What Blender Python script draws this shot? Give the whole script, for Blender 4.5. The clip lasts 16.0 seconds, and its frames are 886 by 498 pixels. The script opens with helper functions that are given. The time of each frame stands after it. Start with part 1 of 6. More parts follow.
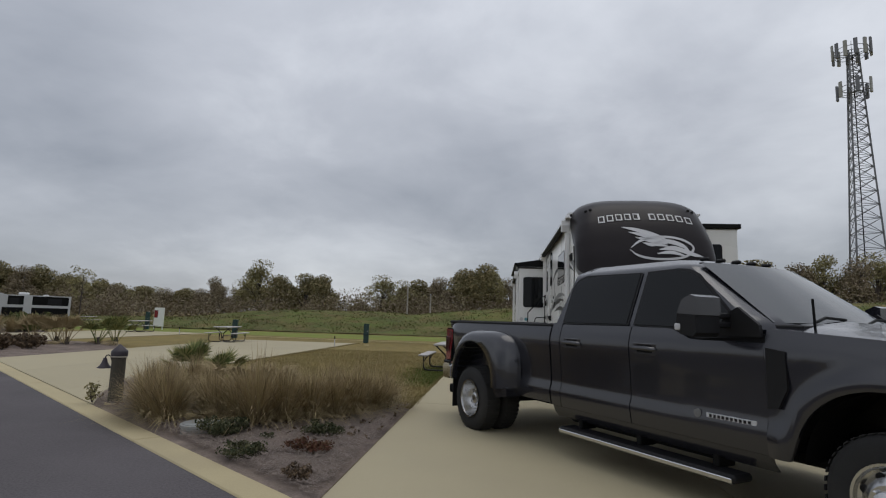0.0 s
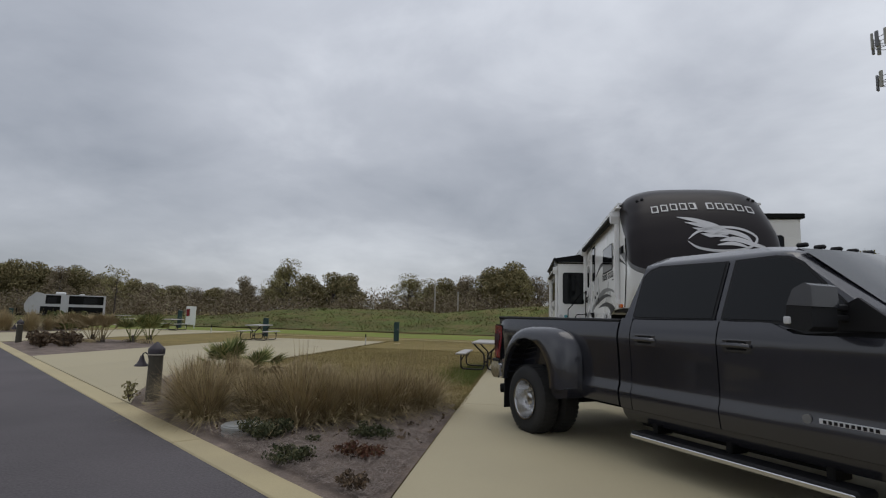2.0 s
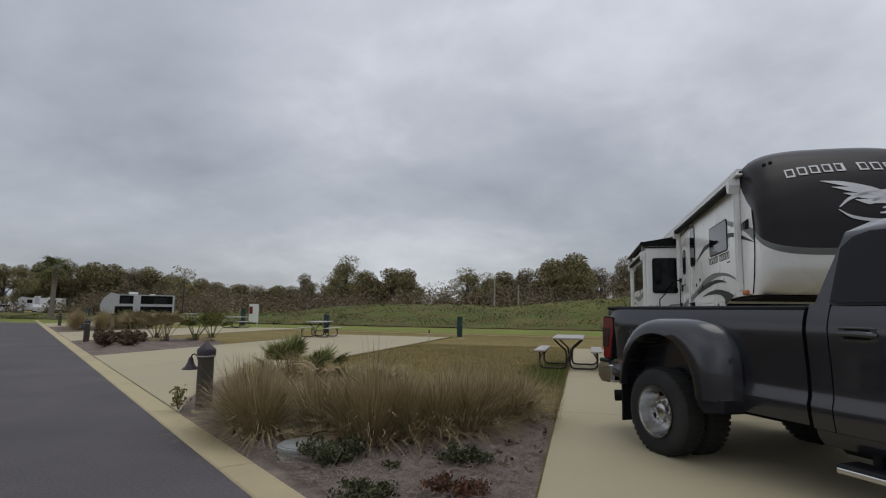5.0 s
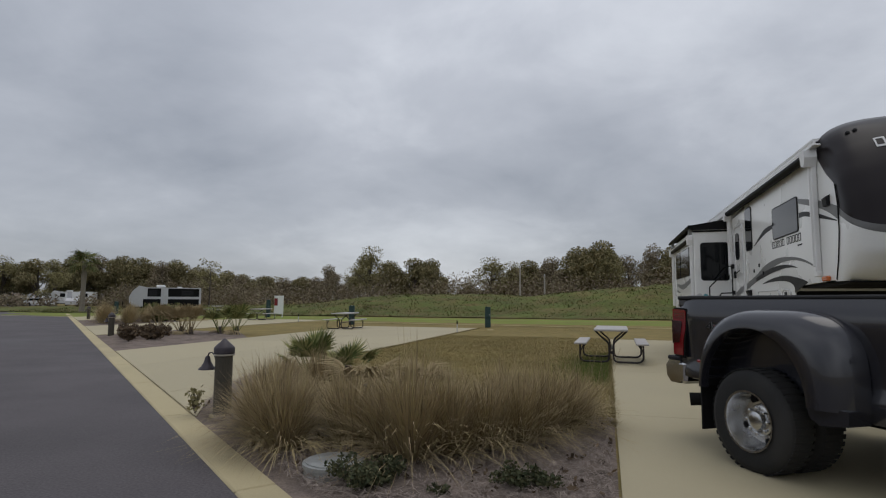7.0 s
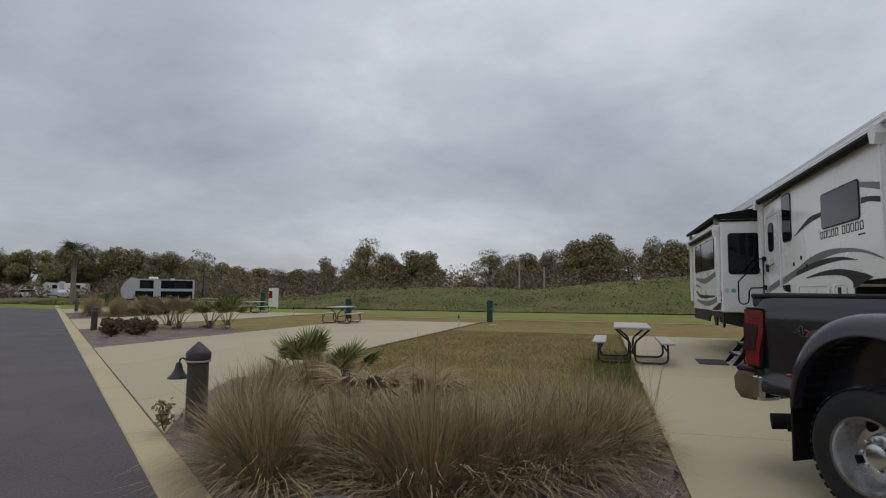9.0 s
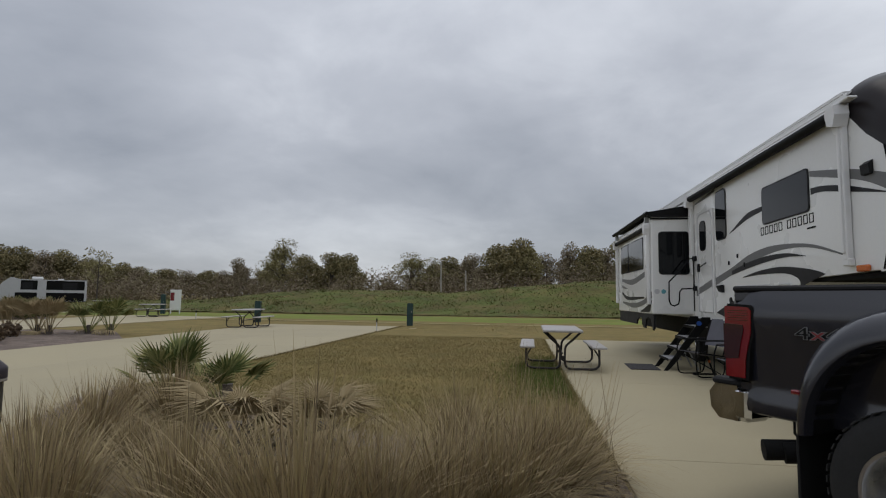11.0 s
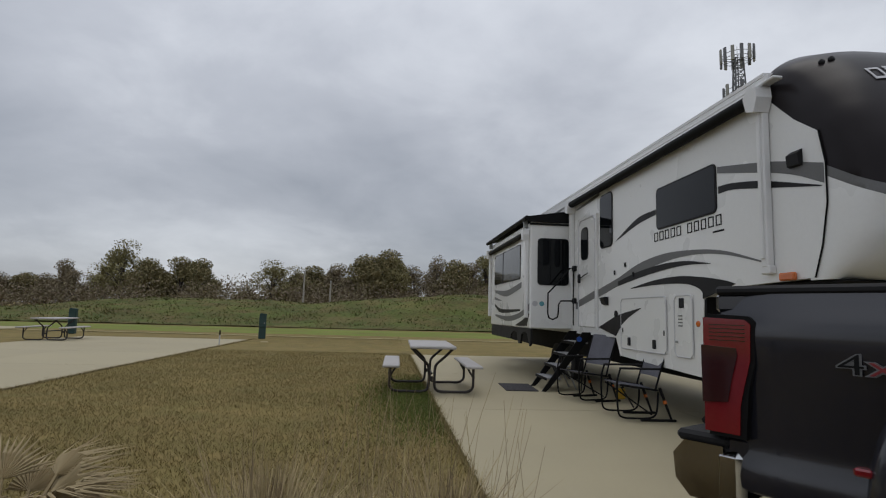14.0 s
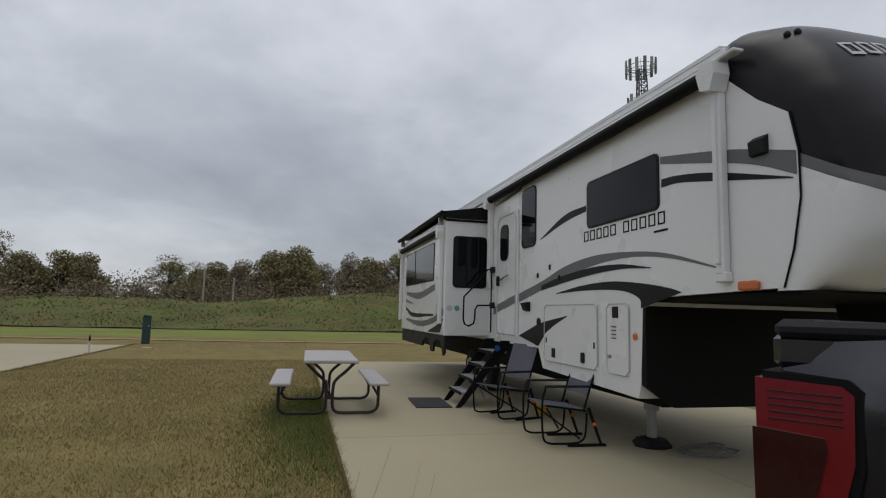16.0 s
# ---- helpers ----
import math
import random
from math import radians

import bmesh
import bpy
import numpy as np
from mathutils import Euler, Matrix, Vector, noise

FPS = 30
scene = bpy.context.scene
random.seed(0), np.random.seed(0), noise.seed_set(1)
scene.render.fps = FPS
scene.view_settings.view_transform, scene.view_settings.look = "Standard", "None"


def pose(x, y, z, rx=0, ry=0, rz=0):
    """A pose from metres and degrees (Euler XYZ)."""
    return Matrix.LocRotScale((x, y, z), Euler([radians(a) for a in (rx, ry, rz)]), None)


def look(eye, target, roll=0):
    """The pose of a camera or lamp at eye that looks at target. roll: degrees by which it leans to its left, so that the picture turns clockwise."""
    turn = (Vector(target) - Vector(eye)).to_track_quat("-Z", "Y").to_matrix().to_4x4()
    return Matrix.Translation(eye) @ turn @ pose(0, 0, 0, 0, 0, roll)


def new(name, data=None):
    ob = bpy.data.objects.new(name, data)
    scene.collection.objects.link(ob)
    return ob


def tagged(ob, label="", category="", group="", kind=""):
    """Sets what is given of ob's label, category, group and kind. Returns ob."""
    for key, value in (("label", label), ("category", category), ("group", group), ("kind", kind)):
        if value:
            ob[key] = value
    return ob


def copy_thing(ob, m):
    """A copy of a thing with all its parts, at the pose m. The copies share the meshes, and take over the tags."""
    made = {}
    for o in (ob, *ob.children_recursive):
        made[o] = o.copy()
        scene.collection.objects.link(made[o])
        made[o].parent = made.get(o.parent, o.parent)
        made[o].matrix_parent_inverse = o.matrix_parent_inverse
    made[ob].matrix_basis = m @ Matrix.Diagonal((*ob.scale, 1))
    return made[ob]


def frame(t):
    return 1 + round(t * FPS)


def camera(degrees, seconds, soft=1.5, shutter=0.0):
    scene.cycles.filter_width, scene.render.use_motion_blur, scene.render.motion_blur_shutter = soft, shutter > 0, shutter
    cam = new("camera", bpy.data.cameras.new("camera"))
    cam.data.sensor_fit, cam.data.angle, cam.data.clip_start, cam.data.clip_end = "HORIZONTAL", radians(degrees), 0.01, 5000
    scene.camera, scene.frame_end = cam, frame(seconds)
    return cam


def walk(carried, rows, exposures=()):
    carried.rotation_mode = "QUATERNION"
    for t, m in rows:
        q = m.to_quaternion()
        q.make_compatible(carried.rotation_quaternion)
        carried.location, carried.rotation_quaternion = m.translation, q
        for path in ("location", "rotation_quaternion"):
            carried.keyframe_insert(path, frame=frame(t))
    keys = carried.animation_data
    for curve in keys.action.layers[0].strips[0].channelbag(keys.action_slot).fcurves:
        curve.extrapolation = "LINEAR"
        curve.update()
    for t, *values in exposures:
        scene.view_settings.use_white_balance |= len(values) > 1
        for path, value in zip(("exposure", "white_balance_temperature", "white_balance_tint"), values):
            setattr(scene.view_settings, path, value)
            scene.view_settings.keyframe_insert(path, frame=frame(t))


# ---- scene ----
cam = camera(76.4, 16.0, soft=1.15)
PATH = [
    (0, (0.574, 0.398, 1.402), (0.374, 2.373, 1.65), 1.7),
    (0.5, (0.576, 0.478, 1.395), (0.343, 2.449, 1.644), 1.5),
    (1, (0.501, 0.564, 1.375), (0.24, 2.531, 1.622), 1.5),
    (1.5, (0.333, 0.703, 1.365), (0.054, 2.668, 1.608), 1.7),
    (2, (0.202, 0.828, 1.355), (-0.084, 2.793, 1.596), 1.6),
    (2.5, (0.082, 1.049, 1.343), (-0.213, 3.013, 1.578), 1.4),
    (3, (-0.002, 1.292, 1.342), (-0.322, 3.253, 1.573), 1.4),
    (3.5, (-0.14, 1.483, 1.321), (-0.501, 3.436, 1.55), 1.3),
    (4, (-0.263, 1.66, 1.325), (-0.662, 3.607, 1.552), 1.3),
    (4.5, (-0.362, 1.86, 1.307), (-0.791, 3.801, 1.534), 1.1),
    (5, (-0.429, 2.129, 1.314), (-0.906, 4.059, 1.533), 0.8),
    (5.2, (-0.476, 2.201, 1.311), (-0.971, 4.126, 1.53), 0.8),
    (7.5, (-0.943, 3.084, 1.341), (-1.501, 4.996, 1.517), 0.3),
    (8, (-1.082, 3.334, 1.358), (-1.642, 5.247, 1.526), 0.4),
    (8.2, (-1.133, 3.416, 1.378), (-1.689, 5.331, 1.534), 0.4),
    (10.3, (-1.479, 4.579, 1.294), (-1.926, 6.521, 1.465), 0.4),
    (10.5, (-1.489, 4.706, 1.276), (-1.88, 6.66, 1.45), 0.6),
    (11, (-1.505, 5.047, 1.292), (-1.778, 7.021, 1.466), 0.7),
    (11.5, (-1.528, 5.283, 1.289), (-1.738, 7.264, 1.473), 0.8),
    (12, (-1.544, 5.575, 1.277), (-1.658, 7.562, 1.469), 1.2),
    (12.5, (-1.576, 5.835, 1.266), (-1.555, 7.825, 1.47), 1.4),
    (13, (-1.504, 6.165, 1.273), (-1.428, 8.153, 1.484), 1.3),
    (13.5, (-1.449, 6.443, 1.245), (-1.335, 8.427, 1.47), 1.3),
    (14, (-1.477, 6.735, 1.251), (-1.288, 8.713, 1.478), 1.6),
    (14.5, (-1.467, 6.974, 1.259), (-1.174, 8.938, 1.492), 1.8),
    (15, (-1.398, 7.253, 1.283), (-1.003, 9.2, 1.517), 1.9),
    (15.5, (-1.322, 7.522, 1.347), (-0.853, 9.454, 1.568), 1.5),
    (16, (-1.213, 7.843, 1.389), (-0.725, 9.77, 1.616), 1.5),
]
walk(cam, [(t, look(eye, target, roll)) for t, eye, target, roll in PATH])

# ---- world, sun and exposure ----
def nd(t, kind, x=0, y=0, **kw):
    n = t.nodes.new(kind)
    for k, v in kw.items():
        n.inputs[k.replace("_", " ")].default_value = v
    return n


world = bpy.data.worlds.new("overcast")
scene.world = world
world.use_nodes = True
wt = world.node_tree
wt.nodes.clear()
w_out = wt.nodes.new("ShaderNodeOutputWorld")
w_bg = wt.nodes.new("ShaderNodeBackground")
w_sky = wt.nodes.new("ShaderNodeTexSky")
w_sky.sky_type = "NISHITA"
w_sky.sun_disc = False
w_sky.sun_elevation, w_sky.sun_rotation = radians(80), radians(31)
w_co = wt.nodes.new("ShaderNodeTexCoord")
w_sep = wt.nodes.new("ShaderNodeSeparateXYZ")
wt.links.new(w_co.outputs["Generated"], w_sep.inputs[0])


def wmath(op, a, b=None, clamp=False):
    n = wt.nodes.new("ShaderNodeMath")
    n.operation, n.use_clamp = op, clamp
    for i, s in enumerate((a, b)):
        if s is None:
            continue
        if isinstance(s, (int, float)):
            n.inputs[i].default_value = s
        else:
            wt.links.new(s, n.inputs[i])
    return n.outputs[0]


w_up = wmath("MAXIMUM", w_sep.outputs[2], 0.0)
w_den = wmath("ADD", w_up, 0.30)
w_flat = wt.nodes.new("ShaderNodeCombineXYZ")
wt.links.new(wmath("DIVIDE", w_sep.outputs[0], w_den), w_flat.inputs[0])
wt.links.new(wmath("DIVIDE", w_sep.outputs[1], w_den), w_flat.inputs[1])


def wnoise(scale, detail, rough, dist, lift):
    n = wt.nodes.new("ShaderNodeTexNoise")
    n.inputs["Scale"].default_value, n.inputs["Detail"].default_value = scale, detail
    n.inputs["Roughness"].default_value, n.inputs["Distortion"].default_value = rough, dist
    m = wt.nodes.new("ShaderNodeMapping")
    m.inputs["Location"].default_value = lift
    wt.links.new(w_flat.outputs[0], m.inputs[0])
    wt.links.new(m.outputs[0], n.inputs["Vector"])
    return n.outputs["Fac"]


w_big = wnoise(0.55, 5.0, 0.5, 0.3, (3.1, 1.7, 0.4))
w_fine = wnoise(1.9, 7.0, 0.58, 0.25, (0.2, 5.3, 2.0))
w_mix = wmath("ADD", wmath("MULTIPLY", w_big, 0.77), wmath("MULTIPLY", w_fine, 0.23))
w_ramp = wt.nodes.new("ShaderNodeValToRGB")
w_ramp.color_ramp.elements[0].position, w_ramp.color_ramp.elements[0].color = 0.34, (0.27, 0.29, 0.33, 1)
w_ramp.color_ramp.elements[1].position, w_ramp.color_ramp.elements[1].color = 0.64, (0.74, 0.765, 0.81, 1)
e = w_ramp.color_ramp.elements.new(0.5)
e.color = (0.45, 0.47, 0.515, 1)
wt.links.new(w_mix, w_ramp.inputs[0])
# overcast skies are brighter towards the zenith
w_grad = wmath("ADD", wmath("ADD", wmath("MULTIPLY", w_up, 0.95), 0.68), wmath("MULTIPLY", w_sep.outputs[0], -0.12))
w_scale = wt.nodes.new("ShaderNodeVectorMath")
w_scale.operation = "SCALE"
wt.links.new(w_ramp.outputs[0], w_scale.inputs[0])
wt.links.new(w_grad, w_scale.inputs["Scale"])
w_blue = wt.nodes.new("ShaderNodeVectorMath")
w_blue.operation = "SCALE"
w_blue.inputs["Scale"].default_value = 0.012
wt.links.new(w_sky.outputs[0], w_blue.inputs[0])
w_sum = wt.nodes.new("ShaderNodeVectorMath")
wt.links.new(w_scale.outputs[0], w_sum.inputs[0])
wt.links.new(w_blue.outputs[0], w_sum.inputs[1])
wt.links.new(w_sum.outputs[0], w_bg.inputs["Color"])
w_bg.inputs["Strength"].default_value = 1.0
wt.links.new(w_bg.outputs[0], w_out.inputs[0])

sun_data = bpy.data.lights.new("sun", "SUN")
sun_data.energy, sun_data.angle, sun_data.color = 0.5, radians(40), (1.0, 0.95, 0.87)
sun = new("sun", sun_data)
sun.matrix_basis = look((6, 20, 60), (0, 10, 0))
scene.view_settings.exposure = 0.0


# ---- geometry helpers ----
class Geo:
    def __init__(self):
        self.v, self.f = [], []

    def add(self, vs, fs):
        o = len(self.v)
        self.v += [tuple(p) for p in vs]
        self.f += [[i + o for i in q] for q in fs]
        return self

    def box(self, x0, x1, y0, y1, z0, z1, c=0.0):
        c = min(c, (x1 - x0) * 0.45, (y1 - y0) * 0.45, (z1 - z0) * 0.45)
        if c <= 0:
            vs = [(x, y, z) for x in (x0, x1) for y in (y0, y1) for z in (z0, z1)]
            return self.add(vs, [(0, 1, 3, 2), (4, 6, 7, 5), (0, 4, 5, 1), (2, 3, 7, 6), (0, 2, 6, 4), (1, 5, 7, 3)])
        lo, hi, vs, idx = (x0, y0, z0), (x1, y1, z1), [], {}
        for sx in (0, 1):
            for sy in (0, 1):
                for sz in (0, 1):
                    s = (sx, sy, sz)
                    for a in range(3):
                        p = []
                        for k in range(3):
                            inn = 0 if k == a else c
                            p.append(lo[k] + inn if s[k] == 0 else hi[k] - inn)
                        idx[s + (a,)] = len(vs)
                        vs.append(p)
        fs = []
        for a in range(3):
            b, d = (a + 1) % 3, (a + 2) % 3
            for s in (0, 1):
                q = []
                for u, w in ((0, 0), (1, 0), (1, 1), (0, 1)):
                    k = [0, 0, 0]
                    k[a], k[b], k[d] = s, u, w
                    q.append(idx[tuple(k) + (a,)])
                fs.append(q if s else q[::-1])
            for u in (0, 1):
                for w in (0, 1):
                    k0, k1 = [0, 0, 0], [0, 0, 0]
                    k0[a], k1[a] = 0, 1
                    k0[b] = k1[b] = u
                    k0[d] = k1[d] = w
                    q = [idx[tuple(k0) + (b,)], idx[tuple(k1) + (b,)], idx[tuple(k1) + (d,)], idx[tuple(k0) + (d,)]]
                    fs.append(q if u == w else q[::-1])
        for s in [(i, j, k) for i in (0, 1) for j in (0, 1) for k in (0, 1)]:
            q = [idx[s + (0,)], idx[s + (1,)], idx[s + (2,)]]
            fs.append(q if sum(s) % 2 else q[::-1])
        return self.add(vs, fs)

    def prism(self, poly, axis, a, b):
        """A polygon, drawn in the two other axes, stood up from a to b."""
        def put(p, d):
            return {"x": (d, p[0], p[1]), "y": (p[0], d, p[1]), "z": (p[0], p[1], d)}[axis]
        n = len(poly)
        vs = [put(p, a) for p in poly] + [put(p, b) for p in poly]
        fs = [list(range(n))[::-1], list(range(n, 2 * n))]
        fs += [(i, (i + 1) % n, n + (i + 1) % n, n + i) for i in range(n)]
        return self.add(vs, fs)

    def tube(self, pts, r, n=8, closed=False, cap=True):
        pts = [Vector(p) for p in pts]
        m, vs = len(pts), []
        side = None
        for i, p in enumerate(pts):
            a = pts[(i - 1) % m] if closed or i else p
            b = pts[(i + 1) % m] if closed or i < m - 1 else p
            d = (b - a).normalized()
            if side is None:
                side = d.orthogonal().normalized()
            side = (side - d * side.dot(d)).normalized()
            up = d.cross(side)
            rr = r[i] if isinstance(r, (list, tuple)) else r
            vs += [p + rr * (math.cos(2 * math.pi * k / n) * side + math.sin(2 * math.pi * k / n) * up) for k in range(n)]
        fs = []
        for i in range(m if closed else m - 1):
            j = (i + 1) % m
            fs += [(i * n + k, i * n + (k + 1) % n, j * n + (k + 1) % n, j * n + k) for k in range(n)]
        if cap and not closed:
            fs += [list(range(n))[::-1], list(range((m - 1) * n, m * n))]
        return self.add(vs, fs)

    def lathe(self, prof, n=24, centre=(0, 0, 0), axis="z", ends=(True, True)):
        vs, fs = [], []
        for r, h in prof:
            for k in range(n):
                a = 2 * math.pi * k / n
                c, s = r * math.cos(a), r * math.sin(a)
                p = {"z": (c, s, h), "y": (s, h, c), "x": (h, c, s)}[axis]
                vs.append([p[i] + centre[i] for i in range(3)])
        for i in range(len(prof) - 1):
            fs += [(i * n + k, i * n + (k + 1) % n, (i + 1) * n + (k + 1) % n, (i + 1) * n + k) for k in range(n)]
        if ends[0]:
            fs.append(list(range(n))[::-1])
        if ends[1]:
            fs.append(list(range((len(prof) - 1) * n, len(prof) * n)))
        return self.add(vs, fs)

    def grid(self, rows, flip=False):
        """Skin over rows of points."""
        n, vs = len(rows[0]), [p for r in rows for p in r]
        fs = []
        for i in range(len(rows) - 1):
            for k in range(n - 1):
                q = (i * n + k, i * n + k + 1, (i + 1) * n + k + 1, (i + 1) * n + k)
                fs.append(q[::-1] if flip else q)
        return self.add(vs, fs)

    def slab(self, rows, push, flip=False):
        """Skin over rows of points with a thickness: push is the way inwards."""
        n, m = len(rows[0]), len(rows)
        vs = [Vector(p) for r in rows for p in r]
        back = [p + Vector(push) for p in vs]
        o = len(vs)
        fs = []
        for i in range(m - 1):
            for k in range(n - 1):
                q = (i * n + k, i * n + k + 1, (i + 1) * n + k + 1, (i + 1) * n + k)
                fs.append(q)
                fs.append(tuple(o + j for j in q[::-1]))
        rim = [k for k in range(n)] + [i * n + n - 1 for i in range(1, m)] + [(m - 1) * n + k for k in range(n - 2, -1, -1)] + [i * n for i in range(m - 2, 0, -1)]
        for a, b in zip(rim, rim[1:] + rim[:1]):
            fs.append((b, a, o + a, o + b))
        if flip:
            fs = [q[::-1] for q in fs]
        return self.add(vs + back, fs)

    def turn(self, m, start=0):
        self.v[start:] = [tuple(m @ Vector(p)) for p in self.v[start:]]
        return self


ORIGIN = {}


def thing(name, label, category, at=(0, 0, 0), rz=0, group="", kind=""):
    ob = new(name)
    ob.empty_display_size = 0.1
    ob.matrix_basis = pose(*at, 0, 0, rz)
    ORIGIN[ob] = pose(*at, 0, 0, rz).inverted()
    return tagged(ob, label, category, group, kind)


def mesh_of(name, geo, material, smooth=None):
    me = bpy.data.meshes.new(name)
    me.from_pydata(geo.v, [], geo.f)
    me.materials.append(material)
    if smooth is not None:
        me.polygons.foreach_set("use_smooth", [True] * len(me.polygons))
        if smooth < 180:
            me.set_sharp_from_angle(angle=radians(smooth))
    me.update()
    return me


def part(name, geo, material, parent, label="", smooth=None, world_space=False):
    """One mesh under a thing or under a part; with world_space its points are the place's own."""
    if world_space:
        top = parent
        while top not in ORIGIN:
            top = top.parent
        geo.turn(ORIGIN[top])
    ob = new(name, mesh_of(name, geo, material, smooth))
    ob.parent = parent
    return tagged(ob, label)


def single(name, geo, material, label, category, smooth=None, kind="", group=""):
    return tagged(new(name, mesh_of(name, geo, material, smooth)), label, category, group, kind)


def spline(pts, n):
    """A smooth line through points of any dimension."""
    pts = [np.array(p, float) for p in pts]
    full = [2 * pts[0] - pts[1]] + pts + [2 * pts[-1] - pts[-2]]
    out = []
    for i in range(len(pts) - 1):
        a, b, c, d = full[i:i + 4]
        for k in range(n):
            t = k / n
            out.append(0.5 * (2 * b + (c - a) * t + (2 * a - 5 * b + 4 * c - d) * t * t + (3 * b - a - 3 * c + d) * t ** 3))
    out.append(pts[-1])
    return [tuple(float(x) for x in p) for p in out]


def interp(x, table):
    return float(np.interp(x, [a for a, _ in table], [b for _, b in table]))


# ---- materials ----
def mat(name, colour, rough=0.6, metal=0.0, vary=0.15, scale=4.0, fine=60.0, bump=0.1, dirt=None, dirt_amount=0.3, coat=0.0, spec=0.5,
        per_object=0.0, per_island=0.0, stretch=(1, 1, 1), rough_vary=0.1, tint=None):
    m = bpy.data.materials.new(name)
    m.use_nodes = True
    t = m.node_tree
    b = t.nodes["Principled BSDF"]
    b.inputs["Metallic"].default_value = metal
    b.inputs["Coat Weight"].default_value = coat
    b.inputs["Coat Roughness"].default_value = 0.06
    b.inputs["Specular IOR Level"].default_value = spec
    co = t.nodes.new("ShaderNodeTexCoord")
    mp = t.nodes.new("ShaderNodeMapping")
    mp.inputs["Scale"].default_value = stretch
    t.links.new(co.outputs["Object"], mp.inputs[0])

    def noise_tex(s, d):
        n = t.nodes.new("ShaderNodeTexNoise")
        n.inputs["Scale"].default_value, n.inputs["Detail"].default_value = s, d
        t.links.new(mp.outputs[0], n.inputs["Vector"])
        return n.outputs["Fac"]

    def mth(op, a, b2):
        n = t.nodes.new("ShaderNodeMath")
        n.operation = op
        for i, s in enumerate((a, b2)):
            if isinstance(s, (int, float)):
                n.inputs[i].default_value = s
            else:
                t.links.new(s, n.inputs[i])
        return n.outputs[0]
    big, small = noise_tex(scale, 4.0), noise_tex(fine, 3.0)
    k = mth("ADD", mth("MULTIPLY", mth("SUBTRACT", big, 0.5), 2.2 * vary), mth("MULTIPLY", mth("SUBTRACT", small, 0.5), 2.0 * vary))
    if per_object:
        oi = t.nodes.new("ShaderNodeObjectInfo")
        k = mth("ADD", k, mth("MULTIPLY", mth("SUBTRACT", oi.outputs["Random"], 0.5), per_object))
    if per_island:
        ge = t.nodes.new("ShaderNodeNewGeometry")
        k = mth("ADD", k, mth("MULTIPLY", mth("SUBTRACT", ge.outputs["Random Per Island"], 0.5), per_island))
    k = mth("ADD", k, 1.0)
    sc = t.nodes.new("ShaderNodeVectorMath")
    sc.operation = "SCALE"
    sc.inputs[0].default_value = colour
    t.links.new(k, sc.inputs["Scale"])
    col = sc.outputs[0]
    if tint is not None:
        mx = t.nodes.new("ShaderNodeMix")
        mx.data_type = "RGBA"
        rp = t.nodes.new("ShaderNodeMapRange")
        rp.inputs["From Min"].default_value, rp.inputs["From Max"].default_value = 0.38, 0.66
        if per_island:
            t.links.new(ge.outputs["Random Per Island"], rp.inputs["Value"])
            rp.inputs["From Min"].default_value, rp.inputs["From Max"].default_value = 0.2, 0.9
        else:
            t.links.new(noise_tex(scale * 2.3, 6.0), rp.inputs["Value"])
        t.links.new(rp.outputs[0], mx.inputs["Factor"])
        t.links.new(col, mx.inputs["A"])
        sc2 = t.nodes.new("ShaderNodeVectorMath")
        sc2.operation = "SCALE"
        sc2.inputs[0].default_value = tint
        t.links.new(k, sc2.inputs["Scale"])
        t.links.new(sc2.outputs[0], mx.inputs["B"])
        col = mx.outputs["Result"]
    if dirt is not None:
        mx = t.nodes.new("ShaderNodeMix")
        mx.data_type = "RGBA"
        rp = t.nodes.new("ShaderNodeMapRange")
        rp.inputs["From Min"].default_value, rp.inputs["From Max"].default_value = 0.50, 0.72
        rp.inputs["To Max"].default_value = dirt_amount
        t.links.new(noise_tex(scale * 0.37, 7.0), rp.inputs["Value"])
        t.links.new(rp.outputs[0], mx.inputs["Factor"])
        t.links.new(col, mx.inputs["A"])
        mx.inputs["B"].default_value = (*dirt, 1)
        col = mx.outputs["Result"]
    t.links.new(col, b.inputs["Base Color"])
    if rough_vary:
        t.links.new(mth("ADD", mth("MULTIPLY", mth("SUBTRACT", big, 0.5), rough_vary * 2), rough), b.inputs["Roughness"])
    else:
        b.inputs["Roughness"].default_value = rough
    if bump:
        bp = t.nodes.new("ShaderNodeBump")
        bp.inputs["Strength"].default_value, bp.inputs["Distance"].default_value = bump, 0.01
        t.links.new(mth("ADD", small, mth("MULTIPLY", big, 0.5)), bp.inputs["Height"])
        t.links.new(bp.outputs[0], b.inputs["Normal"])
    return m


M_ASPHALT = mat("asphalt", (0.079, 0.069, 0.073), 0.88, vary=0.62, scale=0.6, fine=48, bump=0.6, dirt=(0.11, 0.105, 0.11), dirt_amount=0.5)
M_CONCRETE = mat("concrete", (0.385, 0.335, 0.216), 0.8, vary=0.07, scale=0.7, fine=90, bump=0.2, dirt=(0.31, 0.265, 0.175), dirt_amount=0.4, per_object=0.06)
M_CURB = mat("curb_concrete", (0.44, 0.37, 0.215), 0.85, vary=0.12, scale=1.2, fine=70, bump=0.3, dirt=(0.30, 0.25, 0.16), dirt_amount=0.5, per_object=0.1)
M_LAWN = mat("lawn_grass", (0.228, 0.171, 0.066), 0.95, vary=0.28, scale=0.8, fine=45, bump=0.35, tint=(0.182, 0.15, 0.054), spec=0.15)
M_BERM = mat("berm_grass", (0.092, 0.112, 0.030), 0.95, vary=0.65, scale=0.22, fine=5, bump=0.9, tint=(0.125, 0.10, 0.04), spec=0.15)
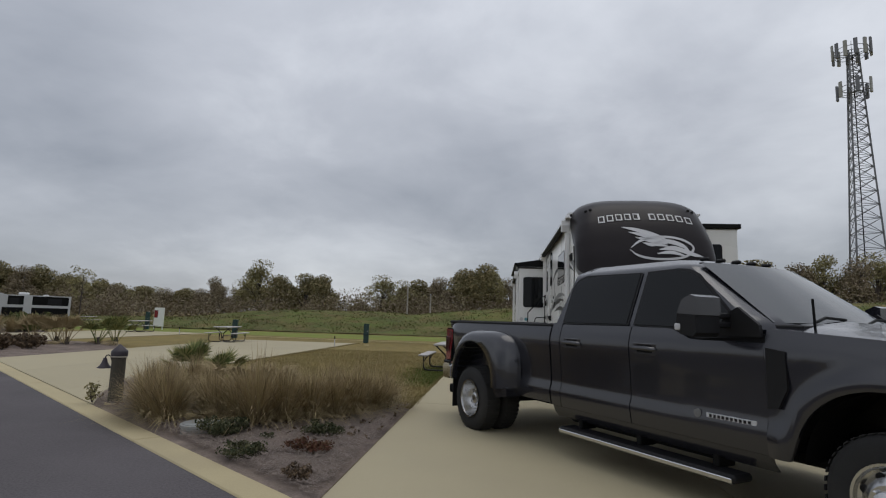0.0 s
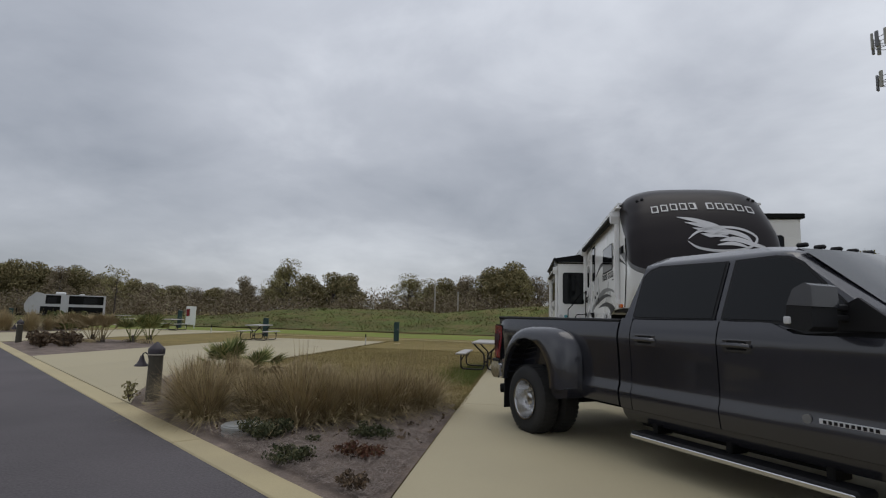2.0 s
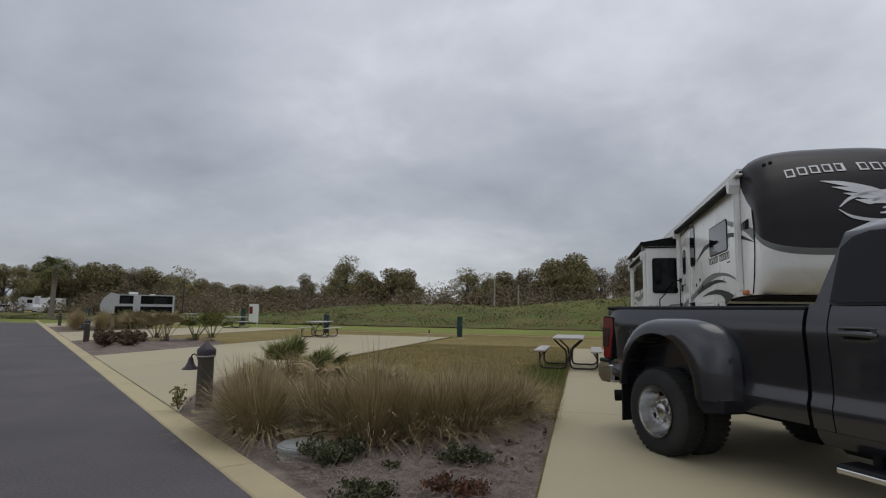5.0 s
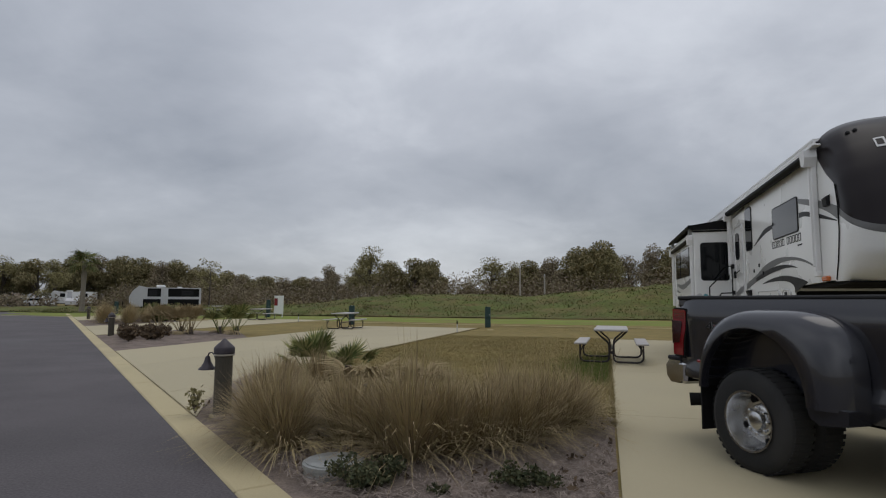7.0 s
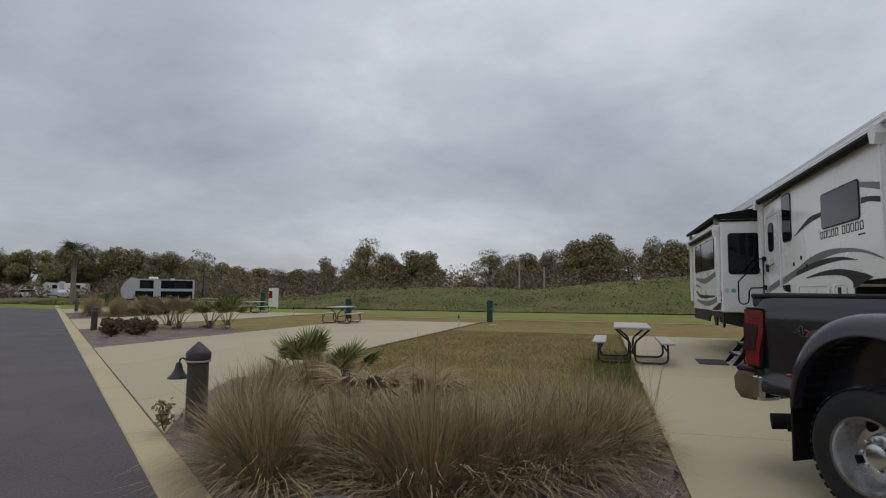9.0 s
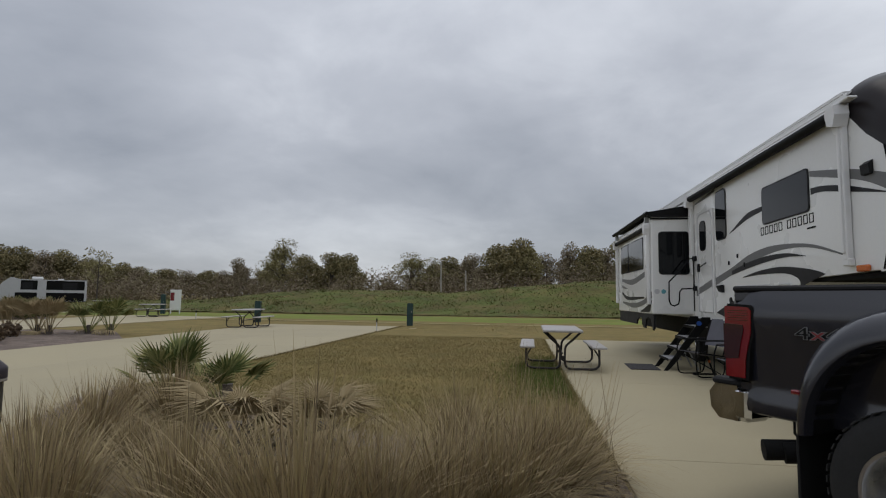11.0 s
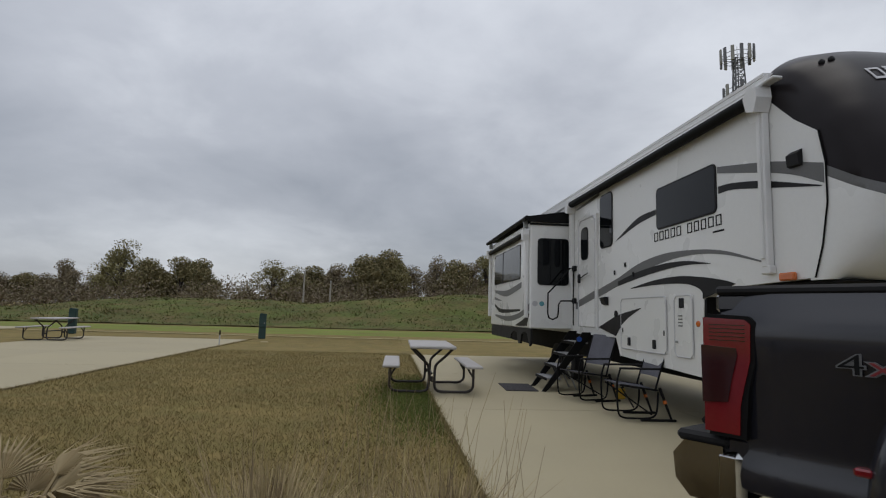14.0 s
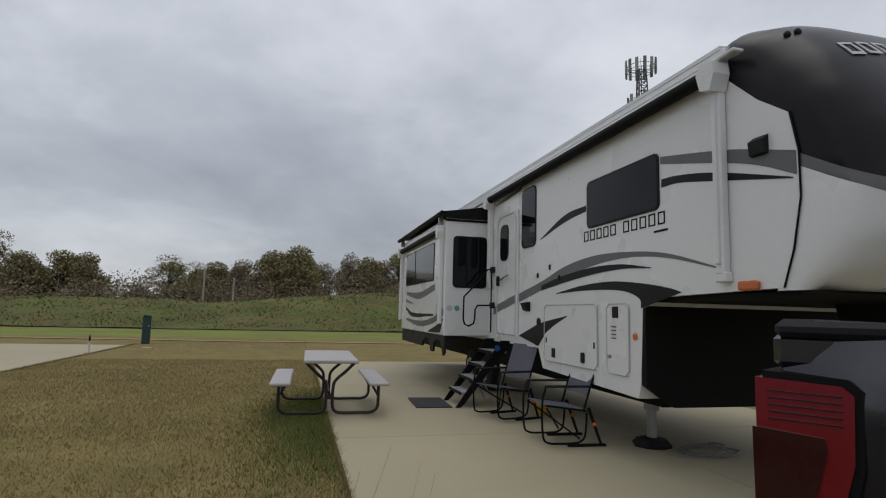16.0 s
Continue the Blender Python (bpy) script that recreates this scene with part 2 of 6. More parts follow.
M_MULCH = mat("mulch", (0.20, 0.158, 0.13), 0.95, vary=0.6, scale=2.0, fine=60, bump=1.0, tint=(0.15, 0.12, 0.105), spec=0.2)
M_DRY = mat("dry_strip", (0.34, 0.29, 0.14), 0.95, vary=0.3, scale=1.0, fine=30, bump=0.5)
M_WHITE = mat("white_gelcoat", (0.74, 0.74, 0.72), 0.28, vary=0.03, scale=0.8, fine=30, bump=0.0, dirt=(0.60, 0.59, 0.55), dirt_amount=0.25, coat=0.3)
M_WHITE_TRIM = mat("white_trim", (0.72, 0.72, 0.71), 0.4, vary=0.04, bump=0.03)
M_CAP = mat("dark_cap_paint", (0.016, 0.013, 0.014), 0.32, vary=0.1, scale=0.6, bump=0.0, coat=0.0, spec=0.14)
M_BLACK = mat("black_paint", (0.007, 0.007, 0.007), 0.6, vary=0.2, scale=3, bump=0.05, spec=0.12)
M_CHASSIS = mat("chassis_black", (0.008, 0.008, 0.008), 0.8, vary=0.3, scale=3, bump=0.2, spec=0.15)
M_GREY_STRIPE = mat("grey_stripe", (0.14, 0.14, 0.138), 0.4, vary=0.12, scale=1.5, bump=0.0, spec=0.3)
M_DARK_STRIPE = mat("dark_stripe", (0.010, 0.009, 0.010), 0.45, vary=0.1, bump=0.0, spec=0.2)
M_SILVER = mat("silver_graphic", (0.50, 0.50, 0.51), 0.35, vary=0.08, scale=3, bump=0.0)
M_GLASS = mat("tinted_glass", (0.004, 0.005, 0.006), 0.05, vary=0.05, bump=0.0, spec=0.22, rough_vary=0.0)
M_PAINT = mat("grey_truck_paint", (0.0185, 0.019, 0.0255), 0.22, metal=0.2, vary=0.06, scale=1.2, fine=400, bump=0.0, coat=0.6, dirt=(0.045, 0.043, 0.04), dirt_amount=0.15)
M_PLASTIC = mat("black_plastic", (0.010, 0.010, 0.011), 0.6, vary=0.15, fine=200, bump=0.08, spec=0.25)
M_CHROME = mat("chrome", (0.55, 0.55, 0.55), 0.12, metal=1.0, vary=0.04, bump=0.0, rough_vary=0.05)
M_ALLOY = mat("polished_alloy", (0.50, 0.50, 0.50), 0.25, metal=1.0, vary=0.08, bump=0.0)
M_TYRE = mat("tyre_rubber", (0.011, 0.011, 0.011), 0.85, vary=0.25, scale=6, bump=0.2, dirt=(0.05, 0.045, 0.04), dirt_amount=0.3)
M_RED = mat("red_lens", (0.17, 0.004, 0.010), 0.12, vary=0.12, scale=12, bump=0.0, coat=0.8)
M_DARKRED = mat("dark_red_lens", (0.028, 0.002, 0.004), 0.1, vary=0.1, bump=0.0, coat=0.8)
M_AMBER = mat("amber_lens", (0.55, 0.12, 0.01), 0.2, vary=0.1, bump=0.0, coat=0.6)
M_STEEL = mat("galvanised_steel", (0.36, 0.37, 0.36), 0.5, metal=0.7, vary=0.2, scale=8, bump=0.05, dirt=(0.2, 0.2, 0.18))
M_TUBE = mat("dark_brown_tube", (0.020, 0.015, 0.014), 0.5, vary=0.2, bump=0.05)
M_TABLE = mat("grey_tabletop", (0.42, 0.40, 0.39), 0.6, vary=0.1, scale=3, bump=0.1, dirt=(0.30, 0.28, 0.26))


# ---- ground, road and paving ----
def edge_y(x):
    """The line where the asphalt meets the ribbon kerb."""
    return 3.62 - 0.813 * x


ALONG = Vector((-1, 0.813, 0)).normalized()
ACROSS = Vector((0.813, 1, 0)).normalized()
EDGE0 = Vector((0, 3.62, 0))


def berm_height(x, y):
    crest = interp(x, ((-75, 0.0), (-45, 0.5), (-33, 0.75), (-27, 1.5), (-18, 1.9), (-8, 1.75), (-3, 2.2), (4, 2.95), (9, 2.85), (20, 3.1), (40, 4.3), (80, 4.5)))
    crest += 0.25 * noise.noise((x * 0.21, y * 0.15, 3.0)) + 0.12 * noise.noise((x * 0.6, y * 0.5, 8.0))
    up = min(max((y - 43) / 17, 0.0), 1.0)
    up = up * up * (3 - 2 * up)
    down = min(max((y - 64) / 26, 0.0), 1.0)
    rough = 0.16 * noise.noise((x * 0.45, y * 0.45, 1.0)) * min(up * 3, 1) + 0.07 * noise.noise((x * 1.3, y * 1.3, 5.0)) * min(up * 3, 1)
    return max(crest, 0) * up * (1 - 0.6 * down) + rough


def lawn_height(x, y):
    return -0.012 + 0.012 * noise.noise((x * 0.9, y * 0.9, 0.0)) if y < 43 else berm_height(x, y) - 0.012


xs = sorted(set([-2500, -1200, -600, -300, -180, -140] + list(np.arange(-120, -20, 2.0)) + list(np.arange(-20, 16, 1.0)) + list(np.arange(16, 100, 2.0)) + [120, 180, 300, 600, 1200, 2500]))
ys = sorted(set([-2500, -1200, -500, -200, -80, -40, -20, -10] + list(np.arange(-6, 43, 1.0)) + list(np.arange(43, 70, 0.75)) + list(np.arange(70, 96, 3.0)) + [110, 150, 250, 500, 1000, 2500]))
road_drop = -0.06


def ground_z(x, y):
    d = (Vector((x, y, 0)) - EDGE0).dot(ACROSS)
    if -13.0 < d < 1.2 and y < 140:
        return road_drop
    return lawn_height(x, y)


g = Geo().grid([[(float(x), float(y), ground_z(x, y)) for x in xs] for y in ys])
ground = single("ground", g, M_LAWN, "mown dormant lawn, brown and green, rising to a berm", "lawn", smooth=180, kind="structure")

# the rough grass of the berm and the greener swale in front of it
bx = list(np.arange(-90, 90, 1.0))
by = list(np.arange(44.5, 72, 0.6))
g = Geo().grid([[(float(x), float(y), berm_height(x, y) + 0.03 + 0.10 * abs(noise.noise((x * 1.7, y * 1.7, 4.0)))) for x in bx] for y in by])
berm = single("berm", g, M_BERM, "long grassy earth berm with rough uneven turf", "berm", smooth=180, kind="structure")
M_SWALE = mat("swale_grass", (0.165, 0.215, 0.040), 0.95, vary=0.3, scale=0.3, fine=14, bump=0.8, tint=(0.19, 0.18, 0.055), spec=0.15)
g = Geo().grid([[(float(x), float(y0), (-0.04 if y0 < 36 else 0.012) + 0.004 * math.sin(x)) for x in np.arange(-70, 70, 2.0)] for y0 in (35.4, 37.2, 40, 42, 44.6)])
single("swale", g, M_SWALE, "bright green mown strip in front of the berm", "lawn", kind="structure", smooth=180)
g = Geo().grid([[(float(x), 32.8 + dy - 0.06 * x + 0.15 * math.sin(x * 0.4), 0.02) for x in np.arange(-48, 60, 1.0)] for dy in (0.0, 0.38)])
single("dry_strip", g, M_DRY, "narrow strip of pale dry grass along the lawn", "trim", kind="structure")


def road_point(along, across, z):
    p = EDGE0 + ALONG * along + ACROSS * across
    return (p.x, p.y, z)


g = Geo()
rows_ = []
for a in [-60, -30, -15] + list(np.arange(-8, 30, 1.0)) + [40, 60, 90, 130, 180]:
    rows_.append([road_point(a, b_, -0.004 + 0.02 * math.sin(math.pi * min(max(-b_ / 12.0, 0), 1))) for b_ in np.linspace(-12.0, 0.0, 13)])
g.grid(rows_, flip=True)
road = single("road", g, M_ASPHALT, "grey worn asphalt road", "road", smooth=180, kind="structure")

kerb = thing("kerb", "flat tan concrete ribbon kerb along the asphalt", "kerb", kind="structure")
a0 = -14.0
while a0 < 120:
    ln = 3.05
    g = Geo().box(a0 + 0.006, a0 + ln - 0.006, 0.0, 0.30, -0.14, 0.012 + random.uniform(-0.002, 0.002), 0.012)
    m = Matrix(((ALONG.x, ACROSS.x, 0, EDGE0.x), (ALONG.y, ACROSS.y, 0, EDGE0.y), (0, 0, 1, 0), (0, 0, 0, 1)))
    g.turn(m)
    part("kerb_stone", g, M_CURB, kerb)
    a0 += ln


def pad(name, label, x0, x1, y1, joints, near=None):
    """A concrete camping pad, one slab between each two joints, its near end cut along the kerb."""
    t = thing(name, label, "concrete pad", kind="structure")
    off = 0.302 / ACROSS.y
    lo = lambda x: edge_y(x) + off + 0.012
    mid = (x0 + x1) / 2
    ys_ = [j for j in joints if j > max(lo(x0), lo(x1)) + 0.5] + [y1]
    prev = None
    for y in ys_:
        for xa, xb in ((x0, mid - 0.004), (mid + 0.004, x1)):
            if prev is None:
                poly = [(xa, lo(xa)), (xb, lo(xb)), (xb, y), (xa, y)]
            else:
                poly = [(xa, prev + 0.008), (xb, prev + 0.008), (xb, y), (xa, y)]
            part("slab", Geo().prism(poly, "z", -0.12, 0.018), M_CONCRETE, t)
        prev = y
    return t


pad("camping_pad", "tan broom-finished concrete parking pad with saw-cut joints", -0.75, 5.8, 23.6, (9.9, 14.2, 18.6))
side_pad = pad("camping_pad", "tan concrete parking pad, empty", -12.9, -6.85, 29.7, (19.0, 22.5, 26.0))
# the apron widens towards the road
part("apron", Geo().prism([(-6.846, edge_y(-6.846) + 0.40), (-5.33, edge_y(-5.33) + 0.40), (-5.9, 9.25), (-6.4, 10.2), (-6.846, 11.4)], "z", -0.12, 0.017), M_CONCRETE, side_pad)
pad("camping_pad", "tan concrete parking pad beside a planting bed", -25.2, -18.9, 37.0, (31.0, 34.0))
pad("camping_pad", "tan concrete parking pad, far off", -38.6, -32.3, 49, (42.0, 46.0))


def bed(name, label, poly, bumpy=0.03):
    """A planting bed of mulch, mounded a little."""
    x0, x1 = min(p[0] for p in poly), max(p[0] for p in poly)
    rows_ = []
    n = 40
    for i in range(n + 1):
        x = x0 + 0.002 + (x1 - x0 - 0.004) * i / n
        cut = []
        for (ax, ay), (bx_, by_) in zip(poly, poly[1:] + poly[:1]):
            if (ax - x) * (bx_ - x) <= 0 and abs(ax - bx_) > 1e-6:
                cut.append(ay + (by_ - ay) * (x - ax) / (bx_ - ax))
        lo, hi = min(cut), max(cut)
        row = []
        for k in range(n + 1):
            y = lo + (hi - lo) * k / n
            s = min(k, n - k, i, n - i) / n
            z = 0.004 + 0.10 * min(s * 5, 1) * 0.6 + bumpy * noise.noise((x * 2.5, y * 2.5, 2.0)) * min(s * 8, 1)
            row.append((x, y, z))
        rows_.append(row)
    return single(name, Geo().grid(rows_, flip=True), M_MULCH, label, "planting bed", smooth=180, kind="structure")


k_off = 0.28 / ACROSS.y
bed("planting_bed", "grey-brown pine straw mulch bed between two pads", [(-6.83, 11.45), (-6.4, 10.22), (-5.9, 9.27), (-5.31, edge_y(-5.31) + k_off), (-0.77, edge_y(-0.77) + k_off), (-0.77, 9.4), (-2.0, 9.9), (-3.4, 10.3), (-4.4, 10.9), (-5.0, 11.7), (-6.83, 12.3)])
bed("planting_bed", "mulch bed beside the far pad", [(-18.8, edge_y(-18.8) + k_off), (-13.0, edge_y(-13.0) + k_off), (-13.0, 20.2), (-15.2, 22.8), (-18.8, 23.6)])
bed("planting_bed", "mulch bed with tall grass between two far pads", [(-32.2, edge_y(-32.2) + k_off), (-25.3, edge_y(-25.3) + k_off), (-25.3, 31.0), (-28.0, 33.5), (-32.2, 35.0)])

# ---- fifth-wheel trailer ----
TX0, TX1 = 2.0, 4.42
SLIDE_PIVOT = Vector((-1.75, 6.78, 1.33))  # near the camera's eye; the slide-out is shrunk about it to fit the view


def fit_view(p):
    """Shifts and flattens the trailer to fit the camera's view, feet on the pad."""
    x, y, z = p
    return (x - 0.07, y - 0.08, z * 0.965 - 0.06 if z > 0.8 else z * 0.89)


trailer = thing("fifth_wheel_trailer", "white fifth-wheel trailer with a dark front cap and grey swooshes", "trailer", at=(3.21, 17.0, 0))


def tpart(name, geo, material, label="", parent=None, smooth=None):
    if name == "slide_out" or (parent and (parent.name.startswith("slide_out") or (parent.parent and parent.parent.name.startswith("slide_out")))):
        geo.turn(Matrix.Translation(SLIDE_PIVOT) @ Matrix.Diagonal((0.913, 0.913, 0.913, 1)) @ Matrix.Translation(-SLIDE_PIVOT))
    geo.v = [fit_view(p) for p in geo.v]
    return part(name, geo, material, parent or trailer, label, smooth, world_space=True)


cap_line = [(11.52, 3.70), (11.45, 3.42), (11.18, 3.16), (10.92, 2.97), (10.86, 2.68), (10.86, 2.35), (10.93, 2.0), (11.02, 1.74)]
body_poly = [(12.70, 0.72), (14.85, 0.80), (15.0, 1.06), (23.3, 1.06), (23.4, 1.16), (23.4, 3.60), (23.3, 3.70)] + cap_line + [(12.45, 1.70), (12.62, 1.60), (12.66, 0.86)]
body = tpart("body", Geo().prism(body_poly[::-1], "x", TX0, TX1), M_WHITE, "glossy white gelcoat side walls", smooth=30)
tpart("roof", Geo().prism([(TX0 - 0.03, 3.70), (TX0 - 0.03, 3.735), (2.5, 3.775), (3.21, 3.79), (3.9, 3.775), (TX1 + 0.03, 3.735), (TX1 + 0.03, 3.70)], "y", 11.5, 23.42), M_WHITE_TRIM, "white rubber roof")
tpart("roof_rail", Geo().box(TX0 - 0.03, TX0 - 0.002, 11.45, 23.4, 3.56, 3.70, 0.01), M_WHITE_TRIM)


def cap_front(z):
    return interp(z, ((1.72, 10.75), (1.85, 10.5), (2.05, 10.33), (2.35, 10.28), (2.7, 10.40), (3.0, 10.62), (3.25, 10.84), (3.45, 11.03), (3.6, 11.22), (3.70, 11.5)))


def cap_back(z):
    pts = sorted((zz, yy) for yy, zz in cap_line)
    return float(np.interp(z, [p[0] for p in pts], [p[1] for p in pts]))


def cap_point(s, z):
    """s from 0 (door side) round the nose to 1."""
    yb, yf = cap_back(z), cap_front(z)
    a = math.pi * s
    cx = -math.copysign(abs(math.cos(a)) ** 0.42, math.cos(a))
    sy = abs(math.sin(a)) ** 0.55
    inset = 0.05 * max(z - 3.2, 0) / 0.5
    half = (TX1 - TX0) / 2 - 0.004 - inset * min(sy * 2, 1)
    rise = min(max((z - 2.5) / 0.7, 0.0), 1.0)
    crown = 0.075 * (1 - min(abs(cx) ** 2.5, 1)) * max(z - 2.8, 0) / 0.9 + rise * 0.22 * sy ** 2.2
    return (3.21 + cx * half, yb + (yf - yb) * sy, z + crown)


def cap_split(s):
    return 2.66 - 0.34 * math.sin(math.pi * s) ** 0.6


def cap_rows(lo, hi, n, lift=0.0):
    out = []
    for i in range(n + 1):
        row = []
        for k in range(41):
            s = k / 40
            a, b_ = lo(s), hi(s)
            p = cap_point(s, a + (b_ - a) * i / n)
            row.append((p[0], p[1] - lift, p[2]))
        out.append(row)
    return out


tpart("front_cap", Geo().slab(cap_rows(cap_split, lambda s: 3.70, 16), (0, 0.05, 0)), M_CAP, "glossy dark grey-brown moulded front cap", smooth=40)
tpart("cap_skirt", Geo().slab(cap_rows(lambda s: 1.72, lambda s: cap_split(s) - 0.09, 10), (0, 0.05, 0)), M_WHITE, "white lower front moulding", smooth=40)
tpart("cap_band", Geo().slab(cap_rows(lambda s: cap_split(s) - 0.09, cap_split, 2, 0.003), (0, 0.05, 0)), M_GREY_STRIPE, "grey band below the cap", smooth=40)
tpart("cap_seam", Geo().tube([(TX0 - 0.004, y - 0.015, z) for y, z in cap_line[3:]], 0.007, 6), M_BLACK)
tpart("underside", Geo().prism([(10.76, 1.70), (11.2, 1.66), (12.64, 1.66), (12.64, 1.715), (10.78, 1.715)], "x", TX0 + 0.05, TX1 - 0.05), M_CHASSIS, "black underside of the overhang")
tpart("bulkhead", Geo().prism([(TX0 + 0.005, 0.86), (2.3, 0.64), (4.1, 0.64), (TX1 - 0.005, 0.86), (TX1 - 0.005, 1.60), (4.3, 1.69), (2.12, 1.69), (TX0 + 0.005, 1.60)], "y", 12.58, 12.655), M_BLACK, "matt black front bulkhead")
tpart("chassis", Geo().box(2.25, 4.17, 12.7, 23.2, 0.62, 1.05, 0.02), M_CHASSIS, "black steel chassis")
tpart("hitch_arm", Geo().prism([(11.0, 1.70), (11.6, 1.70), (11.5, 1.35), (11.42, 1.2), (11.18, 1.2), (11.1, 1.35)], "x", 3.08, 3.34), M_CHASSIS)
for yy in (17.9, 18.75):
    wh = tpart("wheel", Geo().lathe([(0.02, -0.1), (0.30, -0.11), (0.37, -0.08), (0.38, 0.08), (0.30, 0.11), (0.02, 0.1)], 28, (2.32, yy, 0.40), "x"), M_TYRE, "black trailer tyre", smooth=35)
    tpart("rim", Geo().lathe([(0.02, -0.13), (0.08, -0.13), (0.2, -0.115), (0.215, -0.10), (0.02, -0.1)], 20, (2.32, yy, 0.40), "x"), M_ALLOY, "", wh, smooth=35)
for xx in (2.66,):
    leg = tpart("landing_leg", Geo().box(xx - 0.035, xx + 0.035, 13.42, 13.52, 0.1, 0.75, 0.008), M_STEEL, "steel landing leg")
    tpart("leg_sleeve", Geo().box(xx - 0.055, xx + 0.055, 13.40, 13.54, 0.45, 0.85, 0.008), M_STEEL, "", leg)
    tpart("foot_pad", Geo().lathe([(0.20, 0.02), (0.21, 0.05), (0.16, 0.11), (0.07, 0.125)], 8, (xx, 13.47, 0)), M_PLASTIC, "black plastic jack pad", leg)
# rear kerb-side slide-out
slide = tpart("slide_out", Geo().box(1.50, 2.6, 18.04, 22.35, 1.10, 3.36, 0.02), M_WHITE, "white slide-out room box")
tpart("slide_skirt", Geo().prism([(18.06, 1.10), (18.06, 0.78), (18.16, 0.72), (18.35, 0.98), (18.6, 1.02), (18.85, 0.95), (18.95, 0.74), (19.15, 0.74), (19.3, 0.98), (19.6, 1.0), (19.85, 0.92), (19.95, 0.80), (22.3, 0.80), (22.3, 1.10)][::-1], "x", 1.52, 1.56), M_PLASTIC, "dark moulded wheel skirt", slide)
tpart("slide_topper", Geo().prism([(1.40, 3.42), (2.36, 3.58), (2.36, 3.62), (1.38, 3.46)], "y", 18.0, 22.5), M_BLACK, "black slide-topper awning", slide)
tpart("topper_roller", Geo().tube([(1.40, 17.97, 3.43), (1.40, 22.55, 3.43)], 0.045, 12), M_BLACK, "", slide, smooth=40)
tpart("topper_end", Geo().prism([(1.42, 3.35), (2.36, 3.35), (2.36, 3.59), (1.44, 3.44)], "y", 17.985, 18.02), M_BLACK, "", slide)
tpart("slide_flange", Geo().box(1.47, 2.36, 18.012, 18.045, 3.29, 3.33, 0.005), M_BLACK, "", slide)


def framed_window(name, plane, c, u0, u1, z0, z1, r, parent, split=False, sign=-1):
    """A dark tinted window with rounded corners in a thin black frame, on a wall along x or y."""
    def ring(a0, a1, b0, b1, rr):
        out = []
        for cx, cz, s in ((a1 - rr, b1 - rr, 0), (a0 + rr, b1 - rr, 90), (a0 + rr, b0 + rr, 180), (a1 - rr, b0 + rr, 270)):
            out += [(cx + rr * math.cos(radians(s + k * 18)), cz + rr * math.sin(radians(s + k * 18))) for k in range(6)]
        return out
    axis = plane
    lo, hi = sorted((c, c + sign * 0.012))
    frame_ = tpart(name, Geo().prism(ring(u0, u1, z0, z1, r), axis, lo, hi), M_PLASTIC, "black-framed tinted window", parent)
    lo, hi = sorted((c + sign * 0.010, c + sign * 0.015))
    tpart("pane", Geo().prism(ring(u0 + 0.02, u1 - 0.02, z0 + 0.02, z1 - 0.02, max(r - 0.02, 0.01)), axis, lo, hi), M_GLASS, "dark tinted glass", frame_)
    if split:
        lo, hi = sorted((c + sign * 0.012, c + sign * 0.022))
        um = u0 + (u1 - u0) * split
        tpart("mullion", Geo().prism([(um - 0.015, z0), (um + 0.015, z0), (um + 0.015, z1), (um - 0.015, z1)], axis, lo, hi), M_PLASTIC, "", frame_)
    return frame_


framed_window("bedroom_window", "x", TX0, 12.33, 13.66, 2.53, 3.085, 0.07, trailer)
framed_window("tall_window", "x", TX0, 15.09, 15.60, 2.50, 3.40, 0.10, trailer)
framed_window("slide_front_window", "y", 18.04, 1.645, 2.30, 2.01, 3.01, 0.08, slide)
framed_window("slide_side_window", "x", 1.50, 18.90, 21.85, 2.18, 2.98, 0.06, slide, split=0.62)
# entrance door
door = tpart("entrance_door", Geo().box(TX0 - 0.028, TX0, 15.76, 16.56, 1.19, 3.12, 0.012), M_WHITE, "white entrance door with a narrow window")
framed_window("door_window", "x", TX0 - 0.028, 16.08, 16.43, 2.38, 2.97, 0.12, door)
tpart("door_edge", Geo().tube([(TX0 - 0.03, 15.76, 1.19), (TX0 - 0.03, 15.76, 3.02), (TX0 - 0.03, 15.86, 3.12), (TX0 - 0.03, 16.46, 3.12), (TX0 - 0.03, 16.56, 3.02), (TX0 - 0.03, 16.56, 1.19)], 0.012, 6), M_SILVER, "", door)
tpart("door_handle", Geo().box(TX0 - 0.07, TX0 - 0.028, 16.46, 16.53, 1.98, 2.14, 0.012), M_PLASTIC, "black door handle", door)
tpart("door_latch", Geo().tube([(TX0 - 0.06, 16.45, 2.05), (TX0 - 0.075, 16.15, 2.10), (TX0 - 0.06, 16.02, 2.13)], 0.011, 6), M_PLASTIC, "", door)
tpart("door_hinge_rail", Geo().box(TX0 - 0.035, TX0, 15.70, 15.745, 1.15, 3.14, 0.006), M_WHITE_TRIM, "", door)
for z_ in (2.96, 2.75, 2.2, 1.5):
    tpart("screw_cover", Geo().box(TX0 - 0.01, TX0, 16.64, 16.67, z_, z_ + 0.03, 0.003), M_STEEL, "", door)
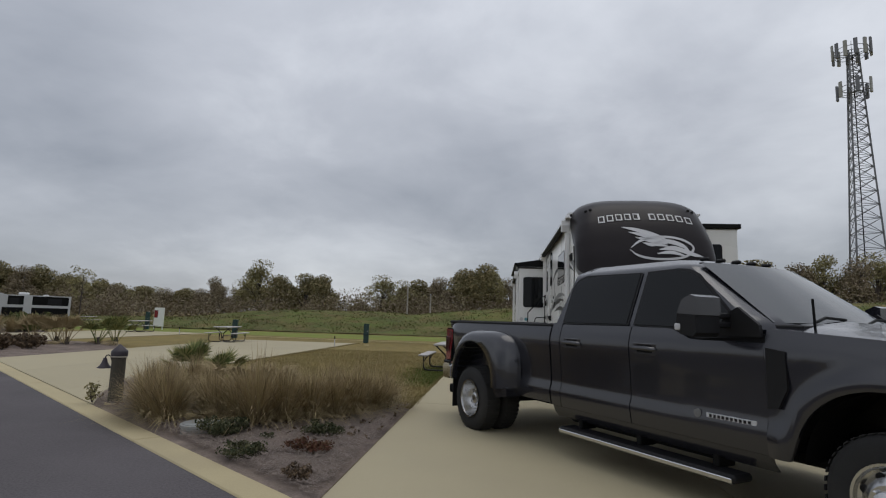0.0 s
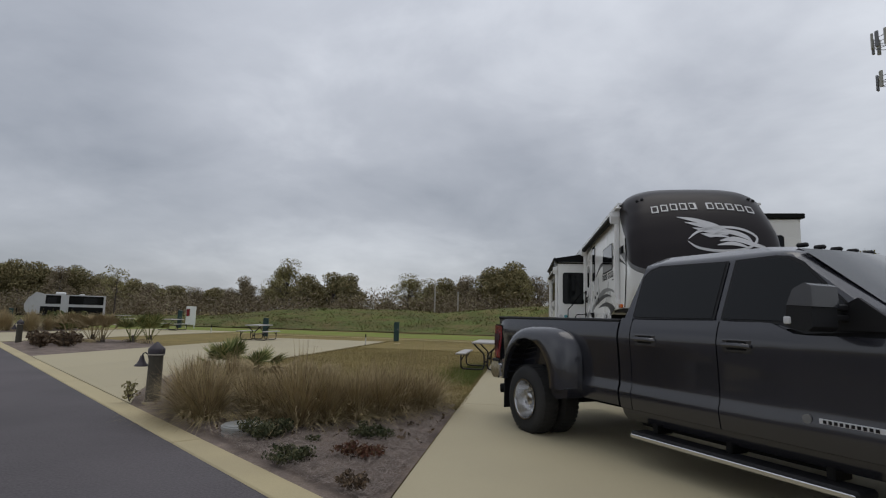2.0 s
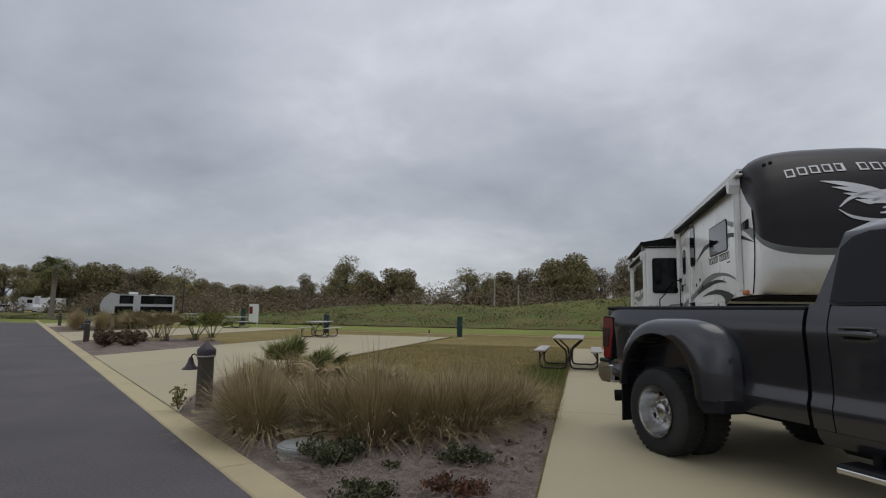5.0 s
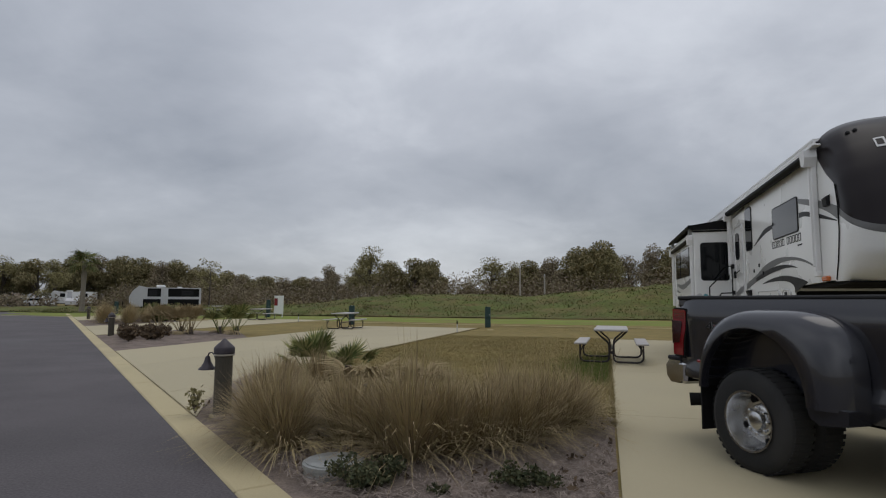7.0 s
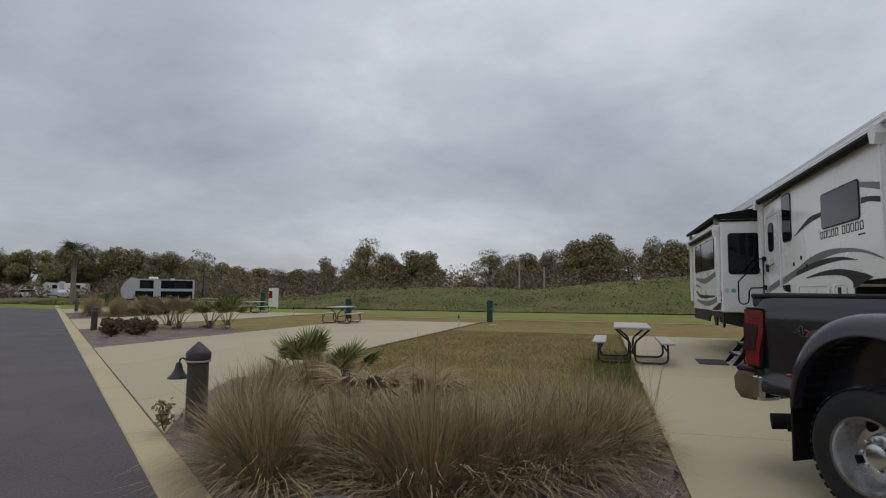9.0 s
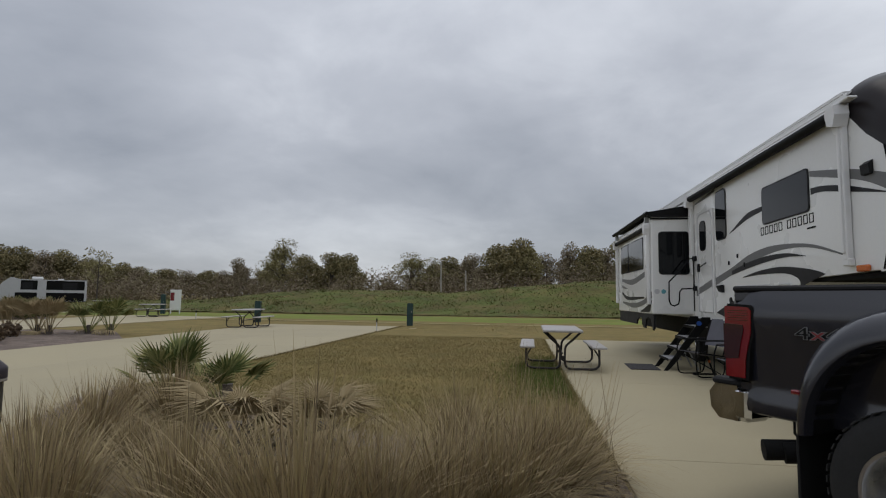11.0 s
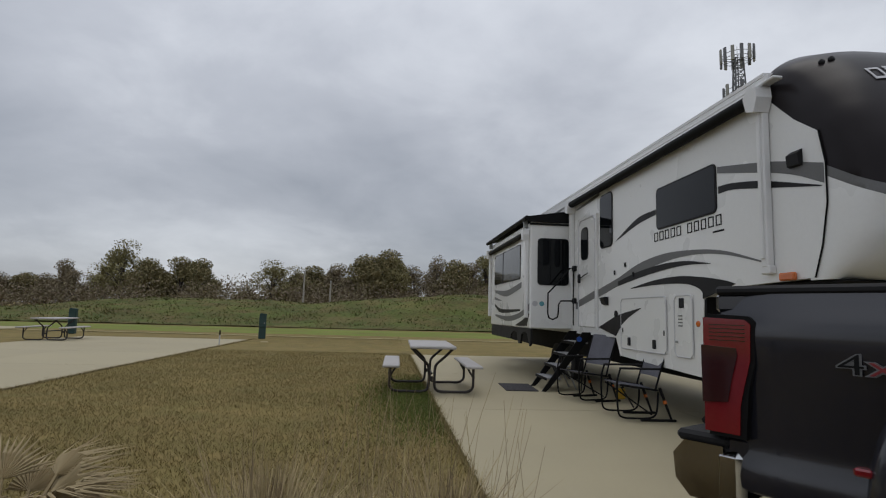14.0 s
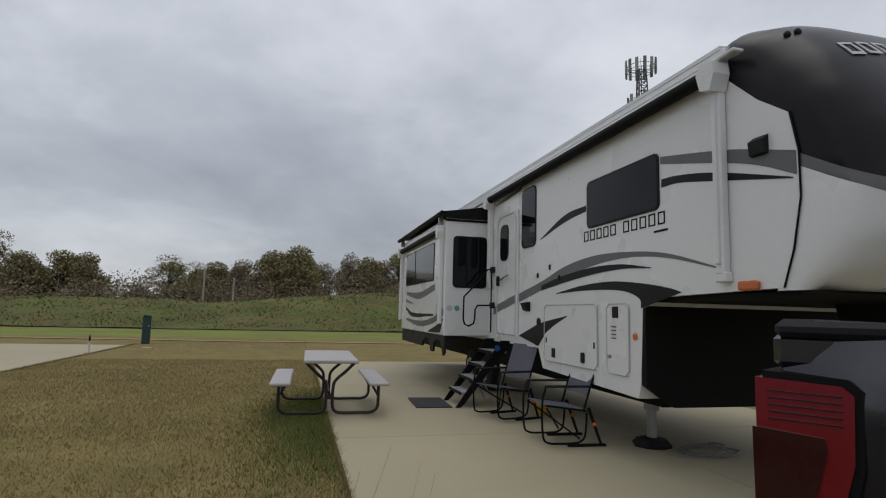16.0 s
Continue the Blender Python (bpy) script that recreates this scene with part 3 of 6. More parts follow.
# grab rail swung out beside the door
rail = [(2.0, 16.8, 2.27), (1.88, 16.8, 2.27), (1.70, 16.8, 2.03), (1.48, 16.8, 1.79), (1.475, 16.8, 1.42), (1.50, 16.8, 1.33), (1.57, 16.8, 1.30), (1.65, 16.8, 1.34), (1.67, 16.8, 1.42), (1.675, 16.8, 1.58), (1.72, 16.8, 1.65), (2.0, 16.8, 1.66)]
tpart("grab_rail", Geo().tube(rail, 0.014, 8), M_BLACK, "black bent-tube grab rail", smooth=60)
tpart("rail_post", Geo().tube([(1.95, 16.8, 1.2), (1.95, 16.8, 2.27)], 0.012, 6), M_BLACK)
for z_ in (2.27, 1.66):
    tpart("rail_bracket", Geo().box(1.94, 2.0, 16.75, 16.86, z_ - 0.05, z_ + 0.05, 0.01), M_PLASTIC)
# patio awning with its arms
awn = tpart("patio_awning", Geo().tube([(1.915, 11.45, 3.50), (1.915, 16.98, 3.50)], 0.062, 14), M_BLACK, "rolled patio awning in a black sleeve", smooth=40)
tpart("awning_rail", Geo().box(1.90, 2.0, 11.28, 17.0, 3.585, 3.612, 0.008), M_WHITE_TRIM, "white awning rail", awn)
tpart("awning_cover", Geo().prism([(1.86, 3.50), (1.875, 3.56), (1.93, 3.585), (2.0, 3.585), (2.0, 3.57), (1.93, 3.565), (1.885, 3.54)][::-1], "y", 11.45, 16.98), M_WHITE_TRIM, "", awn)
for yy, z0_ in ((11.52, 1.86), (16.90, 2.0)):
    arm = tpart("awning_arm", Geo().box(1.925, 1.998, yy - 0.045, yy + 0.045, z0_, 3.36, 0.012), M_WHITE_TRIM, "white awning arm", awn)
    tpart("arm_channel", Geo().box(1.905, 1.93, yy - 0.022, yy + 0.022, z0_ + 0.08, 3.36, 0.006), M_WHITE_TRIM, "", arm)
    tpart("arm_head", Geo().prism([(yy - 0.10, 3.46), (yy - 0.085, 3.56), (yy + 0.05, 3.58), (yy + 0.10, 3.50), (yy + 0.06, 3.36), (yy - 0.05, 3.33)][::-1], "x", 1.84, 1.99), M_WHITE_TRIM, "white moulded awning head", arm)
    tpart("arm_foot", Geo().box(1.93, 2.0, yy - 0.06, yy + 0.06, z0_ - 0.06, z0_ + 0.02, 0.01), M_WHITE_TRIM, "", arm)
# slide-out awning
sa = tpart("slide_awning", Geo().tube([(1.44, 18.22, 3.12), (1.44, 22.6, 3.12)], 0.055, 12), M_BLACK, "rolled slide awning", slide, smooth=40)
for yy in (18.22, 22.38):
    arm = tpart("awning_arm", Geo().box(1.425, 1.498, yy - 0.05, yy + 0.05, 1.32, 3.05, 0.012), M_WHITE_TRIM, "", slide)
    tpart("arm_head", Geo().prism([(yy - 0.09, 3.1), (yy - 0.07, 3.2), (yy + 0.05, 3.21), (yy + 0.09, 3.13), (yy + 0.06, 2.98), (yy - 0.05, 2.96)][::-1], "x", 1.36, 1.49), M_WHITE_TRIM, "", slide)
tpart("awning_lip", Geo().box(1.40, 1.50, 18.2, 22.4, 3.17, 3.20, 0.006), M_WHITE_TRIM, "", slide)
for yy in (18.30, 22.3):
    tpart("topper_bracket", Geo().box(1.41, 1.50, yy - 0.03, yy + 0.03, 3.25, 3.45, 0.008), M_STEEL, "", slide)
# off-side bedroom slide
oslide = tpart("offside_slide", Geo().box(4.38, 5.30, 11.95, 15.6, 2.0, 3.52, 0.02), M_WHITE, "white bedroom slide-out")
tpart("slide_topper", Geo().box(4.38, 5.36, 11.9, 15.65, 3.525, 3.62, 0.01), M_BLACK, "black slide-topper", oslide)
framed_window("slide_window", "y", 11.95, 4.62, 5.0, 2.55, 3.2, 0.06, oslide)
# compartment doors
for y0_, y1_ in ((13.44, 14.78), (12.84, 13.24)):
    cd = tpart("compartment_door", Geo().box(TX0 - 0.012, TX0 + 0.001, y0_, y1_, 0.92, 1.65, 0.006), M_WHITE, "white luggage compartment door")
    rim_ = [(TX0 - 0.012, y0_ + 0.05, 0.92), (TX0 - 0.012, y1_ - 0.05, 0.92), (TX0 - 0.012, y1_, 0.97), (TX0 - 0.012, y1_, 1.6), (TX0 - 0.012, y1_ - 0.05, 1.65), (TX0 - 0.012, y0_ + 0.05, 1.65), (TX0 - 0.012, y0_, 1.6), (TX0 - 0.012, y0_, 0.97)]
    tpart("door_seal", Geo().tube(rim_, 0.009, 6, closed=True), M_SILVER, "", cd)
    if y1_ > 14:
        for yy in (13.75, 14.5):
            tpart("latch", Geo().box(TX0 - 0.03, TX0 - 0.01, yy - 0.04, yy + 0.04, 0.97, 1.09, 0.01), M_PLASTIC, "black paddle latch", cd)
        for yy in (13.5, 14.72):
            tpart("hinge", Geo().box(TX0 - 0.02, TX0 - 0.01, yy - 0.012, yy + 0.012, 1.15, 1.22, 0.004), M_PLASTIC, "", cd)
    else:
        tpart("control_panel", Geo().box(TX0 - 0.02, TX0 - 0.01, 13.02, 13.13, 1.50, 1.62, 0.008), M_PLASTIC, "", cd)
        for k in range(4):
            tpart("label_bar", Geo().box(TX0 - 0.016, TX0 - 0.011, 13.06, 13.15, 1.28 + 0.04 * k, 1.295 + 0.04 * k), M_GREY_STRIPE, "", cd)
        tpart("latch", Geo().box(TX0 - 0.028, TX0 - 0.01, 13.16, 13.21, 1.08, 1.11, 0.006), M_STEEL, "", cd)
tpart("marker_lamp", Geo().lathe([(0.035, 0.0), (0.035, -0.012), (0.02, -0.02)], 14, (TX0, 12.74, 1.32), "x"), M_AMBER, "round orange reflector")
tpart("marker_lamp", Geo().box(TX0 - 0.05, TX0, 11.2, 11.38, 1.73, 1.80, 0.012), M_AMBER, "amber side marker lamp")
tpart("porch_lamp", Geo().prism([(TX0 - 0.04, 2.73), (TX0, 2.72), (TX0, 2.87), (TX0 - 0.05, 2.83)], "y", 11.09, 11.23), M_PLASTIC, "black exterior lamp")
for yy, zz in ((14.35, 1.96), (15.0, 2.03), (14.62, 2.12)):
    tpart("marker_lamp", Geo().box(TX0 - 0.02, TX0, yy, yy + 0.035, zz, zz + 0.07, 0.006), M_PLASTIC)
tpart("speaker", Geo().lathe([(0.055, 0.0), (0.055, -0.015), (0.03, -0.02)], 16, (TX0, 14.98, 1.42), "x"), M_PLASTIC, "round black exterior fitting")
tpart("entry_lamp", Geo().prism([(TX0 - 0.05, 1.58), (TX0, 1.56), (TX0, 1.70), (TX0 - 0.09, 1.68)], "y", 15.28, 15.44), M_PLASTIC, "black entry lamp")


def swoosh(upper, lower, material, wall=TX0, lift=0.004, parent=None, name="stripe"):
    """A swept stripe on the side wall, between an upper and a lower line of (y, z)."""
    up, lo = spline(upper, 8), spline(lower, 8)
    n = min(len(up), len(lo))
    rows_ = [[(wall - lift, *up[round(i * (len(up) - 1) / (n - 1))]) for i in range(n)], [(wall - lift, *lo[round(i * (len(lo) - 1) / (n - 1))]) for i in range(n)]]
    return tpart(name, Geo().slab(rows_, (lift, 0, 0), flip=True), material, "", parent)


swoosh([(12.31, 3.03), (11.76, 2.92), (11.37, 2.83), (10.87, 2.68)], [(12.31, 2.96), (11.59, 2.78), (11.2, 2.66), (10.87, 2.51)], M_GREY_STRIPE)
swoosh([(12.3, 2.81), (12.05, 2.79), (11.59, 2.70), (10.9, 2.50)], [(12.3, 2.73), (12.05, 2.72), (11.59, 2.63), (10.9, 2.49)], M_DARK_STRIPE)
swoosh([(13.69, 2.82), (14.24, 2.79), (14.96, 2.57)], [(13.69, 2.75), (14.24, 2.70), (14.96, 2.56)], M_DARK_STRIPE)
swoosh([(15.69, 1.83), (14.88, 1.98), (14.23, 2.13), (13.54, 2.20), (12.86, 2.18), (12.23, 2.10), (11.55, 1.91)], [(15.69, 1.70), (14.88, 1.86), (14.23, 1.98), (13.54, 2.09), (12.86, 2.12), (12.23, 2.06), (11.55, 1.90)], M_GREY_STRIPE)
swoosh([(16.80, 1.62), (16.57, 1.665)], [(16.80, 1.50), (16.57, 1.53)], M_GREY_STRIPE)
swoosh([(16.555, 1.665), (15.765, 1.82)], [(16.555, 1.54), (15.765, 1.69)], M_GREY_STRIPE, wall=TX0 - 0.028, parent=door)
swoosh([(14.9, 1.92), (14.23, 2.02), (13.54, 2.07), (12.97, 2.06), (12.48, 1.99)], [(14.9, 1.85), (14.22, 1.93), (13.54, 1.99), (12.97, 2.01), (12.48, 1.985)], M_DARK_STRIPE, lift=0.007)
swoosh([(14.45, 1.80), (13.8, 1.87), (13.18, 1.89), (12.67, 1.85), (12.25, 1.79), (12.05, 1.74)], [(14.45, 1.79), (13.8, 1.81), (13.18, 1.80), (12.86, 1.765), (12.66, 1.69), (12.64, 1.60)], M_DARK_STRIPE, lift=0.005)
swoosh([(14.14, 1.51), (14.86, 1.41), (15.3, 1.30), (15.66, 1.20)], [(14.14, 1.50), (14.5, 1.38), (14.8, 1.24), (15.0, 1.09)], M_DARK_STRIPE, lift=0.015)
swoosh([(16.76, 3.40), (16.08, 3.45), (15.64, 3.48)], [(16.76, 3.37), (16.2, 3.39), (15.64, 3.43)], M_GREY_STRIPE)
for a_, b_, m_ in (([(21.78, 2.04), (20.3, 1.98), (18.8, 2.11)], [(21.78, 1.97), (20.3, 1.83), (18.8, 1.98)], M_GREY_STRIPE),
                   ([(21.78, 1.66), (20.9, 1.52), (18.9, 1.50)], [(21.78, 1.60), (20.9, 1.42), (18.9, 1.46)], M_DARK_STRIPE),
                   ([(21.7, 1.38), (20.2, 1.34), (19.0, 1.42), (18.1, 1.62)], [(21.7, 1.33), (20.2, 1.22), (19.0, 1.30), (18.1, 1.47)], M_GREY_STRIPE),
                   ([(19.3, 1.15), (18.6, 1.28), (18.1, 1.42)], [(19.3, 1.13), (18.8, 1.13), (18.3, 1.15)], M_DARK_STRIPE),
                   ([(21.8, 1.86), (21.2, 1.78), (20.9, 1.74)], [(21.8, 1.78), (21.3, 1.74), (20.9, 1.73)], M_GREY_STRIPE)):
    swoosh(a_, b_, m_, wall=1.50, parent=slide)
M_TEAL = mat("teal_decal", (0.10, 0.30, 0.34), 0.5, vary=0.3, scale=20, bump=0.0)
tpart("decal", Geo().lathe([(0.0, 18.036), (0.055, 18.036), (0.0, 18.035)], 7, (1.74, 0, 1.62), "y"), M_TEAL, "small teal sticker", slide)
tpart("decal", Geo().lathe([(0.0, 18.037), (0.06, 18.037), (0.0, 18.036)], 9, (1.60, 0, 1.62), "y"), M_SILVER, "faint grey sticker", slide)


# the model name stays a row of plain blocks, one for each character
def block_row(n_first, n_second, start, step, gap, place, material, parent, name="mark_block"):
    k = start
    for n in (n_first, n_second):
        for _ in range(n):
            place(k, k + step * 0.72, name, material, parent)
            k += step
        k += gap


def side_block(a_, b_, name, material, parent):
    ya, yb = 13.74 - a_, 13.74 - b_
    g_ = Geo()
    for z0_, z1_ in ((2.385, 2.399), (2.491, 2.505)):
        g_.box(TX0 - 0.004, TX0, yb, ya, z0_, z1_)
    g_.box(TX0 - 0.004, TX0, ya - 0.016, ya, 2.399, 2.491)
    g_.box(TX0 - 0.004, TX0, yb, yb + 0.016, 2.399, 2.491)
    tpart(name, g_, material, "", parent)


block_row(5, 5, 0.0, 0.142, 0.10, side_block, M_BLACK, trailer)
tpart("mark_block", Geo().box(TX0 - 0.004, TX0, 12.22, 12.42, 2.315, 2.335), M_BLACK)


def cap_patch(s0, s1, z0_, z1_, nx=4, nz=3, skew=0.0):
    rows_ = []
    for i in range(nz + 1):
        row = []
        for k in range(nx + 1):
            s = s0 + (s1 - s0) * k / nx
            z = z0_ + (z1_ - z0_) * i / nz + skew * (s - s0) / (s1 - s0)
            p = cap_point(s, z)
            row.append((p[0], p[1] - 0.008, p[2] + 0.004))
        rows_.append(row)
    return rows_


def s_of_x(x):
    c = max(-1, min(1, (x - 3.21) / ((TX1 - TX0) / 2)))
    return math.acos(-math.copysign(abs(c) ** (1 / 0.42), c)) / math.pi


def front_block(a_, b_, name, material, parent):
    g_ = Geo()
    s0, s1 = s_of_x(2.42 + a_), s_of_x(2.42 + b_)
    w = (s1 - s0) * 0.16
    arc = 0.05 * math.sin(math.pi * min(max((a_ + 0.05) / 1.75, 0), 1))
    lo, hi = 3.17 + arc, 3.30 + arc
    for q in ((s0, s1, lo, lo + 0.02), (s0, s1, hi - 0.02, hi), (s0, s0 + w, lo + 0.02, hi - 0.02), (s1 - w, s1, lo + 0.02, hi - 0.02)):
        g_.slab(cap_patch(*q), (0, 0.006, 0))
    tpart(name, g_, material, "", parent)


block_row(5, 5, 0.0, 0.158, 0.12, front_block, M_SILVER, trailer)


def cap_curve(pts, w, name="emblem_stroke"):
    line = spline(pts, 8)
    up, lo = [], []
    for i, (x, z, k) in enumerate(line):
        a_, b_ = line[max(i - 1, 0)], line[min(i + 1, len(line) - 1)]
        d = Vector((b_[0] - a_[0], b_[1] - a_[1])).normalized()
        for s_, out in ((1, up), (-1, lo)):
            p = cap_point(s_of_x(x - d.y * w * k * s_), z + d.x * w * k * s_)
            out.append((p[0], p[1] - 0.009, p[2] + 0.004))
    tpart(name, Geo().slab([lo, up], (0, 0.006, 0)), M_SILVER, "silver emblem stroke")


# plain swept strokes in place of the emblem
for k in range(4):
    cap_curve([(2.80 + 0.11 * k, 3.10 - 0.075 * k, 0.1), (3.05 + 0.07 * k, 3.06 - 0.07 * k, 1.0), (3.35, 2.99 - 0.045 * k, 1.0), (3.55, 2.92 - 0.03 * k, 0.3)], 0.026)
cap_curve([(2.92, 2.80, 0.3), (3.1, 2.90, 1), (3.45, 2.96, 1), (3.8, 2.93, 1), (3.98, 2.82, 1), (3.8, 2.68, 1), (3.4, 2.64, 1), (3.05, 2.68, 1), (2.9, 2.77, 0.3)], 0.016)
cap_curve([(3.3, 2.86, 0.4), (3.55, 2.90, 1.2), (3.8, 2.84, 1.2), (3.9, 2.76, 0.2)], 0.024)
cap_curve([(3.4, 2.78, 0.3), (3.65, 2.80, 1.4), (3.95, 2.72, 1.2), (4.12, 2.69, 0.1)], 0.024)
cap_curve([(3.35, 2.72, 0.3), (3.6, 2.74, 1.2), (3.85, 2.68, 0.2)], 0.022)
for x_ in (2.22, 2.3, 4.12, 4.2):
    p = cap_point(s_of_x(x_), 3.50)
    tpart("marker_lamp", Geo().lathe([(0.028, 0.0), (0.028, -0.02), (0.01, -0.03)], 10, (p[0], p[1], p[2]), "y"), M_PLASTIC)

# entry steps
steps = tpart("entry_steps", Geo().prism([(2.0, 1.10), (1.86, 1.10), (1.22, 0.10), (1.17, 0.02), (1.24, 0.02), (1.30, 0.08), (2.0, 1.02)][::-1], "y", 16.05, 16.08), M_BLACK, "black folding aluminium steps")
tpart("stringer", Geo().prism([(2.0, 1.10), (1.86, 1.10), (1.22, 0.10), (1.17, 0.02), (1.24, 0.02), (1.30, 0.08), (2.0, 1.02)][::-1], "y", 16.76, 16.79), M_BLACK, "", steps)
M_TREAD = mat("step_tread", (0.30, 0.30, 0.31), 0.6, vary=0.3, fine=120, bump=0.4)
for k in range(4):
    z_ = 0.24 + 0.22 * k
    x_ = 1.26 + 0.155 * k
    tr = tpart("tread", Geo().box(x_, x_ + 0.24, 16.08, 16.76, z_, z_ + 0.03, 0.006), M_TREAD, "grey non-slip tread", steps)
    tpart("tread_edge", Geo().box(x_ - 0.012, x_, 16.08, 16.76, z_ - 0.02, z_ + 0.032, 0.004), M_BLACK, "", tr)
for yy in (16.22, 16.62):
    tpart("support_leg", Geo().tube([(1.62, yy, 0.5), (1.85, yy + 0.1, 0.02)], 0.014, 6), M_STEEL, "", steps)
tpart("decal", Geo().lathe([(0.0, 0.0), (0.045, 0.0), (0.045, -0.006), (0.0, -0.006)], 16, (1.80, 16.049, 0.98), "y"), mat("blue_badge", (0.02, 0.08, 0.35), 0.4, bump=0.0), "small blue oval plate", steps)

# ---- pickup truck ----
truck = thing("pickup_truck", "dark grey dual-rear-wheel crew-cab pickup truck", "truck", at=(1.29, 8.432, 0), rz=-57.9)


def kpart(name, geo, material, label="", parent=None, smooth=40):
    return part(name, geo, material, parent or truck, label, smooth)


SIDE = ((0.40, 0.90), (0.46, 0.955), (0.52, 0.975), (0.60, 0.992), (0.66, 1.0), (0.70, 0.999), (0.735, 0.980), (0.80, 0.978), (0.95, 0.985), (1.1, 0.998), (1.19, 1.006), (1.24, 1.004), (1.30, 0.990), (1.35, 0.974), (1.385, 0.956))


def side_y(z):
    return interp(z, SIDE)


def panel(name, x0, x1, zlo, zhi, material, sign, off=0.0, nx=10, nz=16, parent=None, label="", yfun=None, push=0.03):
    """A body panel on one flank: x0, x1 functions of z or numbers; zlo, zhi functions of x or numbers."""
    f0 = x0 if callable(x0) else (lambda z: x0)
    f1 = x1 if callable(x1) else (lambda z: x1)
    l0 = zlo if callable(zlo) else (lambda x: zlo)
    l1 = zhi if callable(zhi) else (lambda x: zhi)
    yf = yfun or (lambda x, z: side_y(z))
    rows_ = []
    for i in range(nz + 1):
        row = []
        for k in range(nx + 1):
            zz = l0(f0(0.9)) + (l1(f0(0.9)) - l0(f0(0.9))) * i / nz
            xa, xb = f0(zz), f1(zz)
            x = xa + (xb - xa) * k / nx
            a_, b_ = l0(x), l1(x)
            z = a_ + (b_ - a_) * i / nz
            row.append((x, sign * (yf(x, z) + off), z))
        rows_.append(row)
    return kpart(name, Geo().slab(rows_, (0, -sign * push, 0), flip=sign > 0), material, label, parent)


BELT = lambda x: 1.385 if x < 2.95 else 1.385 - 0.085 * min((x - 2.95) / 0.22, 1.0)


def gh_y(x, z):
    """Half width of the greenhouse."""
    return 0.955 - 0.40 * max(z - 1.38, 0) - 1.3 * max(z - 1.90, 0) ** 2


def rear_line(z):
    return 1.335 + 0.10 * max(z - 1.42, 0) / 0.5


def front_line(z):
    return 3.80 - max(z - 1.42, 0) * 1.42 if z < 1.93 else 3.075 - (z - 1.93) * 1.6


# inner cab core keeps light from leaking between the panels
core = [(1.36, 0.50), (3.80, 0.50), (3.80, 1.36), (1.36, 1.36)]
cab = kpart("cab", Geo().prism(core[::-1], "y", -0.93, 0.93), M_PLASTIC, "dark cab structure")
rows_ = []
for z in [1.34, 1.42, 1.5, 1.6, 1.7, 1.8, 1.88, 1.93, 1.97, 2.0, 2.02]:
    xa, xb = rear_line(z) + (0.05 * max(z - 1.93, 0) / 0.06), front_line(z) - (0.1 * max(z - 1.93, 0) / 0.06)
    y = gh_y(0, z) - 0.005 - 1.4 * max(z - 1.93, 0)
    ring_ = [(xa + 0.03, y, z)] + [(xa, y - 0.06, z), (xa, 0, z), (xa, -y + 0.06, z)] + [(xa + 0.03, -y, z)] + [(xa + (xb - xa) * k / 8, -y, z) for k in range(1, 8)] + [(xb - 0.10, -y, z), (xb + 0.02, -y + 0.16, z), (xb + 0.06, 0, z), (xb + 0.02, y - 0.16, z), (xb - 0.10, y, z)] + [(xa + (xb - xa) * k / 8, y, z) for k in range(7, 0, -1)]
    rows_.append(ring_ + [ring_[0]])
g = Geo().grid(rows_)
top = rows_[-1][:-1]
o = len(g.v)
g.add(top + [(2.2, 0, 2.06)], [(i, (i + 1) % len(top), len(top)) for i in range(len(top))])
greenhouse = kpart("cab_roof", g, M_PAINT, "grey painted cab roof and pillars", smooth=50)


def window(name, pts, sign, parent=None):
    """Tinted side glass: corners (x, z) on the greenhouse side, with a black surround."""
    def ring_of(shrink, off):
        c = Vector((sum(p[0] for p in pts) / len(pts), sum(p[1] for p in pts) / len(pts)))
        out = []
        for p in pts:
            d = (Vector(p) - c)
            q = c + d * (1 - shrink / max(d.length, 0.05))
            out.append((q.x, sign * (gh_y(q.x, q.y) + off), q.y))
        return out
    fr = kpart(name, Geo().add(ring_of(-0.028, 0.004), [list(range(len(pts)))[::sign]]), M_PLASTIC, "tinted side window", parent or truck)
    kpart("pane", Geo().add(ring_of(0.0, 0.009), [list(range(len(pts)))[::sign]]), M_GLASS, "dark tinted glass", fr)
    return fr


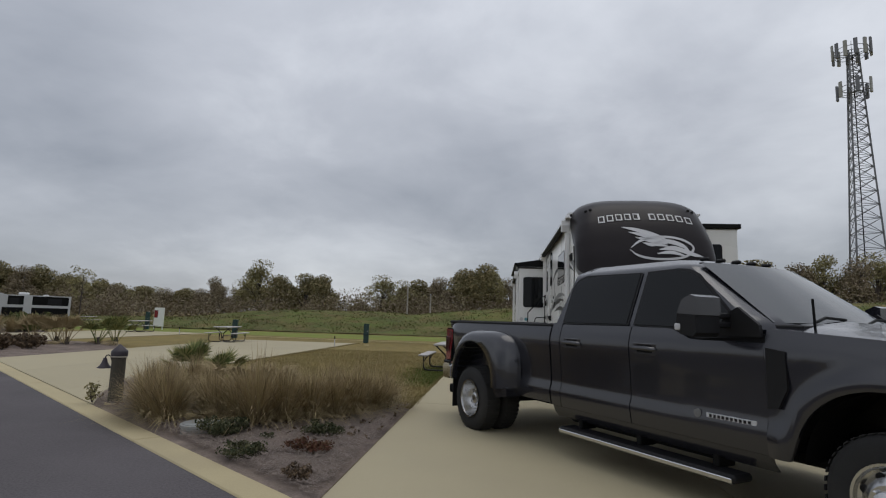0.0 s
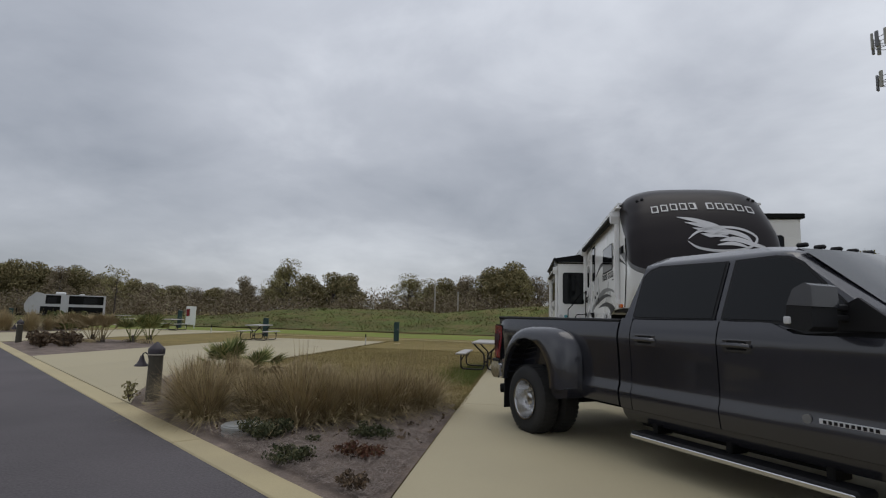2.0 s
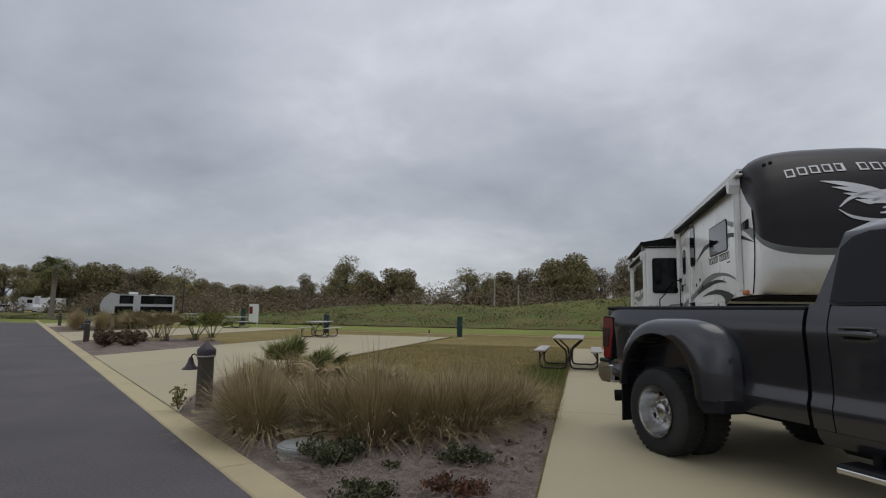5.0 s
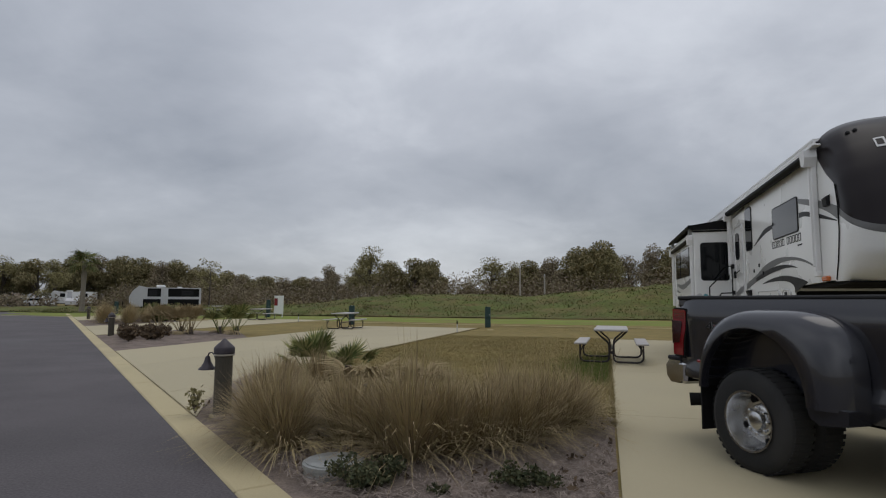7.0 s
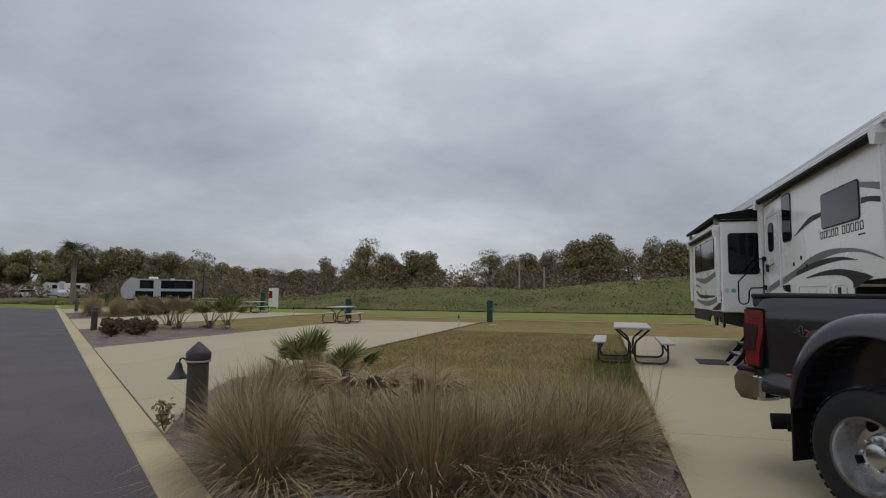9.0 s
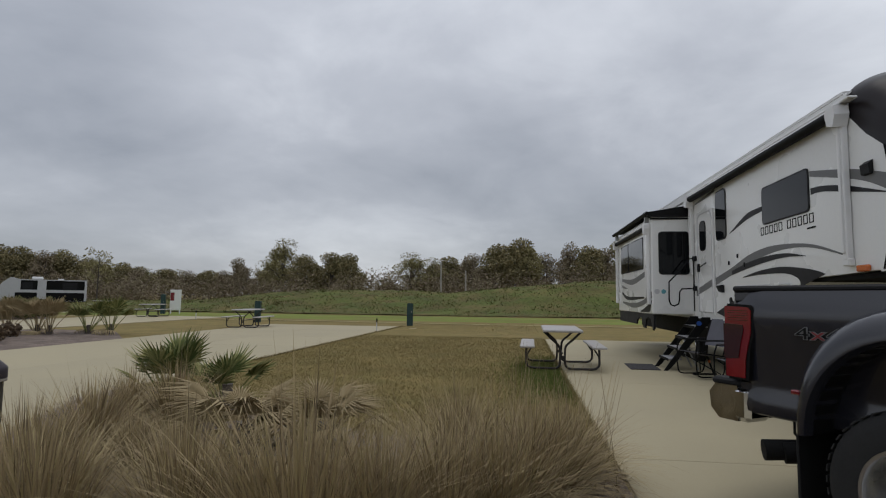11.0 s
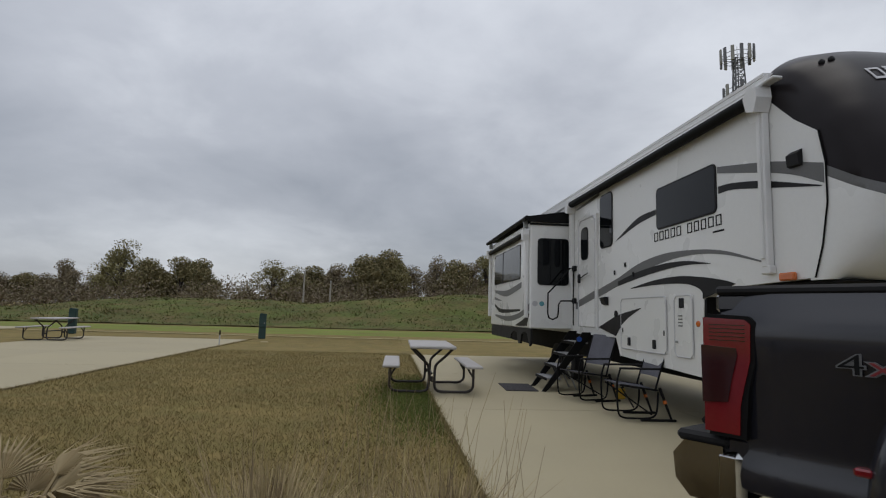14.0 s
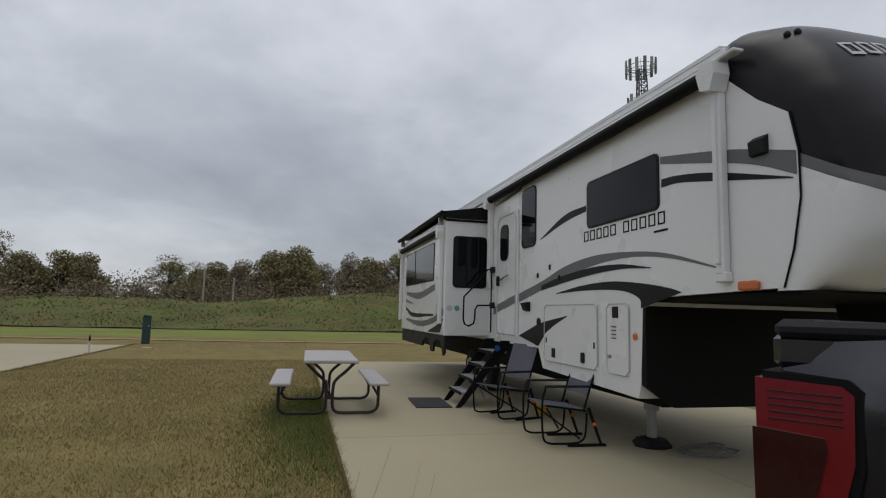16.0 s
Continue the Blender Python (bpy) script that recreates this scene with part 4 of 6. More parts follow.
for sign in (-1, 1):
    fd = panel("front_door", 2.505, 3.80, 0.52, BELT, M_PAINT, sign, parent=truck, label="grey front door", nx=14)
    rd = panel("rear_door", 1.50, 2.493, 0.52, 1.385, M_PAINT, sign, parent=truck, label="grey rear door")
    panel("cab_corner", 1.335, 1.49, 0.52, 1.40, M_PAINT, sign, parent=truck)
    panel("rocker", 1.34, 3.80, 0.40, 0.515, M_PAINT, sign, off=-0.012, nz=4)
    window("rear_side_window", [(1.50, 1.43), (1.49, 1.80), (1.56, 1.87), (1.66, 1.895), (2.42, 1.895), (2.42, 1.41), (1.55, 1.41)], sign, rd)
    window("front_side_window", [(2.53, 1.41), (2.53, 1.895), (2.88, 1.895), (2.99, 1.878), (3.10, 1.825), (3.58, 1.43), (3.60, 1.345), (3.2, 1.335), (3.02, 1.40)], sign, fd)
    for xx, dr in ((1.70, rd), (2.69, fd)):
        bz = kpart("handle_bezel", Geo().box(xx - 0.13, xx + 0.13, sign * 1.003 - 0.006, sign * 1.003 + 0.006, 1.14, 1.245, 0.006), M_PAINT, "", dr)
        kpart("door_handle", Geo().tube([(xx - 0.12, sign * 1.005, 1.20), (xx - 0.09, sign * 1.045, 1.20), (xx + 0.06, sign * 1.045, 1.20), (xx + 0.10, sign * 1.03, 1.195), (xx + 0.12, sign * 1.003, 1.195)], 0.020, 8), M_PAINT, "grey pull handle", dr)
        # flat black plate: the shade behind the handle as colour, no hollow is cut
        kpart("handle_recess", Geo().box(xx - 0.09, xx + 0.09, sign * 1.006 - 0.004, sign * 1.006 + 0.004, 1.16, 1.235, 0.003), M_BLACK, "", dr)
    # front wing with its wheel arch
    def wing_lo(x):
        d = abs(x - 4.56)
        return max(0.52, 0.52 + (0.53 * math.sqrt(max(0.0, 1 - (d / 0.56) ** 2)) if d < 0.56 else 0))
    def wing_hi(x):
        return 1.40 - 0.10 * max(x - 3.9, 0) / 1.4 - 0.25 * max(x - 5.1, 0)
    panel("front_wing", 3.812, 5.38, wing_lo, wing_hi, M_PAINT, sign, nx=40, nz=12, label="grey front wing",
          yfun=lambda x, z: side_y(z) + 0.015 + 0.045 * math.exp(-((math.hypot(x - 4.56, z - 0.42) - 0.66) / 0.09) ** 2) - 0.12 * max(x - 5.0, 0) ** 2 / 0.15)
    kpart("wing_vent", Geo().prism([(3.83, 1.27), (3.97, 1.25), (3.98, 1.0), (3.91, 0.86), (3.84, 0.85)][::-1], "y", min(sign * 1.0, sign * 1.03), max(sign * 1.0, sign * 1.03)), M_PLASTIC, "black wing vent")
    arch = [(4.56 + 0.56 * math.cos(a_), sign * 0.90, 0.50 + 0.54 * math.sin(a_)) for a_ in np.linspace(0, math.pi, 20)]
    arch2 = [(p[0], sign * 0.45, p[2]) for p in arch]
    kpart("wheel_liner", Geo().grid([arch, arch2], flip=sign > 0), M_BLACK)
    # mirrors
    mir = kpart("tow_mirror", Geo().prism([(3.390, 1.345), (3.350, 1.38), (3.360, 1.50), (3.405, 1.60), (3.490, 1.635), (3.520, 1.62), (3.530, 1.36), (3.500, 1.33)], "y", min(sign * 1.10, sign * 1.36), max(sign * 1.10, sign * 1.36)), M_PLASTIC, "large black towing mirror")
    kpart("mirror_cap", Geo().prism([(3.365, 1.50), (3.410, 1.605), (3.490, 1.642), (3.535, 1.625), (3.538, 1.49)], "y", min(sign * 1.095, sign * 1.365), max(sign * 1.095, sign * 1.365)), M_PAINT, "grey painted mirror cap", mir)
    kpart("turn_lamp", Geo().box(3.34, 3.39, min(sign * 1.30, sign * 1.372), max(sign * 1.30, sign * 1.372), 1.375, 1.425, 0.008), M_SILVER, "clear turn lamp", mir)
    for z_ in (1.40, 1.47):
        kpart("mirror_arm", Geo().box(3.45, 3.52, min(sign * 0.92, sign * 1.12), max(sign * 0.92, sign * 1.12), z_, z_ + 0.045, 0.01), M_PLASTIC, "", mir)
    kpart("mirror_base", Geo().prism([(3.400, 1.34), (3.760, 1.34), (3.745, 1.43), (3.580, 1.56), (3.460, 1.50)], "y", min(sign * 0.93, sign * 0.965), max(sign * 0.93, sign * 0.965)), M_PLASTIC, "", mir)
    # running board
    rb = kpart("running_board", Geo().box(1.50, 3.55, min(sign * 0.80, sign * 1.02), max(sign * 0.80, sign * 1.02), 0.262, 0.325, 0.02), M_PLASTIC, "black running board")
    kpart("trim_strip", Geo().box(1.52, 3.53, min(sign * 1.018, sign * 1.032), max(sign * 1.018, sign * 1.032), 0.265, 0.302, 0.006), M_CHROME, "bright metal step edge", rb)
    for xx in (1.7, 2.5, 3.3):
        kpart("step_bracket", Geo().box(xx - 0.03, xx + 0.03, min(sign * 0.7, sign * 0.9), max(sign * 0.7, sign * 0.9), 0.32, 0.45, 0.01), M_BLACK, "", rb)
    # cargo bed side
    def bed_lo(x):
        return 0.53 if x > 0.6 else 0.62 if x < -0.65 else 0.62
    panel("bed_side", -1.17, 1.29, bed_lo, 1.362, M_PAINT, sign, nx=24, label="grey cargo bed side",
          yfun=lambda x, z: side_y(z) - 0.015 - (0.05 * max(-x - 0.95, 0) ** 2 / 0.05))
    kpart("bed_rail", Geo().box(-1.18, 1.295, min(sign * 0.88, sign * 0.962), max(sign * 0.88, sign * 0.962), 1.355, 1.392, 0.012), M_PLASTIC, "black bed rail cap")
    # flared arch over the dual wheels
    def flare_row(u):
        out = []
        for k in range(25):
            a_ = math.pi * k / 24
            s_ = math.sin(a_)
            rx, rz = 0.50 + (0.30 if k < 12 else 0.10) * u, 0.52 + 0.20 * u
            e_ = 1.0 - (0.5 if k < 12 else 0.15) * min(u * 1.3, 1.0)
            c_ = math.copysign(abs(math.cos(a_)) ** e_, math.cos(a_))
            x = -0.07 + rx * c_
            z = 0.60 + rz * abs(s_) ** e_ * (1 - 0.04 * u)
            out.append([x, z])
        return out
    rows_ = []
    for u, off in ((0.0, 0.215), (0.06, 0.235), (0.35, 0.235), (0.7, 0.195), (0.92, 0.10), (1.0, -0.01)):
        rows_.append([(x, sign * (0.985 + off), z) for x, z in flare_row(u)])
    rows_.insert(0, [(p[0], sign * 0.98, p[2]) for p in rows_[0]])
    kpart("wheel_flare", Geo().grid(rows_, flip=sign < 0), M_PAINT, "flared grey wheel arch", smooth=50)
    kpart("flare_foot", Geo().prism([(0.42, 0.62), (0.72, 0.62), (0.71, 0.52), (0.50, 0.49), (0.42, 0.54)], "y", min(sign * 0.97, sign * 1.17), max(sign * 0.97, sign * 1.17)), M_PAINT)
    kpart("marker_lamp", Geo().box(0.50, 0.56, min(sign * 1.17, sign * 1.20), max(sign * 1.17, sign * 1.20), 0.78, 0.80, 0.006), M_SILVER, "small clear marker lamp")
    kpart("marker_lamp", Geo().box(-0.66, -0.61, min(sign * 1.15, sign * 1.19), max(sign * 1.15, sign * 1.19), 0.80, 0.825, 0.006), M_RED, "small red marker lamp")
    kpart("inner_arch", Geo().grid([[(-0.07 + 0.5 * math.cos(a_), sign * 1.15, 0.60 + 0.52 * math.sin(a_)) for a_ in np.linspace(0, math.pi, 20)], [(-0.07 + 0.5 * math.cos(a_), sign * 0.45, 0.60 + 0.52 * math.sin(a_)) for a_ in np.linspace(0, math.pi, 20)]], flip=sign > 0), M_BLACK)
    kpart("mud_flap", Geo().box(-0.66, -0.645, min(sign * 0.68, sign * 1.16), max(sign * 0.68, sign * 1.16), 0.22, 0.66, 0.005), M_PLASTIC, "black mud flap")
    # tail lamps
    tlamp = kpart("tail_lamp", Geo().prism([(-1.215, 0.82), (-1.215, 1.265), (-1.05, 1.258), (-1.03, 1.24), (-1.035, 1.10), (-1.06, 1.0), (-1.075, 0.93), (-1.08, 0.82)], "y", min(sign * 0.76, sign * 0.990), max(sign * 0.76, sign * 0.990)), M_RED, "red tail lamp with a dark centre")
    kpart("lens", Geo().prism([(-1.220, 0.93), (-1.222, 1.155), (-1.085, 1.148), (-1.08, 1.12), (-1.105, 1.02), (-1.12, 0.94)], "y", min(sign * 0.755, sign * 0.996), max(sign * 0.755, sign * 0.996)), M_DARKRED, "smoked dark red lens", tlamp)
    for k in range(5):
        kpart("lens_rib", Geo().box(-1.19, -1.05, min(sign * 0.988, sign * 0.993), max(sign * 0.988, sign * 0.993), 1.175 + 0.015 * k, 1.178 + 0.015 * k), M_DARKRED, "", tlamp)
    kpart("lamp_recess", Geo().prism([(-1.20, 0.805), (-1.20, 1.28), (-1.04, 1.272), (-1.015, 1.25), (-1.02, 1.09), (-1.045, 0.99), (-1.06, 0.805)], "y", min(sign * 0.80, sign * 0.984), max(sign * 0.80, sign * 0.984)), M_BLACK, "", tlamp)
# wheels
def wheel(x, y, sign, dually):
    out = sign
    prof = [(0.22, -0.11), (0.33, -0.125), (0.385, -0.10), (0.405, -0.06), (0.405, 0.06), (0.385, 0.10), (0.33, 0.125), (0.22, 0.11)]
    t_ = kpart("wheel", Geo().lathe([(r, h * out) for r, h in prof], 40, (x, y, 0.405), "y", ends=(False, False)), M_TYRE, "black tyre on a polished wheel")
    g_ = Geo()
    for k in range(44):
        a_ = 2 * math.pi * k / 44
        b0 = Geo().box(-0.018, 0.018, -0.095, 0.095, 0.399, 0.4075, 0.002)
        b0.turn(Matrix.Translation((x, y, 0.405)) @ Matrix.Rotation(a_, 4, "Y"))
        g_.add(b0.v, b0.f)
    kpart("tread", g_, M_TYRE, "tread blocks", t_, smooth=None)
    if dually is None:
        return t_
    d = -1 if dually else 1
    if dually:
        pr = [(0.232, 0.118), (0.238, 0.128), (0.222, 0.125), (0.212, 0.10), (0.205, 0.03), (0.17, -0.02), (0.125, -0.03), (0.118, 0.005), (0.10, 0.012), (0.075, 0.012), (0.07, 0.055), (0.05, 0.065), (0.005, 0.066)]
    else:
        pr = [(0.232, 0.118), (0.238, 0.128), (0.222, 0.125), (0.21, 0.10), (0.19, 0.09), (0.16, 0.135), (0.12, 0.165), (0.09, 0.165), (0.085, 0.20), (0.05, 0.215), (0.005, 0.216)]
    rim_ = kpart("rim", Geo().lathe([(r, h * out) for r, h in pr], 40, (x, y, 0.405), "y", ends=(False, True)), M_ALLOY, "polished alloy rim", t_, smooth=30)
    zz = 0.018 if dually else 0.168
    for k in range(8):
        a_ = 2 * math.pi * k / 8
        c_ = (x + 0.098 * math.cos(a_), y + out * zz, 0.405 + 0.098 * math.sin(a_))
        kpart("wheel_nut", Geo().lathe([(0.013, 0.0), (0.013, out * 0.022), (0.006, out * 0.026)], 6, c_, "y"), M_CHROME, "", rim_)
        a2 = a_ + math.pi / 8
        c_ = (x + 0.165 * math.cos(a2), y + out * (-0.012 if dually else 0.12), 0.405 + 0.165 * math.sin(a2))
        if k % 2 == 0 or not dually:
            kpart("hand_hole", Geo().lathe([(0.026, 0.0), (0.026, out * 0.010), (0.02, out * 0.012)], 12, c_, "y"), M_BLACK, "", rim_)
    return t_


for sign in (-1, 1):
    wheel(-0.09, sign * 1.085, sign, True)
    wheel(-0.09, sign * 0.80, sign, None)
    wheel(4.56, sign * 0.88, sign, False)
# bonnet, windscreen and nose
rows_ = []
for x in np.linspace(3.72, 5.42, 16):
    row = []
    for k in range(17):
        y = -0.90 + 1.8 * k / 16
        z = wing_hi(x) + 0.055 - 0.06 * (abs(y) / 0.9) ** 4 + 0.03 * math.exp(-((abs(y) - 0.45) / 0.08) ** 2) * (1 if x > 3.95 else 0)
        row.append((float(x), y, float(z)))
    rows_.append(row)
kpart("bonnet", Geo().slab(rows_, (0, 0, -0.05)), M_PAINT, "sculpted grey bonnet", smooth=40)
kpart("nose", Geo().box(5.30, 5.46, -0.92, 0.92, 0.62, 1.30, 0.06), M_PAINT)
kpart("grille", Geo().box(5.44, 5.49, -0.62, 0.62, 0.78, 1.22, 0.02), M_CHROME, "chrome grille")
kpart("front_bumper", Geo().box(5.36, 5.60, -1.0, 1.0, 0.48, 0.74, 0.05), M_CHROME, "chrome front bumper")
for sign in (-1, 1):
    kpart("headlamp", Geo().box(5.38, 5.48, min(sign * 0.65, sign * 0.93), max(sign * 0.65, sign * 0.93), 0.85, 1.2, 0.03), M_SILVER, "clear headlamp")
def screen_point(u, v, off=0.0):
    z = 1.44 + (1.955 - 1.44) * v
    half = 0.80 - 0.14 * v
    xb = front_line(z) + 0.062
    y = (u * 2 - 1) * half
    return (xb + 0.0 - 0.10 * (abs(u * 2 - 1)) ** 2.2 + off, y, z + off * 0.6)
kpart("windscreen", Geo().grid([[screen_point(k / 12, i / 6, 0.02) for k in range(13)] for i in range(7)], flip=True), mat("windscreen_glass", (0.03, 0.035, 0.035), 0.03, vary=0.05, bump=0.0, spec=1.0, rough_vary=0.0), "raked windscreen glass", smooth=60)
kpart("cowl", Geo().box(3.70, 3.98, -0.82, 0.82, 1.38, 1.435, 0.01), M_PLASTIC, "black cowl panel")
for y0_ in (-0.55, 0.15):
    kpart("wiper", Geo().tube([(3.90, y0_, 1.455), (3.84, y0_ + 0.25, 1.50), (3.82, y0_ + 0.55, 1.49)], 0.012, 6), M_BLACK, "black wiper arm")
kpart("antenna", Geo().tube([(4.05, -0.80, 1.40), (4.04, -0.80, 1.62)], 0.009, 6), M_BLACK, "short black antenna")
for k in range(5):
    kpart("roof_lamp", Geo().box(2.84, 2.93, -0.44 + 0.22 * k - 0.025, -0.44 + 0.22 * k + 0.025, 2.005, 2.04, 0.012), M_PLASTIC, "cab clearance lamp")
kpart("rear_glass", Geo().add([(1.395, -0.62, 1.45), (1.395, 0.62, 1.45), (1.43, 0.56, 1.86), (1.43, -0.56, 1.86)], [(3, 2, 1, 0)]), M_GLASS, "dark rear window")
# bed floor, tailgate, hitch and bumper
kpart("bed_floor", Geo().box(-1.15, 1.28, -0.90, 0.90, 0.80, 0.88, 0.01), M_BLACK, "black bed liner")
kpart("bed_front", Geo().box(1.24, 1.29, -0.93, 0.93, 0.60, 1.39, 0.01), M_PAINT)
kpart("tailgate", Geo().box(-1.20, -1.13, -0.80, 0.80, 0.82, 1.378, 0.02), M_PAINT, "grey tailgate")
kpart("tailgate_cap", Geo().box(-1.205, -1.12, -0.82, 0.82, 1.37, 1.398, 0.012), M_PLASTIC)
for sign in (-1, 1):
    kpart("bed_corner", Geo().box(-1.19, -1.05, min(sign * 0.80, sign * 0.945), max(sign * 0.80, sign * 0.945), 1.28, 1.37, 0.02), M_PAINT)
    kpart("lower_quarter", Geo().box(-1.17, -0.60, min(sign * 0.70, sign * 0.95), max(sign * 0.70, sign * 0.95), 0.60, 0.82, 0.03), M_PAINT)
bump = kpart("rear_bumper", Geo().prism([(-1.32, 0.76), (-1.37, 0.70), (-1.36, 0.60), (-1.30, 0.54), (-1.16, 0.54), (-1.16, 0.76)], "y", -0.965, 0.965), M_CHROME, "chrome rear bumper with black step pad")
kpart("step_pad", Geo().box(-1.36, -1.14, -0.96, 0.96, 0.755, 0.80, 0.015), M_PLASTIC, "", bump)
for sign in (-1, 1):
    kpart("bumper_end", Geo().box(-1.20, -1.08, min(sign * 0.75, sign * 0.972), max(sign * 0.75, sign * 0.972), 0.54, 0.755, 0.03), M_CHROME, "", bump)
for xx in (-0.93, -0.84):
    kpart("tail_pipe", Geo().tube([(xx + 0.25, -0.75, 0.46), (xx, -1.00 - (0.05 if xx < -0.9 else 0), 0.43)], [0.055, 0.06], 14), M_CHASSIS, "black tail pipe")
kpart("frame_rail", Geo().box(-1.1, 5.2, -0.55, 0.55, 0.42, 0.62, 0.02), M_CHASSIS, "black chassis frame")
kpart("axle", Geo().tube([(-0.09, -0.9, 0.405), (-0.09, 0.9, 0.405)], 0.07, 10), M_CHASSIS, "rear axle")
kpart("fuel_tank", Geo().box(1.3, 3.2, -0.75, -0.15, 0.33, 0.55, 0.05), M_CHASSIS)
# hitch lid in the bed
kpart("bed_hitch", Geo().box(-0.1, 0.4, -0.35, 0.35, 0.88, 1.28, 0.04), M_BLACK, "black fifth-wheel hitch")
# characters on the flank
def lettering(body, size, grow, material, at, label):
    fc = bpy.data.curves.new("lettering", "FONT")
    fc.body, fc.size, fc.extrude, fc.offset, fc.align_x = body, size, 0.0015, grow, "CENTER"
    tmp = bpy.data.objects.new("lettering", fc)
    scene.collection.objects.link(tmp)
    me = bpy.data.meshes.new_from_object(tmp.evaluated_get(bpy.context.evaluated_depsgraph_get()))
    bpy.data.objects.remove(tmp)
    me.materials.clear()
    me.materials.append(material)
    ob = tagged(new("lettering", me), label)
    ob.parent = truck
    ob.matrix_basis = at
    return ob


M_CROSS = mat("red_decal", (0.20, 0.012, 0.015), 0.4, vary=0.1, bump=0.0)
for ch_, dx_, m_, lb_ in (("4", -0.088, M_CHASSIS, "dark figure with a pale outline"), ("x", 0.0, M_CROSS, "red cross with a pale outline"), ("4", 0.088, M_CHASSIS, "dark figure with a pale outline")):
    lettering(ch_, 0.115, 0.0035, M_GREY_STRIPE, pose(-0.62 + dx_, -0.9935, 1.085, 90, 0, 0) @ Matrix.Diagonal((1.45, 0.85, 1, 1)), lb_)
    lettering(ch_, 0.115, -0.001, m_, pose(-0.62 + dx_, -0.9965, 1.085, 90, 0, 0) @ Matrix.Diagonal((1.45, 0.85, 1, 1)), "")
kpart("badge", Geo().box(3.30, 3.72, -0.992, -0.975, 0.705, 0.742, 0.003), M_SILVER, "long silver badge", smooth=None)
for k in range(10):
    kpart("badge_bar", Geo().box(3.33 + 0.036 * k, 3.352 + 0.036 * k, -0.995, -0.991, 0.712, 0.735), M_BLACK, "", smooth=None)
kpart("badge", Geo().lathe([(0.034, -0.975), (0.034, -0.996), (0.02, -0.998)], 14, (3.22, 0, 0.725), "y"), M_GREY_STRIPE, "round grey badge")

# ---- trees and thicket behind the berm ----
def leaf_mat(name, colour, tint):
    return mat(name, colour, 0.75, vary=0.2, scale=0.6, fine=9, bump=0.0, per_island=0.45, tint=tint, spec=0.2, rough_vary=0.0)


M_BARK = mat("bark", (0.085, 0.07, 0.058), 0.9, vary=0.35, scale=3, fine=40, bump=0.8, stretch=(1, 1, 0.3))
M_OAK = leaf_mat("oak_leaf", (0.165, 0.15, 0.072), (0.255, 0.21, 0.108))
M_LIGHT = leaf_mat("spring_leaf", (0.30, 0.265, 0.12), (0.20, 0.18, 0.09))
M_BROWN = leaf_mat("winter_twig", (0.27, 0.215, 0.15), (0.20, 0.17, 0.10))
M_THICKET = leaf_mat("thicket_leaf", (0.235, 0.185, 0.135), (0.17, 0.15, 0.085))


def rnd_dir():
    while True:
        v = Vector((random.uniform(-1, 1), random.uniform(-1, 1), random.uniform(-1, 1)))
        if 0.05 < v.length < 1:
            return v.normalized()


def leaves(geo, centre, radii, n, size, hollow=0.55):
    for _ in range(n):
        d = rnd_dir()
        k = hollow + (1 - hollow) * random.random() ** 0.6
        p = Vector((centre[0] + d.x * radii[0] * k, centre[1] + d.y * radii[1] * k, centre[2] + d.z * radii[2] * k))
        a = rnd_dir() * size * random.uniform(0.5, 1.2)
        b_ = rnd_dir().cross(a).normalized() * a.length * random.uniform(0.45, 0.8)
        geo.add([p - a, p + b_ * 0.9 - a * 0.1, p + a, p - b_], [(0, 1, 2, 3)])


def make_tree(kind, h, w, label):
    """A tree of height h: a tapered, forked trunk with limbs, and a crown of many small leaf clusters."""
    t = thing("tree", label, "tree", group="trees behind the berm")
    wood, crown = Geo(), Geo()
    lean = random.uniform(-0.05, 0.05)
    wood.tube([(0, 0, -0.5), (lean * h * 0.3, 0.1, h * 0.25), (lean * h * 0.7, 0.0, h * 0.55), (lean * h, 0.1, h * 0.85)], [0.032 * h, 0.025 * h, 0.016 * h, 0.004 * h], 7)
    m, n, size = {"oak": (M_OAK, 620, 0.17), "light": (M_LIGHT, 330, 0.15), "brown": (M_BROWN, 300, 0.14)}[kind]
    blobs = 13 if kind == "oak" else 15
    for i in range(blobs):
        a = random.uniform(0, 2 * math.pi)
        u = (i + 0.5) / blobs
        z = h * (0.32 + 0.60 * u)
        spread = w * (1 - 0.85 * max(u - 0.45, 0) / 0.55) * random.uniform(0.55, 1.0)
        c = Vector((math.cos(a) * spread * 0.7 + lean * z, math.sin(a) * spread * 0.5, z + random.uniform(-0.04, 0.04) * h))
        r = h * random.uniform(0.10, 0.17) * (1.25 if kind == "oak" else 1.0)
        start = Vector((lean * z * 0.6, 0.0, z * 0.55))
        mid = start.lerp(c, 0.5) + Vector((0, 0, 0.05 * h))
        wood.tube([start, mid, c, c + Vector((math.cos(a) * 0.5, 0.2, 0.5)) * r], [0.011 * h, 0.008 * h, 0.004 * h, 0.001 * h], 5)
        for _ in range(4):
            e_ = c + rnd_dir() * r * 1.1
            wood.tube([mid.lerp(c, 0.6), c.lerp(e_, 0.5) + Vector((0, 0, 0.1)), e_], [0.004 * h, 0.0025 * h, 0.001 * h], 4)
        leaves(crown, c, (r * 1.3, r * 1.2, r * 0.85), n, size, 0.3)
    part("trunk", wood, M_BARK, t, "forked brown trunk and limbs", smooth=60)
    part("crown", crown, m, t, {"oak": "dense dark olive crown", "light": "thin yellow-green crown", "brown": "half-bare brown crown"}[kind])
    return t


